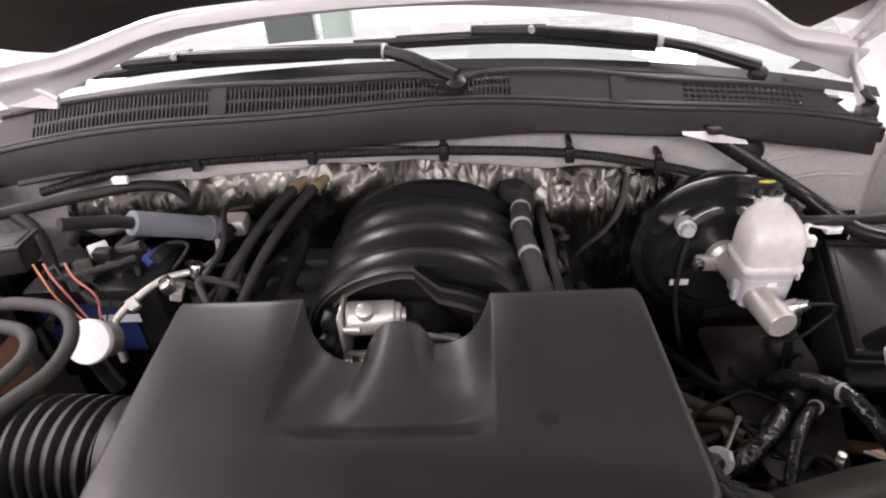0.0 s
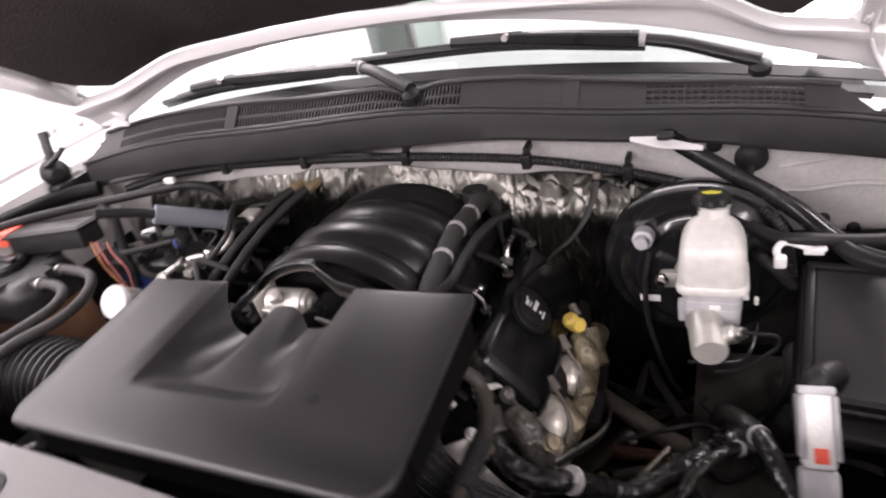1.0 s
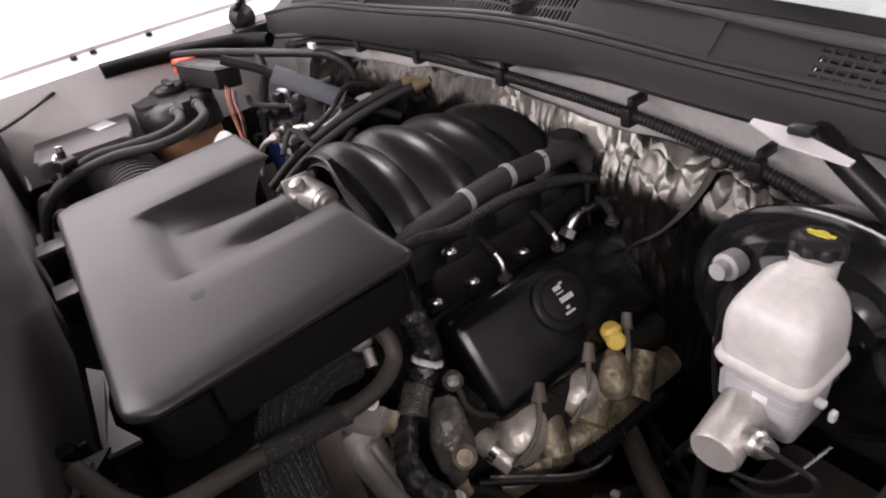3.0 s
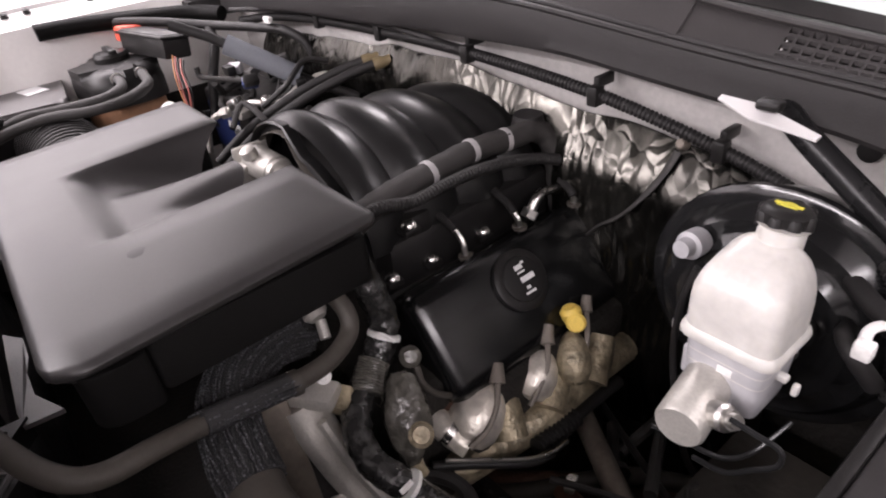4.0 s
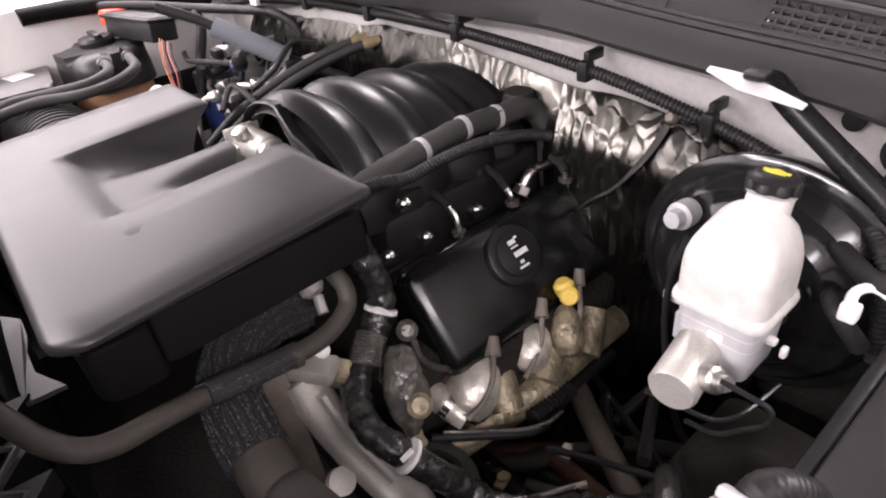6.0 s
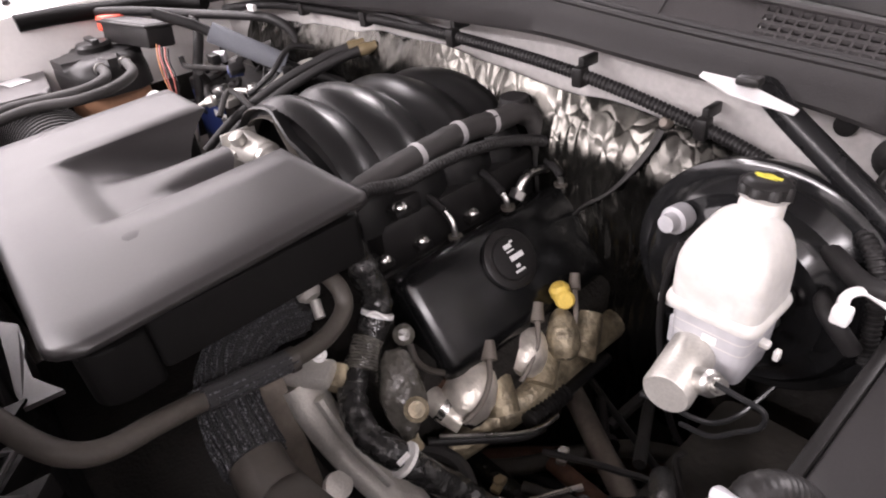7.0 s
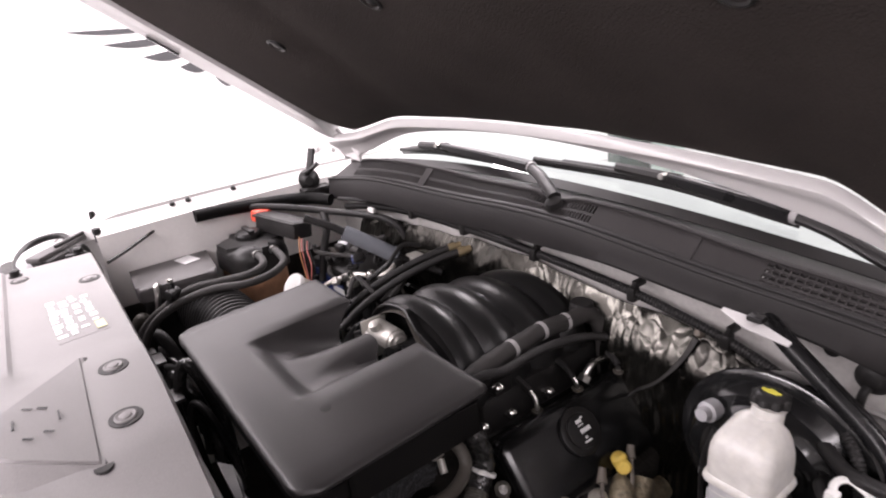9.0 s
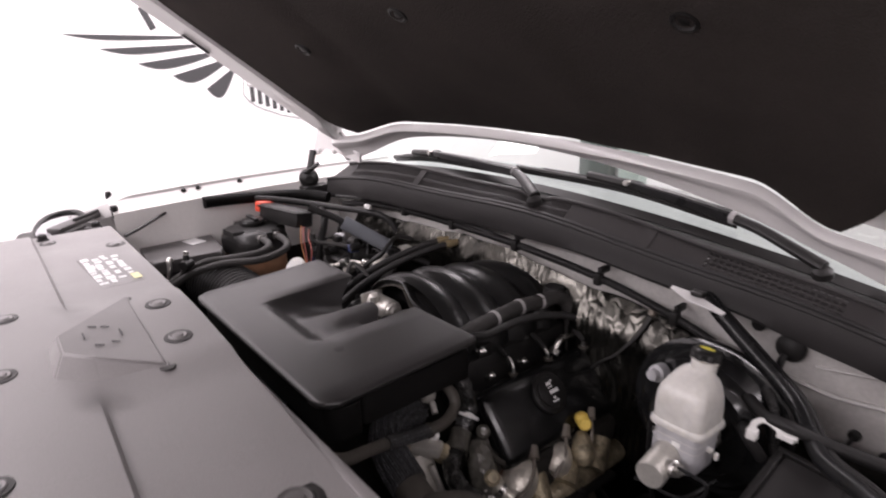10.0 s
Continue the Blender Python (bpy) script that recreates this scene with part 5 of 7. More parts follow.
def brake_unit():
    b = thing("brake_booster", (0.515, 0.92, 0.78), "large round glossy black brake booster on the firewall", "brake booster")
    part("shell", lathe([(0, 0.125), (0.03, 0.137), (0.045, 0.139), (0.05, 0.146), (0.058, 0.146), (0.062, 0.140), (0.064, 0.130), (0.074, 0.124), (0.082, 0.116), (0.083, 0.106), (0.088, 0.098), (0.096, 0.09), (0.098, 0.07), (0.094, 0.06), (0.096, 0.035)], (0.515, 0.985, 0.912), (0.515, 0.0, 0.912), 48), M_ENAMEL, b)
    part("sticker", box(0.43, 0.462, 0.880, 0.8815, 0.865, 0.877), M_WHITE, b, "small silver sticker", smooth=False)
    part("check_valve", lathe([(0, 0.016), (0.02, 0.016), (0.022, 0.011), (0.034, 0.010)], (0.441, 0.895, 0.985), (0.435, 0.80, 0.995), 16), M_NYLON2, b, "pale round valve")
    part("vacuum_line", tube([(0.449, 0.885, 0.958), (0.44, 0.875, 0.902), (0.444, 0.87, 0.818), (0.477, 0.86, 0.703), (0.529, 0.85, 0.638), (0.527, 0.84, 0.579)], 0.0045, 8), M_RUBBER, b)
    part("elbow_hose", tube([(0.60, 0.89, 0.955), (0.605, 0.865, 0.965), (0.62, 0.85, 0.96), (0.64, 0.86, 0.93)], 0.009, 10), M_RUBBER, b)
    m = thing("master_cylinder", (0.52, 0.78, 0.9), "cast aluminium brake master cylinder with steel lines", "master cylinder")
    part("body", lathe([(0, 0.03), (0.012, 0.03), (0.02, 0.022), (0.10, 0.021), (0.102, 0.0235), (0.181, 0.0235), (0.185, 0.021)], (0.513, 0.892, 0.922), (0.543, 0.70, 0.917), 28), M_ALU, m)
    part("flange", box(0.462, 0.566, 0.868, 0.884, 0.900, 0.932, 0.008), M_ALU, m)
    for x in (0.466, 0.562):
        bolt("bolt", (x, 0.868, 0.92), (0, -1, 0), 0.008, 0.014, M_STEEL, m)
    part("port", lathe([(0, 0.013), (0.016, 0.013), (0.018, 0.0095), (0.024, 0.0095), (0.024, 0.007), (0.03, 0.007)], (0.558, 0.738, 0.926), (0.584, 0.729, 0.942), 12), M_STEEL, m)
    for line in ([(0.577, 0.726, 0.944), (0.6, 0.726, 0.943), (0.617, 0.728, 0.94), (0.622, 0.728, 0.932), (0.619, 0.728, 0.918), (0.603, 0.726, 0.901), (0.582, 0.725, 0.879), (0.548, 0.736, 0.859)], [(0.514, 0.713, 0.895), (0.538, 0.722, 0.892), (0.561, 0.727, 0.887), (0.579, 0.738, 0.884), (0.592, 0.756, 0.89), (0.6, 0.806, 0.893)]):
        part("brake_line", tube(line, 0.0026, 8), M_GLOSS, m)
    part("sensor", join(box(0.578, 0.588, 0.802, 0.811, 0.936, 0.943, 0.002), box(0.594, 0.600, 0.797, 0.805, 0.932, 0.944, 0.002)), M_NYLON, m)
    r = thing("brake_fluid_reservoir", (0.53, 0.80, 0.93), "milky white brake fluid reservoir with black cap", "fluid reservoir")

    def oct_(cx, cy, hx, hy, z, c=0.018, tilt=0.0):
        pts = rounded([(cx - hx, cy - hy), (cx + hx, cy - hy), (cx + hx, cy + hy), (cx - hx, cy + hy)], c, 4)
        return [(x, y, z + tilt * (y - cy)) for x, y in pts]

    cx, cy = 0.541, 0.808
    part("lower_tank", loft([oct_(cx, cy, 0.030, 0.028, 0.894, 0.010), oct_(cx, cy, 0.035, 0.032, 0.899, 0.011), oct_(cx, cy, 0.0365, 0.034, 0.912, 0.012), oct_(cx, cy, 0.0395, 0.036, 0.968, 0.013)]), M_NYLON2, r, "milky lower tank holding fluid")
    part("seam_flange", loft([oct_(cx, cy, 0.040, 0.036, 0.966, 0.014), oct_(cx, cy, 0.0455, 0.041, 0.968, 0.016), oct_(cx, cy, 0.0465, 0.042, 0.972, 0.016), oct_(cx, cy, 0.0455, 0.041, 0.977, 0.016), oct_(cx, cy, 0.043, 0.0385, 0.980, 0.014)]), M_NYLON, r)
    shoulder = ((0.979, 0.043, 0.0385, 0.0, 0.0), (1.008, 0.0428, 0.0382, 0.0, 0.0), (1.022, 0.0418, 0.037, 0.0, 0.03), (1.034, 0.039, 0.0345, 0.001, 0.08), (1.044, 0.0345, 0.030, 0.003, 0.14), (1.051, 0.0285, 0.0245, 0.006, 0.18), (1.0555, 0.021, 0.018, 0.010, 0.2), (1.058, 0.012, 0.010, 0.014, 0.2))
    part("upper_tank", loft([oct_(cx, cy + o, hx, hy, z, min(0.017, hx * 0.6), k) for z, hx, hy, o, k in shoulder]), M_NYLON, r)
    part("level_mark", moved(box(-0.007, 0.007, -0.0005, 0.0005, -0.004, 0.004), Matrix.Translation((cx + 0.004, cy - 0.0354, 0.945)) @ Matrix.Rotation(radians(-5), 4, "X")), M_WHITE, r, "pale moulded level mark", smooth=False)
    for z in (0.938, 0.952):
        e = (z - 0.912) / 0.056
        part("level_line", loft([oct_(cx, cy, 0.0367 + 0.003 * e, 0.0342 + 0.002 * e, z, 0.0125), oct_(cx, cy, 0.0368 + 0.003 * e, 0.0343 + 0.002 * e, z + 0.0015, 0.0125)], caps=False), M_NYLON, r)
    part("neck", lathe([(0, 0.020), (0.020, 0.020), (0.022, 0.022)], (cx, cy + 0.030, 1.046), (cx, cy + 0.042, 1.10), 24), M_NYLON, r)
    c0 = Vector((cx - 0.003, cy + 0.042, 1.064))
    n = Vector((0, 0.14, 1)).normalized()
    cap = part("cap", lathe([(0, 0.021), (0.013, 0.022), (0.017, 0.019), (0.0185, 0.014)], c0, c0 + n, 24), M_BLACK, r, "black screw cap with yellow mark")
    for k in range(8):
        t = 2 * math.pi * k / 8
        a = c0 + Vector((0.0185 * math.cos(t), 0.0185 * math.sin(t), 0))
        part("grip_rib", lathe([(0.001, 0.0065), (0.012, 0.0065), (0.0145, 0.005)], a, a + n, 10), M_BLACK, cap)
    cm = c0 + n * 0.0187
    part("cap_mark", join(lathe([(0, 0.0065), (0.0008, 0.0063)], cm, cm + n, 20), moved(box(-0.012, 0.012, -0.002, 0.002, 0, 0.0008), Matrix.Translation(cm)), moved(box(-0.009, 0.009, -0.0055, -0.0035, 0, 0.0007), Matrix.Translation(cm))), M_LIME, cap, "yellow warning mark")
    for x, y in ((cx - 0.002, 0.84), (cx + 0.002, 0.775)):
        part("leg", lathe([(0, 0.014), (0.02, 0.012)], (x, y, 0.918), (x, y, 0.8), 14), M_NYLON2, r)
    part("latch", box(cx - 0.045, cx - 0.036, 0.785, 0.80, 0.905, 0.94, 0.003), M_NYLON2, r)


brake_unit()


def fuse_box():
    f = thing("fuse_box", (0.755, 0.77, 0.75), "black plastic fuse box with a ribbed lid", "fuse box")
    tilt = Matrix.Translation((0.655, 0.70, 0.872)) @ Matrix.Rotation(radians(26), 4, "X") @ Matrix.Rotation(radians(-4), 4, "Z")
    part("tray", moved(box(-0.012, 0.22, -0.015, 0.20, -0.10, -0.012, 0.008), tilt), M_BLACK, f)
    part("lid_rim", moved(join(box(-0.008, 0.215, -0.010, 0.0, -0.012, 0.012, 0.003), box(-0.008, 0.215, 0.178, 0.188, -0.012, 0.012, 0.003), box(-0.008, 0.004, -0.002, 0.18, -0.012, 0.012, 0.003), box(0.205, 0.216, -0.002, 0.18, -0.012, 0.012, 0.003)), tilt), M_BLACK, f)
    part("lid", moved(box(0.004, 0.206, 0.0, 0.178, -0.012, 0.006, 0.004), tilt), M_COVER, f)
    part("front_step", moved(box(-0.01, 0.22, -0.05, -0.012, -0.05, -0.02, 0.01, 3), tilt), M_BLACK, f)
    part("crease", moved(tube([(0.09, 0.17, 0.0065), (0.10, 0.12, 0.0068), (0.098, 0.06, 0.0068), (0.11, 0.01, 0.0065)], 0.0012, 6), tilt), M_BLACK, f)
    w = thing("connector_clip", (0.64, 0.86, 0.98), "white plastic cable clip beside the fuse box", "cable clip")
    part("clip", tube([(0.625, 0.845, 0.975), (0.622, 0.86, 0.985), (0.632, 0.87, 0.99), (0.648, 0.868, 0.988), (0.668, 0.862, 0.984), (0.682, 0.866, 0.984)], 0.0052, 8, flat=0.8), M_WHITE, w)
    part("jaw", box(0.618, 0.634, 0.838, 0.852, 0.966, 0.984, 0.003), M_WHITE, w)
    part("jaw", box(0.655, 0.68, 0.856, 0.87, 0.978, 0.988, 0.002), M_WHITE, w)
    part("cable", tube([(0.56, 0.93, 1.0), (0.62, 0.885, 0.99), (0.66, 0.872, 0.995), (0.72, 0.885, 0.985), (0.80, 0.90, 0.98)], 0.010, 10), M_RUBBER, w)
    e = thing("control_unit", (0.647, 0.55, 0.93), "white and grey plug connector with red latch and wires", "connector")
    t = Matrix.Translation((0.651, 0.612, 0.968)) @ Matrix.Rotation(radians(5), 4, "Z") @ Matrix.Rotation(radians(46), 4, "X")
    part("housing", moved(box(-0.0155, 0.0155, -0.085, 0.0, -0.035, 0.0, 0.005, 3), t), M_WHITE, e)
    part("lever", moved(join(box(-0.019, -0.0155, -0.075, -0.006, -0.03, 0.004, 0.002), box(0.0155, 0.019, -0.075, -0.006, -0.03, 0.004, 0.002), box(-0.018, 0.018, -0.006, 0.004, -0.02, 0.002, 0.003)), t), M_NYLON2, e)
    part("red_latch", moved(box(-0.007, 0.007, -0.078, -0.062, 0.0, 0.003, 0.001), t), M_RED, e)
    part("grey_base", moved(box(-0.019, 0.018, -0.135, -0.085, -0.04, -0.006, 0.006), t), M_NYLON2, e)
    part("boot", moved(tube([(0.002, -0.004, -0.022), (0.006, 0.010, -0.022), (0.016, 0.018, -0.030), (0.028, 0.018, -0.05), (0.034, 0.010, -0.09), (0.036, 0.0, -0.13)], 0.0145, 18, ridge=0.0004, pitch=0.004), t), M_BLACK, e)
    for k in range(6):
        part("wire", moved(tube([(-0.012 + k * 0.005, -0.128, -0.03), (-0.02 + k * 0.004, -0.15, -0.05), (-0.03 + k * 0.006, -0.145, -0.09)], 0.0022, 6), t), (M_BAND, M_TAN, M_ORANGE)[k % 3], e)


fuse_box()


def left_side():
    t = thing("coolant_tank", (-0.63, 0.58, 0.9), "black coolant tank stained brown below its cap", "coolant tank")
    o = rounded([(-0.715, 0.51), (-0.555, 0.53), (-0.55, 0.65), (-0.705, 0.655)], 0.05, 6)
    part("lower_tank", prism(o, 0.86, 1.03, 0.0), M_BROWN, t, "rust-brown translucent lower tank")
    o2 = rounded([(-0.722, 0.503), (-0.545, 0.523), (-0.54, 0.66), (-0.712, 0.664)], 0.06, 7)
    part("upper_tank", prism(o2, 1.028, 1.094, 0.036, 6), M_BLACK, t)
    part("cap", join(lathe([(0, 0.032), (0.018, 0.034), (0.024, 0.030), (0.026, 0.02)], (-0.655, 0.592, 1.085), (-0.655, 0.592, 1.3), 16), box(-0.685, -0.625, 0.585, 0.6, 1.105, 1.117, 0.003)), M_BLACK, t)
    for k, (x, y) in enumerate(((-0.532, 0.566), (-0.535, 0.61))):
        part("nipple", tube([(x - 0.03, y, 1.078), (x, y, 1.083), (x + 0.012, y - 0.004, 1.078)], 0.009, 10), M_RUBBER, t)
        part("spring_clamp", lathe([(0, 0.0115), (0.008, 0.0115)], (x - 0.008, y, 1.082), (x + 0.03, y, 1.084), 12), M_STEEL, t)
    for k, (x, y) in enumerate(((-0.525, 0.566), (-0.528, 0.61))):
        h = thing("coolant_hose", (x, y, 1.0), "grey rubber coolant hose curving from the tank", "hose", "coolant hoses")
        e = 0.022 * k
        way = (((-0.49, 0.562, 1.085), (-0.455, 0.548, 1.083), (-0.437, 0.51, 1.08), (-0.455, 0.45, 1.077), (-0.468, 0.39, 1.075), (-0.475, 0.33, 1.05), (-0.495, 0.285, 1.01), (-0.51, 0.26, 0.95)), ((-0.49, 0.603, 1.088), (-0.435, 0.592, 1.085), (-0.40, 0.55, 1.08), (-0.395, 0.49, 1.077), (-0.425, 0.42, 1.077), (-0.44, 0.34, 1.06), (-0.455, 0.29, 1.02), (-0.47, 0.26, 0.95)))[k]
        part("hose", tube([(x, y, 1.083)] + list(way), 0.0088, 12), M_TAPE, h)
    b = thing("air_filter_box", (-0.68, 0.40, 0.9), "dark grey air filter box with pale sticker", "air filter box")
    o = rounded([(-0.80, 0.33), (-0.60, 0.31), (-0.585, 0.47), (-0.80, 0.50)], 0.02, 4)
    part("body", prism(o, 0.85, 1.03, 0.0), M_BLACK, b)
    part("lid", prism(rounded([(-0.81, 0.32), (-0.59, 0.30), (-0.575, 0.48), (-0.81, 0.51)], 0.025, 4), 1.03, 1.062, 0.012, 3), M_LID, b)
    part("sticker", moved(box(-0.028, 0.028, -0.02, 0.02, 0, 0.001), Matrix.Translation((-0.711, 0.444, 1.0622)) @ Matrix.Rotation(0.25, 4, "Z")), M_INK, b, "pale grey sticker", smooth=False)
    part("snap", tube([(-0.59, 0.35, 1.06), (-0.57, 0.34, 1.07), (-0.555, 0.335, 1.05), (-0.56, 0.33, 1.02)], 0.006, 8), M_STEEL, b)
    vf = thing("valve_fitting", (-0.56, 0.37, 1.06), "small black valve fitting with bright ends", "valve")
    q = Vector((-0.455, 0.35, 1.085))
    part("body", join(lathe([(-0.02, 0.010), (0.0, 0.012), (0.02, 0.010)], q, q + Vector((0.6, -0.5, 0.1)), 12), lathe([(0, 0.008), (0.022, 0.007)], q, q + Vector((-0.2, 0.1, 1)), 10)), M_BLACK, vf)
    part("tip", lathe([(0.02, 0.006), (0.03, 0.0065), (0.032, 0.003)], q, q + Vector((-0.2, 0.1, 1)), 10), M_STEEL, vf, "bright metal tip")
    part("stub", tube([q + Vector((0, 0, -0.004)), q + Vector((-0.01, -0.01, -0.03)), q + Vector((-0.03, -0.02, -0.05))], 0.009, 10), M_BLACK, vf)
    d = thing("intake_duct", (-0.4, 0.42, 0.98), "large black corrugated air intake duct", "intake duct")
    part("duct", tube([(-0.56, 0.43, 0.99), (-0.47, 0.435, 1.0), (-0.38, 0.435, 1.005), (-0.30, 0.43, 1.005)], 0.062, 28, 8, ridge=0.008, pitch=0.017), M_BLACK, d)
    part("collar", lathe([(0, 0.066), (0.03, 0.068), (0.035, 0.066)], (-0.30, 0.43, 1.005), (-0.1, 0.43, 1.005), 28), M_BLACK, d)
    r = thing("relay_box", (-0.6, 0.66, 1.05), "black relay box on a bracket with red terminal cover", "relay box")
    t2 = Matrix.Translation((-0.60, 0.665, 1.125)) @ Matrix.Rotation(radians(12), 4, "Z") @ Matrix.Rotation(radians(-8), 4, "X")
    part("box", moved(box(-0.085, 0.085, -0.025, 0.03, -0.03, 0.015, 0.005), t2), M_BLACK, r)
    part("top_rim", moved(box(-0.09, 0.09, -0.03, 0.034, 0.006, 0.012, 0.002), t2), M_BLACK, r)
    part("red_cover", moved(box(-0.115, -0.085, -0.02, 0.03, -0.012, 0.018, 0.006), t2), M_RED, r, "red plastic terminal cover")
    v = thing("battery", (-0.56, 0.72, 0.85), "battery with dark blue label under the relay box", "battery")
    part("case", box(-0.62, -0.40, 0.735, 0.86, 0.82, 1.005, 0.008), M_BLACK, v)
    part("label", box(-0.60, -0.45, 0.731, 0.7345, 0.885, 0.98), M_BLUE, v, "dark blue label", smooth=False)
    part("handle", tube([(-0.60, 0.77, 1.005), (-0.58, 0.78, 1.02), (-0.46, 0.78, 1.02), (-0.44, 0.77, 1.005)], 0.006, 8), M_BLACK, v)
    part("lettering_bar", box(-0.50, -0.44, 0.729, 0.7305, 0.945, 0.96), M_INK, v, smooth=False)
    for k in range(5):
        w = thing("battery_wire", (-0.53, 0.66, 1.05), "thin coloured battery wire in a loose bundle", "wire", "battery wires")
        x = -0.545 + 0.015 * k
        part("wire", tube([(x + 0.035, 0.668, 1.105), (x + 0.045, 0.66, 1.085), (x + 0.055 + 0.004 * k, 0.655, 1.055), (x + 0.085 - 0.008 * k, 0.65, 1.01), (x + 0.11 - 0.012 * k, 0.645, 0.96)], 0.0013 + 0.0002 * (k % 2), 8), (M_ORANGE, M_PINK, M_BLACK, M_PINK, M_BLACK)[k], w)
    f = thing("foam_sleeve", (-0.36, 0.775, 1.06), "grey foam sleeve round a black hose", "foam sleeve")
    a, c = Vector((-0.392, 0.731, 1.126)), Vector((-0.332, 0.818, 1.06))
    u = (c - a).normalized()
    part("sleeve", tube([a, a.lerp(c, 0.5), c], 0.018, 16, 4), M_FOAM, f)
    part("hose", tube([a - u * 0.10 + Vector((0, 0, -0.01)), a - u * 0.03, a, c, c + u * 0.03, c + u * 0.12 + Vector((0.02, 0.0, 0.01))], 0.009, 10), M_RUBBER, f)
    part("collar", tube([c, c + u * 0.012], 0.020, 16, 1), M_FOAM, f)
    s = thing("sealed_cap", (-0.43, 0.6, 0.96), "round white cap on an aluminium fitting", "filler cap")
    q = Vector((-0.429, 0.598, 1.024))
    n = Vector((0.1, -0.75, 0.6)).normalized()
    part("cap", lathe([(-0.012, 0.030), (-0.004, 0.031), (0, 0.029), (0.002, 0.02)], q, q + n, 28), M_WHITE, s)
    part("body", lathe([(0.012, 0.027), (0.05, 0.026), (0.055, 0.018)], q, q - n, 20), M_ALU, s)
    part("stub", tube([q + Vector((0.0, 0.0, -0.03)), q + Vector((0.005, 0, -0.06)), q + Vector((0.012, 0, -0.085))], 0.012, 12), M_STEEL, s)
    p = thing("refrigerant_pipe", (-0.33, 0.66, 1.02), "bent bare aluminium refrigerant pipe", "pipe")
    part("pipe", tube([(-0.44, 0.659, 0.929), (-0.447, 0.675, 0.978), (-0.429, 0.703, 1.0), (-0.39, 0.747, 1.013), (-0.335, 0.769, 1.016), (-0.313, 0.791, 1.028), (-0.324, 0.824, 1.039), (-0.345, 0.868, 1.033)], 0.006, 10), M_ALU, p)
    part("fitting", lathe([(0, 0.011), (0.014, 0.011), (0.016, 0.008)], (-0.429, 0.70, 0.998), (-0.36, 0.76, 1.02), 6), M_ALU, p)
    part("block", box(-0.33, -0.285, 0.845, 0.885, 1.02, 1.052, 0.01), M_ALU, p)
    part("cap_fitting", lathe([(0, 0.012), (0.03, 0.012), (0.034, 0.009)], (-0.34, 0.755, 1.0), (-0.33, 0.765, 1.1), 12), M_STEEL, p)
    part("drop_hose", tube([(-0.34, 0.755, 1.0), (-0.345, 0.74, 0.95), (-0.34, 0.73, 0.88)], 0.012, 12), M_RUBBER, p)
    for k, (x0, off) in enumerate(((-0.20, 0.0), (-0.165, 0.03))):
        w = thing("heater_hose", (x0, 0.85, 1.0), "black heater hose with tan end fitting", "hose", "heater hoses")
        part("hose", tube([(x0, 0.905 - 0.0, 1.085), (x0 - 0.03, 0.85, 1.07), (x0 - 0.065, 0.77, 1.04), (x0 - 0.09, 0.69, 1.0), (x0 - 0.10, 0.63, 0.96)], 0.0085, 12), M_RUBBER, w)
        part("end_fitting", lathe([(0, 0.0105), (0.014, 0.0105), (0.018, 0.0085), (0.03, 0.0085)], (x0 - 0.006, 0.893, 1.082), (x0 + 0.025, 0.95, 1.092), 14), M_TAN, w, "tan plastic quick connector")
    h = thing("fender_seal", (-0.78, 0.66, 1.14), "black foam seal strip along the fender rail", "seal")
    part("strip", tube([(-0.742, 0.494, 1.157), (-0.742, 0.504, 1.157), (-0.742, 0.56, 1.155), (-0.74, 0.65, 1.148), (-0.728, 0.75, 1.14), (-0.706, 0.80, 1.135), (-0.66, 0.835, 1.13)], 0.019, 14, flat=0.85), M_SKIRT, h)
    r2 = thing("release_cable", (-0.72, 0.35, 1.13), "thin black hood release cable", "cable")
    part("cable", tube([(-0.80, 0.49, 1.165), (-0.77, 0.42, 1.15), (-0.70, 0.32, 1.13), (-0.66, 0.27, 1.125)], 0.004, 8), M_BLACK, r2)


left_side()


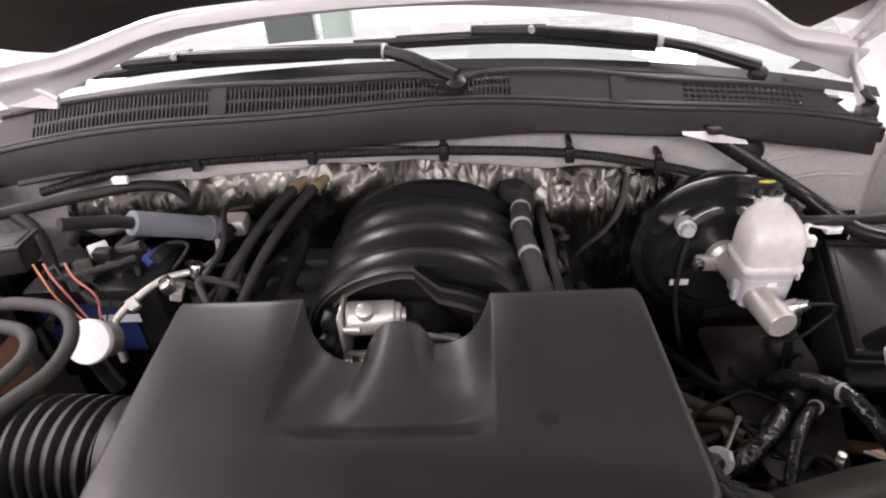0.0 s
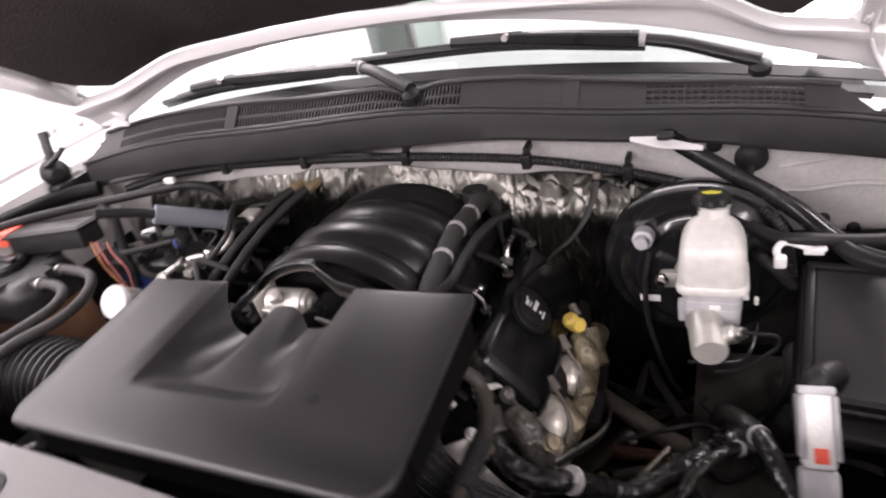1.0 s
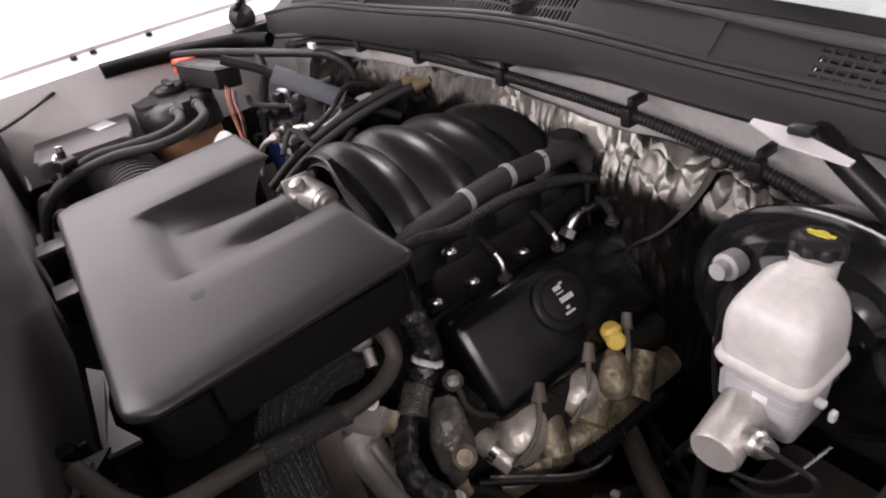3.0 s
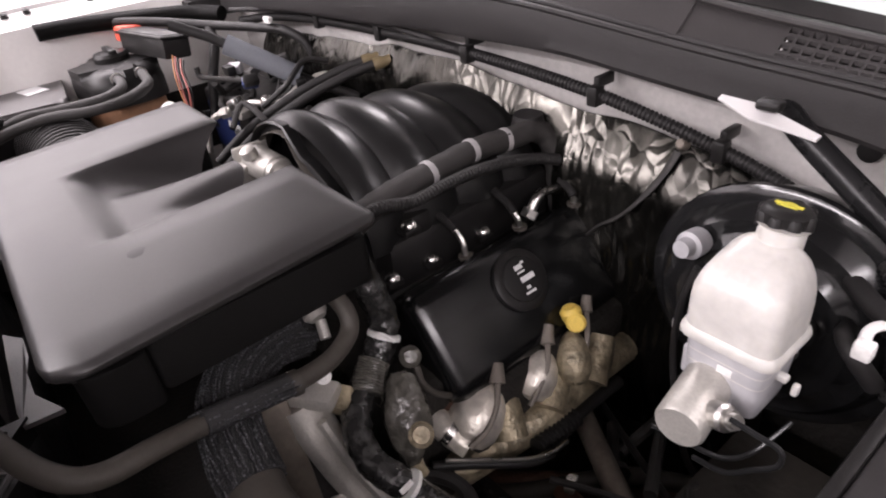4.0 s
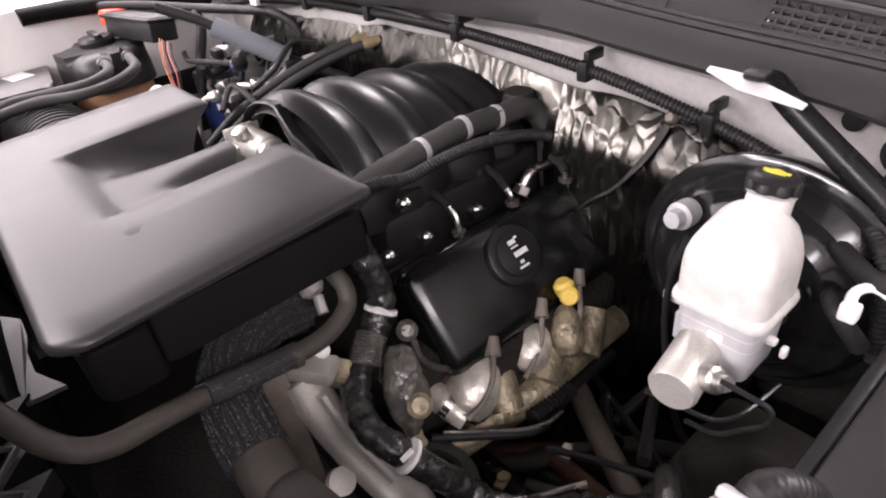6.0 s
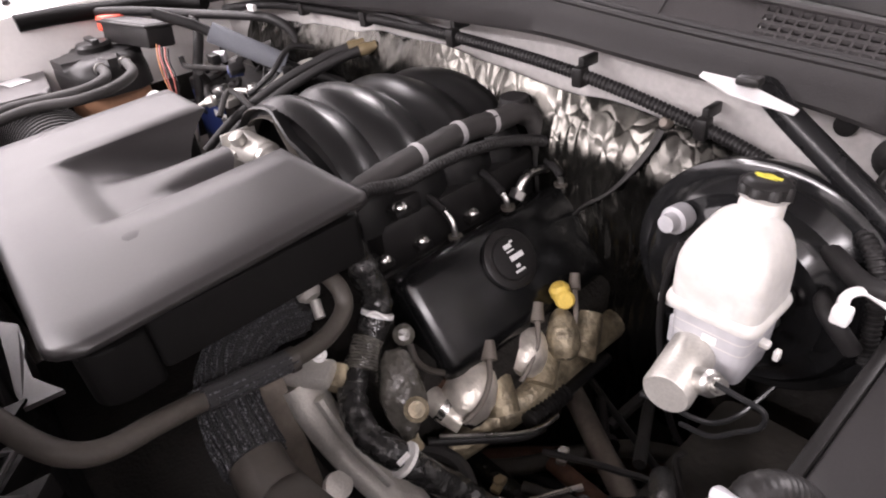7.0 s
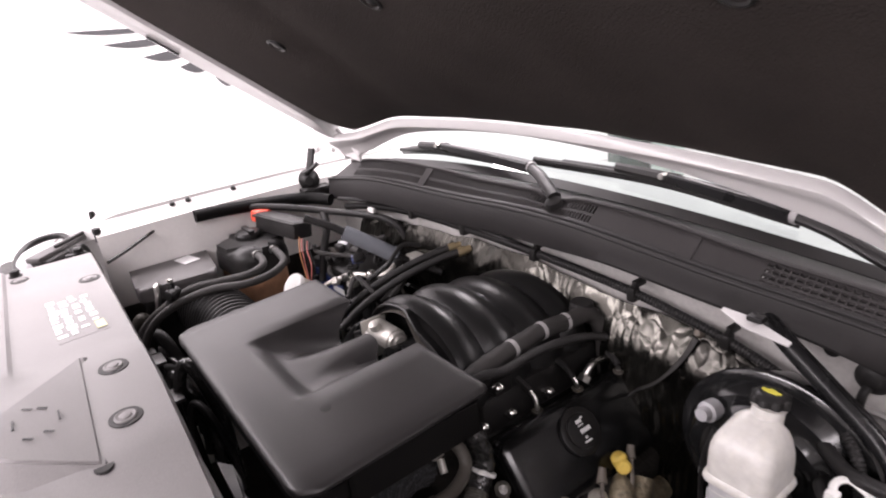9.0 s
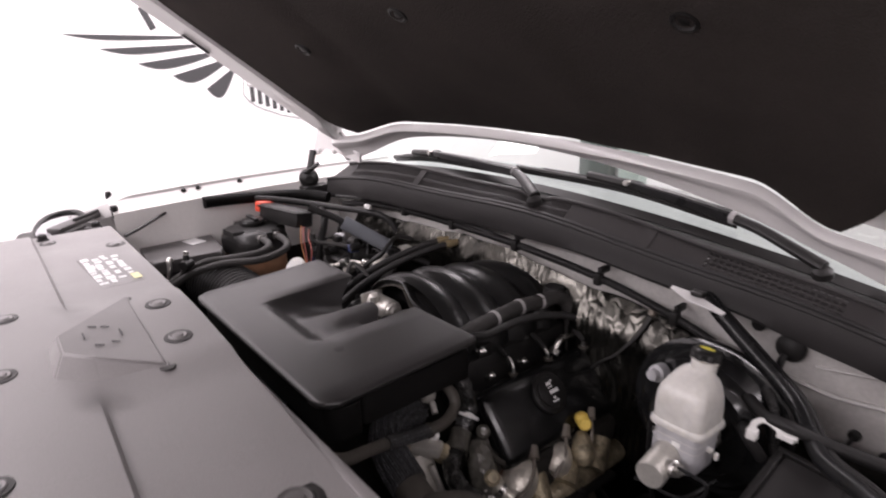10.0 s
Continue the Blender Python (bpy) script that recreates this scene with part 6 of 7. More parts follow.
def left_clutter():
    """Cables and fittings behind the battery."""
    random.seed(21)
    for k in range(22):
        x, y, z = random.uniform(-0.60, -0.24), random.uniform(0.68, 0.84), random.uniform(0.94, 1.06)
        q = thing("loose_cable", (x, y, z), "thin black cable in the tangle behind the battery", "cable", "cables behind the battery")
        p = [(x, y, z)]
        for i in range(3):
            p.append((p[-1][0] + random.uniform(-0.05, 0.06), p[-1][1] + random.uniform(-0.04, 0.05), max(0.88, p[-1][2] + random.uniform(-0.05, 0.035))))
        part("cable", tube(p, random.uniform(0.003, 0.009), 8), random.choice((M_RUBBER, M_BLACK, M_TAPE, M_BLACK, M_HOSE)), q)
    for k in range(9):
        x, y, z = random.uniform(-0.56, -0.26), random.uniform(0.70, 0.82), random.uniform(1.0, 1.07)
        q = thing("small_connector", (x, y, z), "small plastic connector in the cable tangle", "connector", "connectors behind the battery")
        part("body", moved(box(-0.014, 0.014, -0.009, 0.009, -0.009, 0.009, 0.003), Matrix.Translation((x, y, z)) @ Matrix.Rotation(k * 0.7, 4, "Z") @ Matrix.Rotation(k * 0.4, 4, "X")), (M_BLACK, M_NYLON2, M_BLACK, M_STEEL, M_BLACK, M_HOSE, M_BLUE, M_ALU, M_BLACK)[k], q)
    u = thing("cable_bundle", (-0.62, 0.80, 1.1), "thick black cable bundle from the fender to the cowl", "cable")
    part("sleeve", tube([(-0.74, 0.62, 1.15), (-0.68, 0.70, 1.14), (-0.60, 0.78, 1.125), (-0.50, 0.84, 1.118), (-0.43, 0.87, 1.112), (-0.39, 0.89, 1.08), (-0.375, 0.895, 1.0)], 0.009, 10), M_RUBBER, u)
    part("branch", tube([(-0.60, 0.78, 1.12), (-0.57, 0.77, 1.09), (-0.55, 0.74, 1.03), (-0.54, 0.72, 0.96)], 0.010, 10), M_RUBBER, u)
    part("white_clip", box(-0.475, -0.45, 0.845, 0.855, 1.128, 1.14, 0.002), M_WHITE, u)


left_clutter()


def front_gap():
    """Hoses and brackets between the radiator and the air duct."""
    random.seed(8)
    for k in range(9):
        x, y = -0.60 + 0.042 * k, random.uniform(0.27, 0.31)
        q = thing("front_hose", (x, y, 0.9), "black hose bent between the radiator and the air duct", "hose", "hoses behind the radiator")
        z = random.uniform(0.93, 1.0)
        part("hose", tube([(x, y, 0.74), (x + random.uniform(-0.02, 0.02), y - 0.01, z - 0.08), (x + random.uniform(-0.01, 0.03), y + 0.01, z), (x + random.uniform(0.02, 0.06), y + 0.03, z - 0.02), (x + random.uniform(0.03, 0.08), y + 0.05, z - 0.12), (x + 0.06, y + 0.05, 0.74)], random.choice((0.007, 0.010, 0.013)), 10), random.choice((M_RUBBER, M_HOSE, M_SHRINK, M_TAPE)), q)
        if k % 3 == 0:
            part("clamp", lathe([(0, 0.0145), (0.009, 0.0145)], (x, y - 0.002, 0.80), (x, y - 0.002, 0.9), 12), M_DULL, q)
    for x, z, w in ((-0.52, 0.96, 0.05), (-0.40, 0.985, 0.035), (-0.30, 0.95, 0.04)):
        q = thing("front_bracket", (x, 0.25, z), "black plastic bracket behind the radiator", "bracket", "brackets behind the radiator")
        part("plate", box(x, x + w, 0.247, 0.285, z - 0.05, z, 0.005), M_BLACK, q)
        part("lip", box(x - 0.006, x + w + 0.006, 0.247, 0.292, z - 0.004, z + 0.004, 0.002), M_LID, q)
    for k, pts in enumerate(([(0.66, 0.53, 0.80), (0.63, 0.56, 0.85), (0.60, 0.62, 0.87), (0.565, 0.68, 0.84), (0.55, 0.72, 0.78)], [(0.50, 0.52, 0.80), (0.53, 0.58, 0.835), (0.575, 0.63, 0.83), (0.62, 0.66, 0.79)])):
        q = thing("bay_hose", pts[0], "black taped hose curving beside the brake cylinder", "hose", "hoses beside the brake cylinder")
        part("hose", tube(pts, 0.012 - 0.003 * k, 12), M_SHRINK, q)
        part("tie", tube([pts[2], Vector(pts[2]).lerp(Vector(pts[3]), 0.08)], 0.0138 - 0.003 * k, 12, 1), M_BAND, q)


front_gap()


def lower_engine():
    e = thing("engine_block", (0.0, 0.7, 0.5), "dirty dark engine block and cylinder heads", "engine block")
    part("block", box(-0.30, 0.30, 0.55, 0.95, 0.45, 0.86, 0.02), M_IRON, e)
    part("right_head", box(0.22, 0.335, 0.64, 0.95, 0.70, 0.83, 0.015), M_IRON, e, "dirty cylinder head")
    s = thing("valve_cover", (-0.27, 0.78, 0.85), "satin black valve cover behind the air duct", "valve cover")
    part("cover", moved(box(-0.07, 0.07, -0.16, 0.16, -0.05, 0.012, 0.015, 3), Matrix.Translation((-0.25, 0.79, 0.94)) @ Matrix.Rotation(radians(-42), 4, "Y")), M_GLOSS, s)
    # exhaust side: heat shields and plug leads
    for foot, top, r, mat in (((0.327, 0.624, 0.781), (0.315, 0.691, 0.823), 0.034, M_HEAT), ((0.332, 0.727, 0.784), (0.322, 0.778, 0.824), 0.028, M_HEAT), ((0.362, 0.785, 0.786), (0.329, 0.817, 0.838), 0.023, M_GRIME)):
        a, b = Vector(foot), Vector(top)
        h = thing("plug_heat_shield", a, "tarnished steel heat shield round a spark plug", "heat shield", "plug heat shields in a row")
        n = (b - a).length
        part("shield", lathe([(0, r * 0.3), (n * 0.06, r * 0.72), (n * 0.25, r * 0.98), (n * 0.5, r), (n * 0.75, r * 0.8), (n * 0.9, r * 0.52), (n * 0.97, r * 0.3), (n, r * 0.1)], a, b, 24), mat, h)
        part("seam", tube([a.lerp(b, q) + Vector((0.6, -0.55, 0.3)) * r * (1 - (2 * q - 0.95) ** 2) ** 0.5 for q in span(0.1, 0.88, 8)], 0.0022, 6, 1), mat, h)
    for pts, r in (([(0.314, 0.698, 0.85), (0.322, 0.691, 0.843), (0.328, 0.685, 0.837), (0.344, 0.668, 0.825), (0.354, 0.643, 0.812), (0.354, 0.615, 0.804)], 0.008), ([(0.314, 0.789, 0.855), (0.32, 0.781, 0.847), (0.327, 0.774, 0.84), (0.342, 0.756, 0.824), (0.35, 0.732, 0.808), (0.353, 0.713, 0.796)], 0.0075), ([(0.321, 0.856, 0.868), (0.325, 0.85, 0.861), (0.331, 0.843, 0.854), (0.348, 0.825, 0.832), (0.358, 0.805, 0.813)], 0.0065)):
        w = thing("plug_lead", pts[1], "grey spark plug lead with rubber boot", "plug lead", "plug leads at the exhaust")
        part("boot", tube(pts[:3], r, 12, 6, taper=1.25), M_GREYLEAD, w)
        part("lead", tube(pts[2:], 0.0036, 8), M_GREYLEAD, w)
    m = thing("exhaust_manifold", (0.35, 0.75, 0.68), "dirty beige exhaust manifold with rusty flange", "exhaust manifold")
    part("log", tube([(0.311, 0.62, 0.718), (0.323, 0.658, 0.729), (0.331, 0.7, 0.733), (0.341, 0.747, 0.744), (0.339, 0.805, 0.746), (0.337, 0.86, 0.749), (0.341, 0.919, 0.755)], 0.024, 16), M_GRIME, m)
    for p in ([(0.314, 0.701, 0.794), (0.332, 0.692, 0.779), (0.349, 0.683, 0.759)], [(0.324, 0.8, 0.796), (0.336, 0.775, 0.781), (0.352, 0.746, 0.763)], [(0.336, 0.866, 0.801), (0.348, 0.845, 0.781), (0.358, 0.822, 0.762)]):
        part("runner", tube(p, 0.022, 14), M_GRIME, m)
    part("rusty_flange", moved(box(-0.016, 0.016, -0.024, 0.024, -0.02, 0.02, 0.008, 3), Matrix.Translation((0.286, 0.643, 0.809)) @ Matrix.Rotation(0.4, 4, "X")), M_RUST, m, "rusty iron flange")
    part("stub", tube([(0.293, 0.613, 0.808), (0.316, 0.616, 0.798), (0.339, 0.626, 0.786)], 0.0165, 14), M_HEAT, m)
    part("clamp", tube([(0.313, 0.616, 0.801), (0.321, 0.619, 0.796)], 0.0178, 14, 1), M_STEEL, m, "bright clamp band")
    for p in ((0.301, 0.655, 0.833), (0.304, 0.746, 0.842), (0.28, 0.749, 0.858)):
        bolt("bolt", p, (0.7, -0.5, 0.4), 0.008, 0.012, M_STEEL, m)
    d = thing("dipstick", (0.34, 0.83, 0.78), "yellow dipstick handle on a slim tube", "dipstick")
    p = Vector((0.328, 0.820, 0.855))
    part("handle", join(lathe([(-0.016, 0.006), (-0.006, 0.0105), (0.004, 0.0135), (0.012, 0.014), (0.018, 0.009)], p, p + Vector((-0.3, -0.1, 1)), 16), moved(lathe([(0, 0.011), (0.005, 0.013), (0.009, 0.010)], (0, 0, 0), (0.6, -0.6, 0.3), 14), Matrix.Translation(p + Vector((0.01, -0.006, 0.004))))), M_YELLOW, d)
    part("tube", tube([p + Vector((0, 0, -0.012)), p + Vector((0.008, -0.005, -0.06)), p + Vector((0.02, -0.02, -0.14)), p + Vector((0.03, -0.05, -0.22))], 0.005, 8), M_STEEL, d)
    # front looms and hoses
    w = thing("engine_loom", (0.27, 0.6, 0.85), "thick taped engine wiring loom with white ties", "wiring loom")
    upper = [(0.229, 0.574, 1.055), (0.235, 0.578, 1.037), (0.242, 0.582, 1.01), (0.251, 0.589, 0.975), (0.258, 0.589, 0.945), (0.266, 0.571, 0.921), (0.274, 0.554, 0.909)]
    lower = [(0.274, 0.554, 0.909), (0.289, 0.528, 0.9), (0.311, 0.508, 0.892), (0.347, 0.499, 0.879), (0.382, 0.51, 0.868), (0.404, 0.529, 0.841), (0.427, 0.553, 0.806)]
    lower += [(0.456, 0.566, 0.796), (0.519, 0.612, 0.806), (0.556, 0.66, 0.80), (0.59, 0.69, 0.78), (0.62, 0.70, 0.74)]
    part("upper_loom", crumple(tube(upper, 0.0165, 18, 12), 0.0035, 85), M_SHRINK, w)
    part("lower_loom", crumple(tube(lower, 0.0152, 18, 14), 0.0026, 110), M_SHRINK, w, "glossy black taped section")
    part("ribbed_sleeve", tube([(0.274, 0.561, 0.923), (0.28, 0.55, 0.915), (0.291, 0.536, 0.904)], 0.0178, 20, 8, ridge=0.0009, pitch=0.0035), M_FILM, w, "ribbed grey sleeve")
    for a, b in (((0.267, 0.583, 0.943), (0.268, 0.58, 0.939)), ((0.39, 0.51, 0.873), (0.392, 0.512, 0.87))):
        part("tie", tube([a, b], 0.0185, 14, 1), M_WHITE, w)
    part("tie_tail", tube([(0.274, 0.565, 0.954), (0.28, 0.572, 0.956), (0.292, 0.58, 0.948)], 0.002, 6), M_WHITE, w)
    part("tie_tail", tube([(0.4, 0.498, 0.885), (0.401, 0.511, 0.89)], 0.003, 6, 1), M_WHITE, w)
    j = thing("wrapped_plug", (0.31, 0.575, 0.8), "connector plug wrapped in crumpled grey film", "connector plug")
    a, b = Vector((0.296, 0.577, 0.909)), Vector((0.352, 0.543, 0.851))
    bm = lathe([(0, 0.010), (0.008, 0.017), (0.018, 0.021), (0.03, 0.0235), (0.042, 0.025), (0.052, 0.0255), (0.06, 0.024), (0.068, 0.021), (0.076, 0.016), (0.086, 0.010), (0.096, 0.008)], a, b, 32)
    crumple(bm, 0.005, 75)
    part("film", bm, M_FILM, j)
    part("stem", tube([(0.346, 0.547, 0.85), (0.354, 0.545, 0.837), (0.36, 0.546, 0.827)], 0.008, 8), M_GRIME, j)
    part("screw", lathe([(0, 0.0135), (0.006, 0.0135), (0.008, 0.010), (0.012, 0.009)], (0.355, 0.555, 0.878), (0.405, 0.53, 0.938), 14), M_GRIME, j, "beige screw head")
    part("knob", lathe([(0, 0.012), (0.014, 0.0125), (0.019, 0.007)], (0.281, 0.6, 0.906), (0.319, 0.583, 0.943), 14), M_FILM, j)
    part("lead", tube([(0.294, 0.599, 0.901), (0.305, 0.598, 0.882), (0.31, 0.61, 0.863), (0.309, 0.628, 0.845)], 0.004, 8), M_HOSE, j)
    v = thing("vent_hose", (0.2, 0.4, 0.9), "grey rubber vent hose looping under the air duct", "hose")
    hose = [(0.229, 0.545, 1.023), (0.253, 0.541, 1.014), (0.276, 0.542, 1.001), (0.289, 0.533, 0.987), (0.304, 0.502, 0.983), (0.314, 0.462, 0.99), (0.317, 0.418, 0.999), (0.32, 0.379, 1.007), (0.329, 0.343, 1.018), (0.334, 0.31, 1.024), (0.33, 0.289, 1.032), (0.308, 0.271, 1.04), (0.266, 0.252, 1.054)]
    part("hose", tube(hose, 0.0092, 14), M_HOSE, v)
    part("sleeve", tube([(0.315, 0.456, 0.992), (0.318, 0.418, 1), (0.321, 0.381, 1.008)], 0.0112, 16, 6), M_BRAID, v, "woven grey sleeve")
    for k in range(11):
        t = 2 * math.pi * k / 11
        o = Vector((0.004 * math.cos(t), 0.006 * math.cos(t), 0.0)) + Vector((0.35, 0.0, 0.9)) * 0.0112 * math.sin(t) + Vector((0.6, 0.2, -0.3)) * 0.0112 * math.cos(t)
        part("cord", tube([Vector(q) + o for q in [(0.315, 0.456, 0.992), (0.318, 0.418, 1), (0.321, 0.381, 1.008)]], 0.0009, 5, 6), M_WOVEN, v)
    part("collar", tube([(0.315, 0.465, 0.99), (0.315, 0.457, 0.991)], 0.0118, 14, 1), M_HOSE, v)
    b = thing("radiator_hose", (0.25, 0.45, 0.8), "thick radiator hose in a ribbed woven sleeve", "radiator hose")
    line = [Vector(q) for q in [(0.202, 0.516, 0.947), (0.215, 0.478, 0.965), (0.243, 0.435, 0.974), (0.278, 0.408, 0.972), (0.318, 0.396, 0.963), (0.358, 0.392, 0.951)]]
    part("sleeve", tube(line, 0.026, 20, 8), M_BRAID, b, "dark woven sleeve")
    path = smooth_path(line, 6)
    for k in range(44):
        t = 2 * math.pi * k / 44
        cord = []
        for i, q in enumerate(path):
            d = (path[min(i + 1, len(path) - 1)] - path[max(i - 1, 0)]).normalized()
            e1 = d.cross(Vector((0, 0, 1))).normalized()
            e2 = e1.cross(d)
            cord.append(q + (e1 * math.cos(t) + e2 * math.sin(t)) * (0.0262 + 0.0012 * math.sin(i * 0.7 + k * 2.1)))
        part("cord", tube(cord, 0.0012 + 0.0004 * (k % 3 == 1), 6, 1, ridge=0.0006, pitch=0.0035), M_WOVEN if k % 3 else M_BRAID, b)
    end = [(0.354, 0.393, 0.953), (0.377, 0.391, 0.942), (0.4, 0.395, 0.928)]
    end += [(0.48, 0.388, 0.98), (0.538, 0.387, 0.987), (0.579, 0.391, 0.986), (0.625, 0.393, 0.98), (0.70, 0.40, 0.965), (0.78, 0.40, 0.92), (0.83, 0.40, 0.86)]
    part("hose_end", tube([(x, y, z + 0.004 * k) for k, (x, y, z) in enumerate(end)], 0.024, 20), M_HOSE, b, "bare grey rubber end")
    a = thing("alternator_bracket", (0.33, 0.5, 0.75), "cast aluminium bracket on the engine front", "bracket")
    part("arm", tube([(0.26, 0.478, 0.911), (0.272, 0.48, 0.884), (0.287, 0.485, 0.851), (0.303, 0.493, 0.819), (0.335, 0.509, 0.774), (0.368, 0.523, 0.733), (0.47, 0.49, 0.62), (0.50, 0.49, 0.52)], 0.0245, 12, flat=0.6), M_ALU, a)
    part("rib", tube([(0.288, 0.483, 0.901), (0.301, 0.488, 0.87), (0.316, 0.495, 0.838), (0.347, 0.511, 0.791)], 0.006, 8), M_ALU, a)
    part("top_plate", moved(box(-0.028, 0.028, -0.016, 0.016, -0.010, 0.008, 0.005), Matrix.Translation((0.267, 0.488, 0.922)) @ Matrix.Rotation(radians(35), 4, "Z")), M_ALU, a)
    part("lug", lathe([(0, 0.014), (0.02, 0.014), (0.024, 0.010)], (0.275, 0.519, 0.91), (0.291, 0.501, 0.901), 14), M_GRIME, a)
    bolt("bolt", (0.275, 0.502, 0.941), (0.5, -0.3, 0.8), 0.006, 0.008, M_WHITE, a)
    part("plate", moved(box(-0.004, 0.004, -0.018, 0.018, -0.085, 0.085, 0.003), Matrix.Translation((0.276, 0.443, 0.87)) @ Vector((0.33, -0.06, -0.94)).to_track_quat("-Z", "X").to_matrix().to_4x4()), M_DULL, a, "dull grey plate")
    part("pulley", lathe([(0, 0.015), (0.004, 0.015), (0.005, 0.012), (0.009, 0.012), (0.010, 0.015), (0.014, 0.015), (0.015, 0.005)], (0.315, 0.463, 0.802), (0.378, 0.471, 0.871), 24), M_ALU, a)
    x = thing("sensor_housing", (0.22, 0.53, 0.88), "small dirty brown sensor housing under the duct", "sensor")
    part("drum", lathe([(0, 0.016), (0.006, 0.021), (0.02, 0.022), (0.03, 0.016)], (0.194, 0.501, 0.951), (0.232, 0.471, 0.974), 18), M_DULL, x)
    part("body", lathe([(0, 0.012), (0.03, 0.015), (0.034, 0.010)], (0.208, 0.503, 0.949), (0.215, 0.528, 0.969), 14), M_BLACK, x)
    part("fitting", join(lathe([(0, 0.012), (0.018, 0.014), (0.024, 0.009)], (0.213, 0.528, 0.99), (0.239, 0.529, 0.973), 12), lathe([(0, 0.006), (0.02, 0.006)], (0.233, 0.53, 0.973), (0.248, 0.525, 0.959), 10)), M_ALU, x)
    st = thing("steering_shaft", (0.45, 0.75, 0.7), "dark steel rod crossing below the exhaust", "rod")
    part("rod", tube([(0.322, 0.582, 0.772), (0.345, 0.622, 0.761), (0.38, 0.68, 0.745), (0.391, 0.712, 0.744)], 0.006, 10), M_BLACK, st)
    part("bright_rod", tube([(0.33, 0.595, 0.778), (0.354, 0.633, 0.767), (0.382, 0.678, 0.755), (0.395, 0.708, 0.753), (0.395, 0.734, 0.75)], 0.0028, 8), M_STEEL, st)
    part("bellows", tube([(0.37, 0.705, 0.739), (0.369, 0.743, 0.737), (0.369, 0.781, 0.737)], 0.0115, 12, 8, ridge=0.0035, pitch=0.007), M_RUBBER, st)
    part("end", tube([(0.369, 0.781, 0.737), (0.365, 0.826, 0.732), (0.361, 0.881, 0.723)], 0.009, 10), M_BLACK, st)
    oil = thing("round_cap", (0.4, 0.4, 0.7), "dirty beige round cap low at the front", "cap")
    part("cap", lathe([(0, 0.05), (0.02, 0.05), (0.03, 0.045), (0.038, 0.03), (0.041, 0.0)], (0.274, 0.412, 0.725), (0.505, 0.324, 1.014), 24), M_DULL, oil)
    random.seed(11)
    for k in range(16):
        x, y, z = random.uniform(0.40, 0.66), random.uniform(0.45, 0.80), random.uniform(0.70, 0.76)
        q = thing("loose_cable", (x, y, z), "thin dark cable low in the bay", "cable", "cables low in the bay")
        p = [(x, y, z)]
        for i in range(3):
            p.append((p[-1][0] + random.uniform(-0.06, 0.09), p[-1][1] + random.uniform(-0.09, 0.09), p[-1][2] + random.uniform(-0.03, 0.03)))
        part("cable", tube(p, random.uniform(0.004, 0.011), 8), random.choice((M_RUBBER, M_TAPE, M_HOSE, M_IRON)), q)
    for k, (x, y, z, mm) in enumerate(((0.455, 0.60, 0.74, M_ALU), (0.50, 0.66, 0.73, M_TAN), (0.43, 0.70, 0.735, M_STEEL), (0.58, 0.55, 0.74, M_NYLON2), (0.62, 0.60, 0.75, M_ALU), (0.40, 0.62, 0.73, M_TAN))):
        q = thing("pipe_clip", (x, y, z), "small metal clip on a pipe low in the bay", "clip", "clips low in the bay")
        part("clip", moved(join(box(-0.012, 0.012, -0.006, 0.006, -0.004, 0.004, 0.002), lathe([(0, 0.006), (0.01, 0.006)], (0, 0, 0), (0, 0, 1), 8)), Matrix.Translation((x, y, z)) @ Matrix.Rotation(k, 4, "Z")), mm, q)
    for k in range(26):
        x, y, z = random.uniform(0.39, 0.62), random.uniform(0.48, 0.86), random.uniform(0.60, 0.71)
        q = thing("bay_pipe", (x, y, z), "dirty dark pipe crossing low in the bay", "pipe", "pipes low in the bay")
        t = random.uniform(-0.8, 1.2)
        l = random.uniform(0.06, 0.16)
        p = [Vector((x, y, z)) + Vector((math.cos(t) * l * (i - 1.5) + random.uniform(-0.012, 0.012), math.sin(t) * l * (i - 1.5) + random.uniform(-0.012, 0.012), random.uniform(-0.012, 0.012))) for i in range(4)]
        part("pipe", tube(p, random.choice((0.005, 0.008, 0.012, 0.016)), 10), random.choice((M_SPLASH, M_RUBBER, M_DULL, M_BLACK, M_SHRINK, M_RUST)), q)
        if k % 2:
            part("collar", tube([p[1], p[1].lerp(p[2], 0.12)], 0.016, 10, 1), random.choice((M_DULL, M_GRIME, M_BLACK)), q)
    rd = thing("thin_rod", (0.45, 0.6, 0.75), "thin bare steel rod low in the bay", "rod")
    part("rod", tube([(0.41, 0.55, 0.76), (0.45, 0.60, 0.765), (0.49, 0.66, 0.775)], 0.004, 8, 1), M_STEEL, rd)
    sp = thing("splash_shield", (0.61, 0.75, 0.62), "dirty brown splash shield above the frame rail", "splash shield")
    part("plate", prism(rounded([(0.525, 0.585), (0.64, 0.585), (0.70, 0.75), (0.70, 0.93), (0.515, 0.93), (0.515, 0.74)], 0.02, 3), 0.712, 0.718), M_SPLASH, sp)
    for x, y in ((0.56, 0.64), (0.60, 0.88)):
        part("stay", tube([(x, y, 0.61), (x, y, 0.713)], 0.008, 8, 1), M_IRON, sp)
    fr = thing("frame_rail", (0.6, 0.6, 0.5), "dark steel frame rail beside the engine", "frame rail")
    part("rail", box(0.52, 0.62, 0.24, 0.95, 0.48, 0.62, 0.015), M_IRON, fr)
    part("flange", box(0.62, 0.66, 0.26, 0.95, 0.56, 0.568, 0.003), M_IRON, fr)
    for y in (0.4, 0.6, 0.8):
        bolt("bolt", (0.57, y, 0.62), (0, 0, 1), 0.011, 0.01, M_DULL, fr)
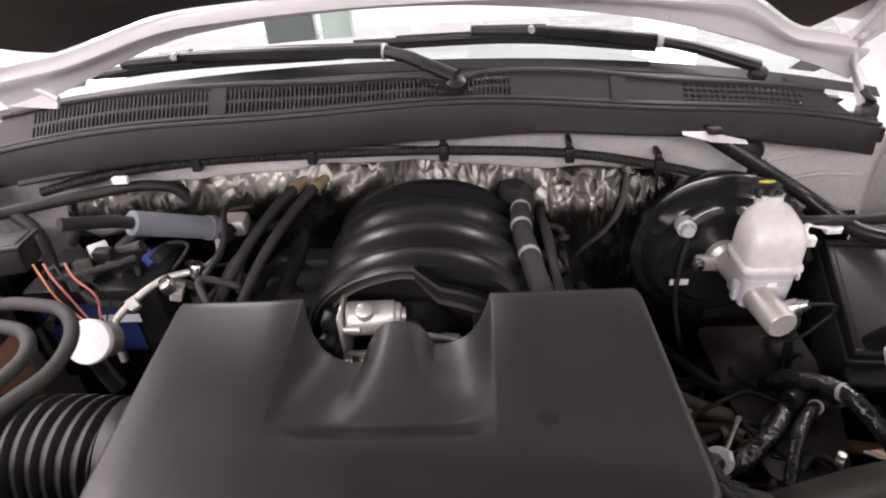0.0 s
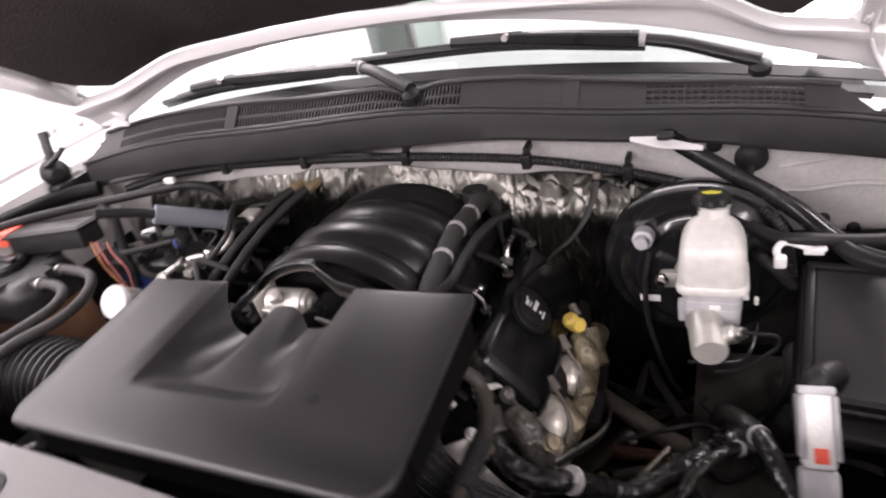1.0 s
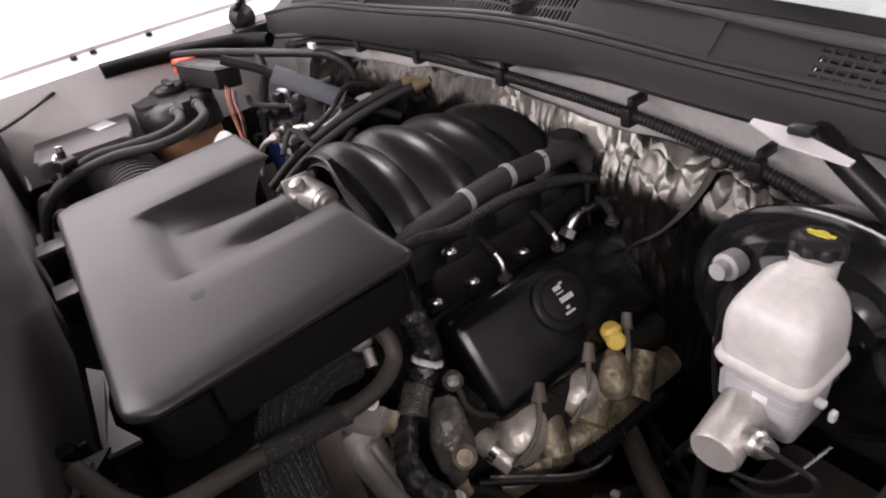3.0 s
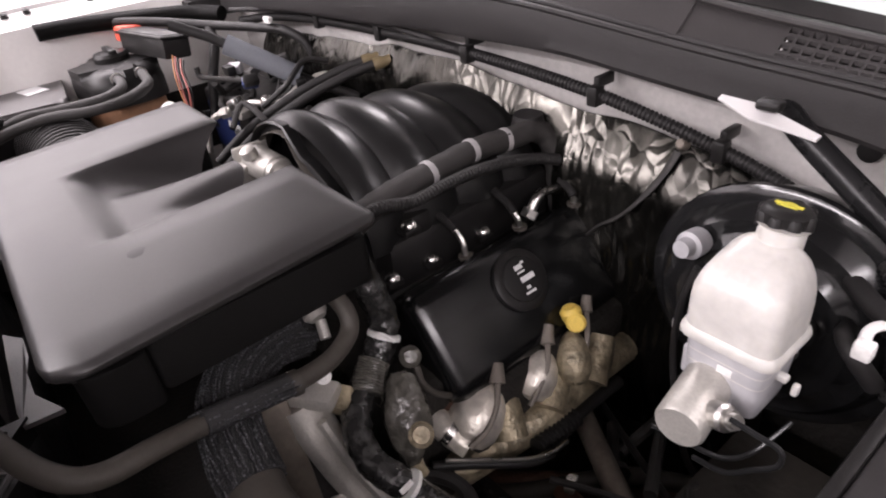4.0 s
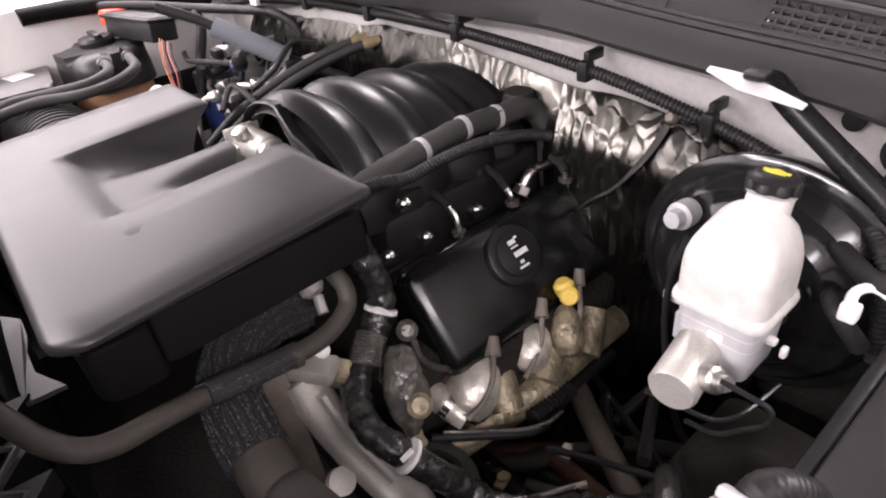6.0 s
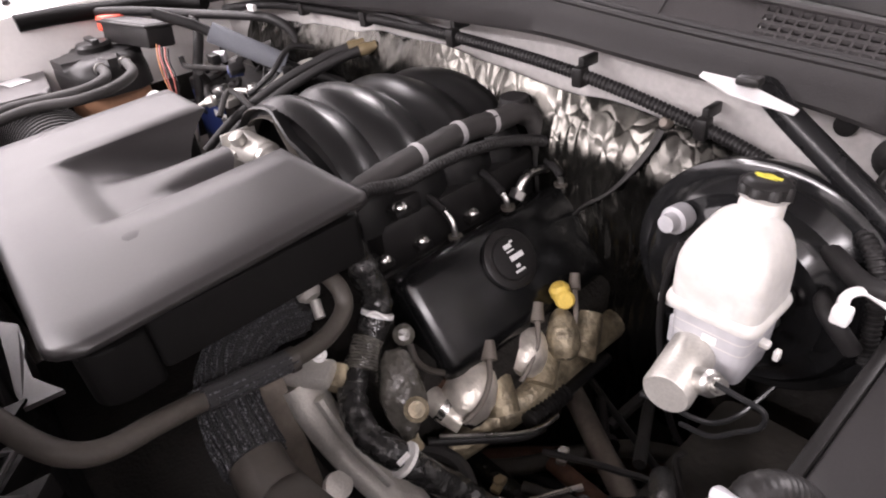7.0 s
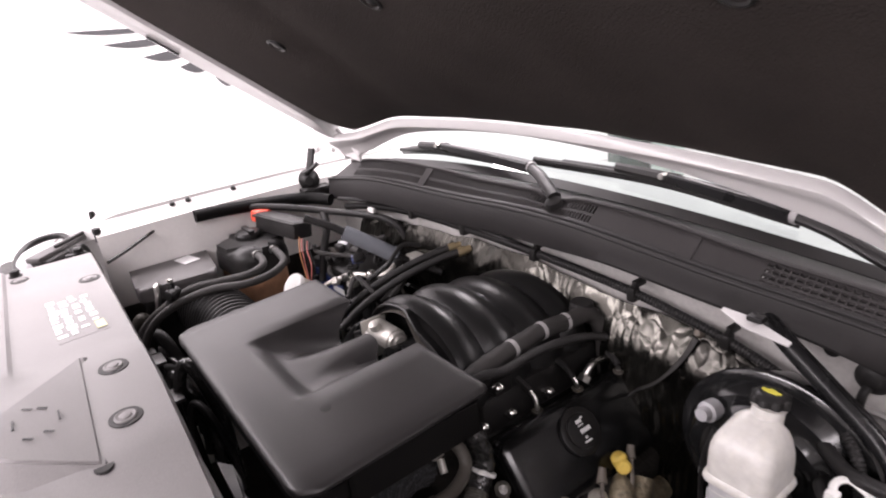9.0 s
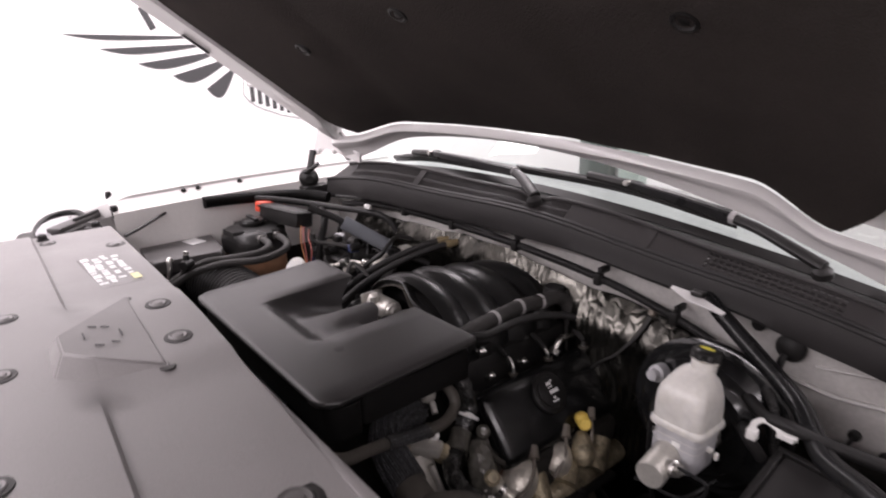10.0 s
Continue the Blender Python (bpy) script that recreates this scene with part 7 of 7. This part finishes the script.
    tr = thing("engine_bay_tray", (0.05, 0.6, 0.45), "dark dirty splash tray at the bottom of the bay", "splash tray")
    part("tray", box(-0.74, 0.85, 0.22, 1.2, 0.42, 0.45), M_IRON, tr)
    part("front_wall", box(-0.74, 0.85, 0.20, 0.22, 0.42, 1.10), M_BLACK, tr)


lower_engine()


# ---- emblem on the wall ----
def wall_emblem():
    w = thing("wall_emblem", (-3.3, 1.6, 1.0), "grey winged emblem with striped shield on white wall", "wall emblem")
    x0 = -3.299

    def P(y, z):
        return (x0, y, z)

    # five feathers, from long to short
    tips = [((0.61, 1.682), (1.43, 1.664), 0.030), ((0.784, 1.598), (1.476, 1.622), 0.042), ((0.985, 1.508), (1.525, 1.576), 0.056), ((1.182, 1.428), (1.576, 1.53), 0.076), ((1.386, 1.335), (1.60, 1.475), 0.10)]
    for k, ((ya, za), (yb, zb), wide) in enumerate(tips):
        n = 12
        up, low = [], []
        for i in range(n + 1):
            t = i / n
            y, z = ya + (yb - ya) * t, za + (zb - za) * t
            up.append((y, z))
            low.append((y + 0.5 * wide * min(1, t * 3) * (1 - t), z - wide * min(1, t * 5) ** 0.6 * math.sin(math.pi * ((1 - t) ** 1.2 * 0.7 + 0.06))))
        bm = bmesh.new()
        pts = up + low[::-1]
        a = [bm.verts.new((x0, y, z)) for y, z in pts]
        b = [bm.verts.new((x0 + 0.004, y, z)) for y, z in pts]
        m = len(pts)
        for i in range(n):
            bm.faces.new((b[i], b[i + 1], b[m - 2 - i], b[m - 1 - i]))
        for i in range(m):
            bm.faces.new((a[i], a[(i + 1) % m], b[(i + 1) % m], b[i]))
        part("feather", bm, M_GREYINK, w, smooth=False)
    # shield with an upright grille below a pale field
    for k in range(16):
        y = 1.68 + 0.052 * k
        zb = 1.25 - 0.22 * math.sin(math.pi * (k + 1) / 34)
        part("shield_bar", box(x0, x0 + 0.004, y, y + 0.03, zb, 1.33 - 0.006 * k, 0.0), M_GREYINK, w, smooth=False)
    for line in (((1.647, 1.468), (1.632, 1.281), (1.67, 1.235), (1.718, 1.198), (1.90, 1.125), (2.13, 1.069), (2.5, 1.04)), ((1.67, 1.44), (1.664, 1.345), (2.1, 1.25), (2.56, 1.22))):
        part("shield_edge", tube([(x0 + 0.002, y, z) for y, z in line], 0.007, 6, 1, flat=0.5), M_BAND, w)
    part("gold_field", join(box(x0, x0 + 0.003, 1.95, 2.25, 1.36, 1.50), box(x0, x0 + 0.003, 2.02, 2.18, 1.50, 1.58)), M_GOLD, w, "orange field of the shield", smooth=False)
    part("head", join(box(x0, x0 + 0.004, 1.06, 1.26, 1.84, 1.88, 0.0), moved(box(0, 0.004, -0.02, 0.02, -0.1, 0.04), Matrix.Translation((x0, 1.07, 1.80)) @ Matrix.Rotation(0.4, 4, "X"))), M_GREYINK, w, smooth=False)


wall_emblem()
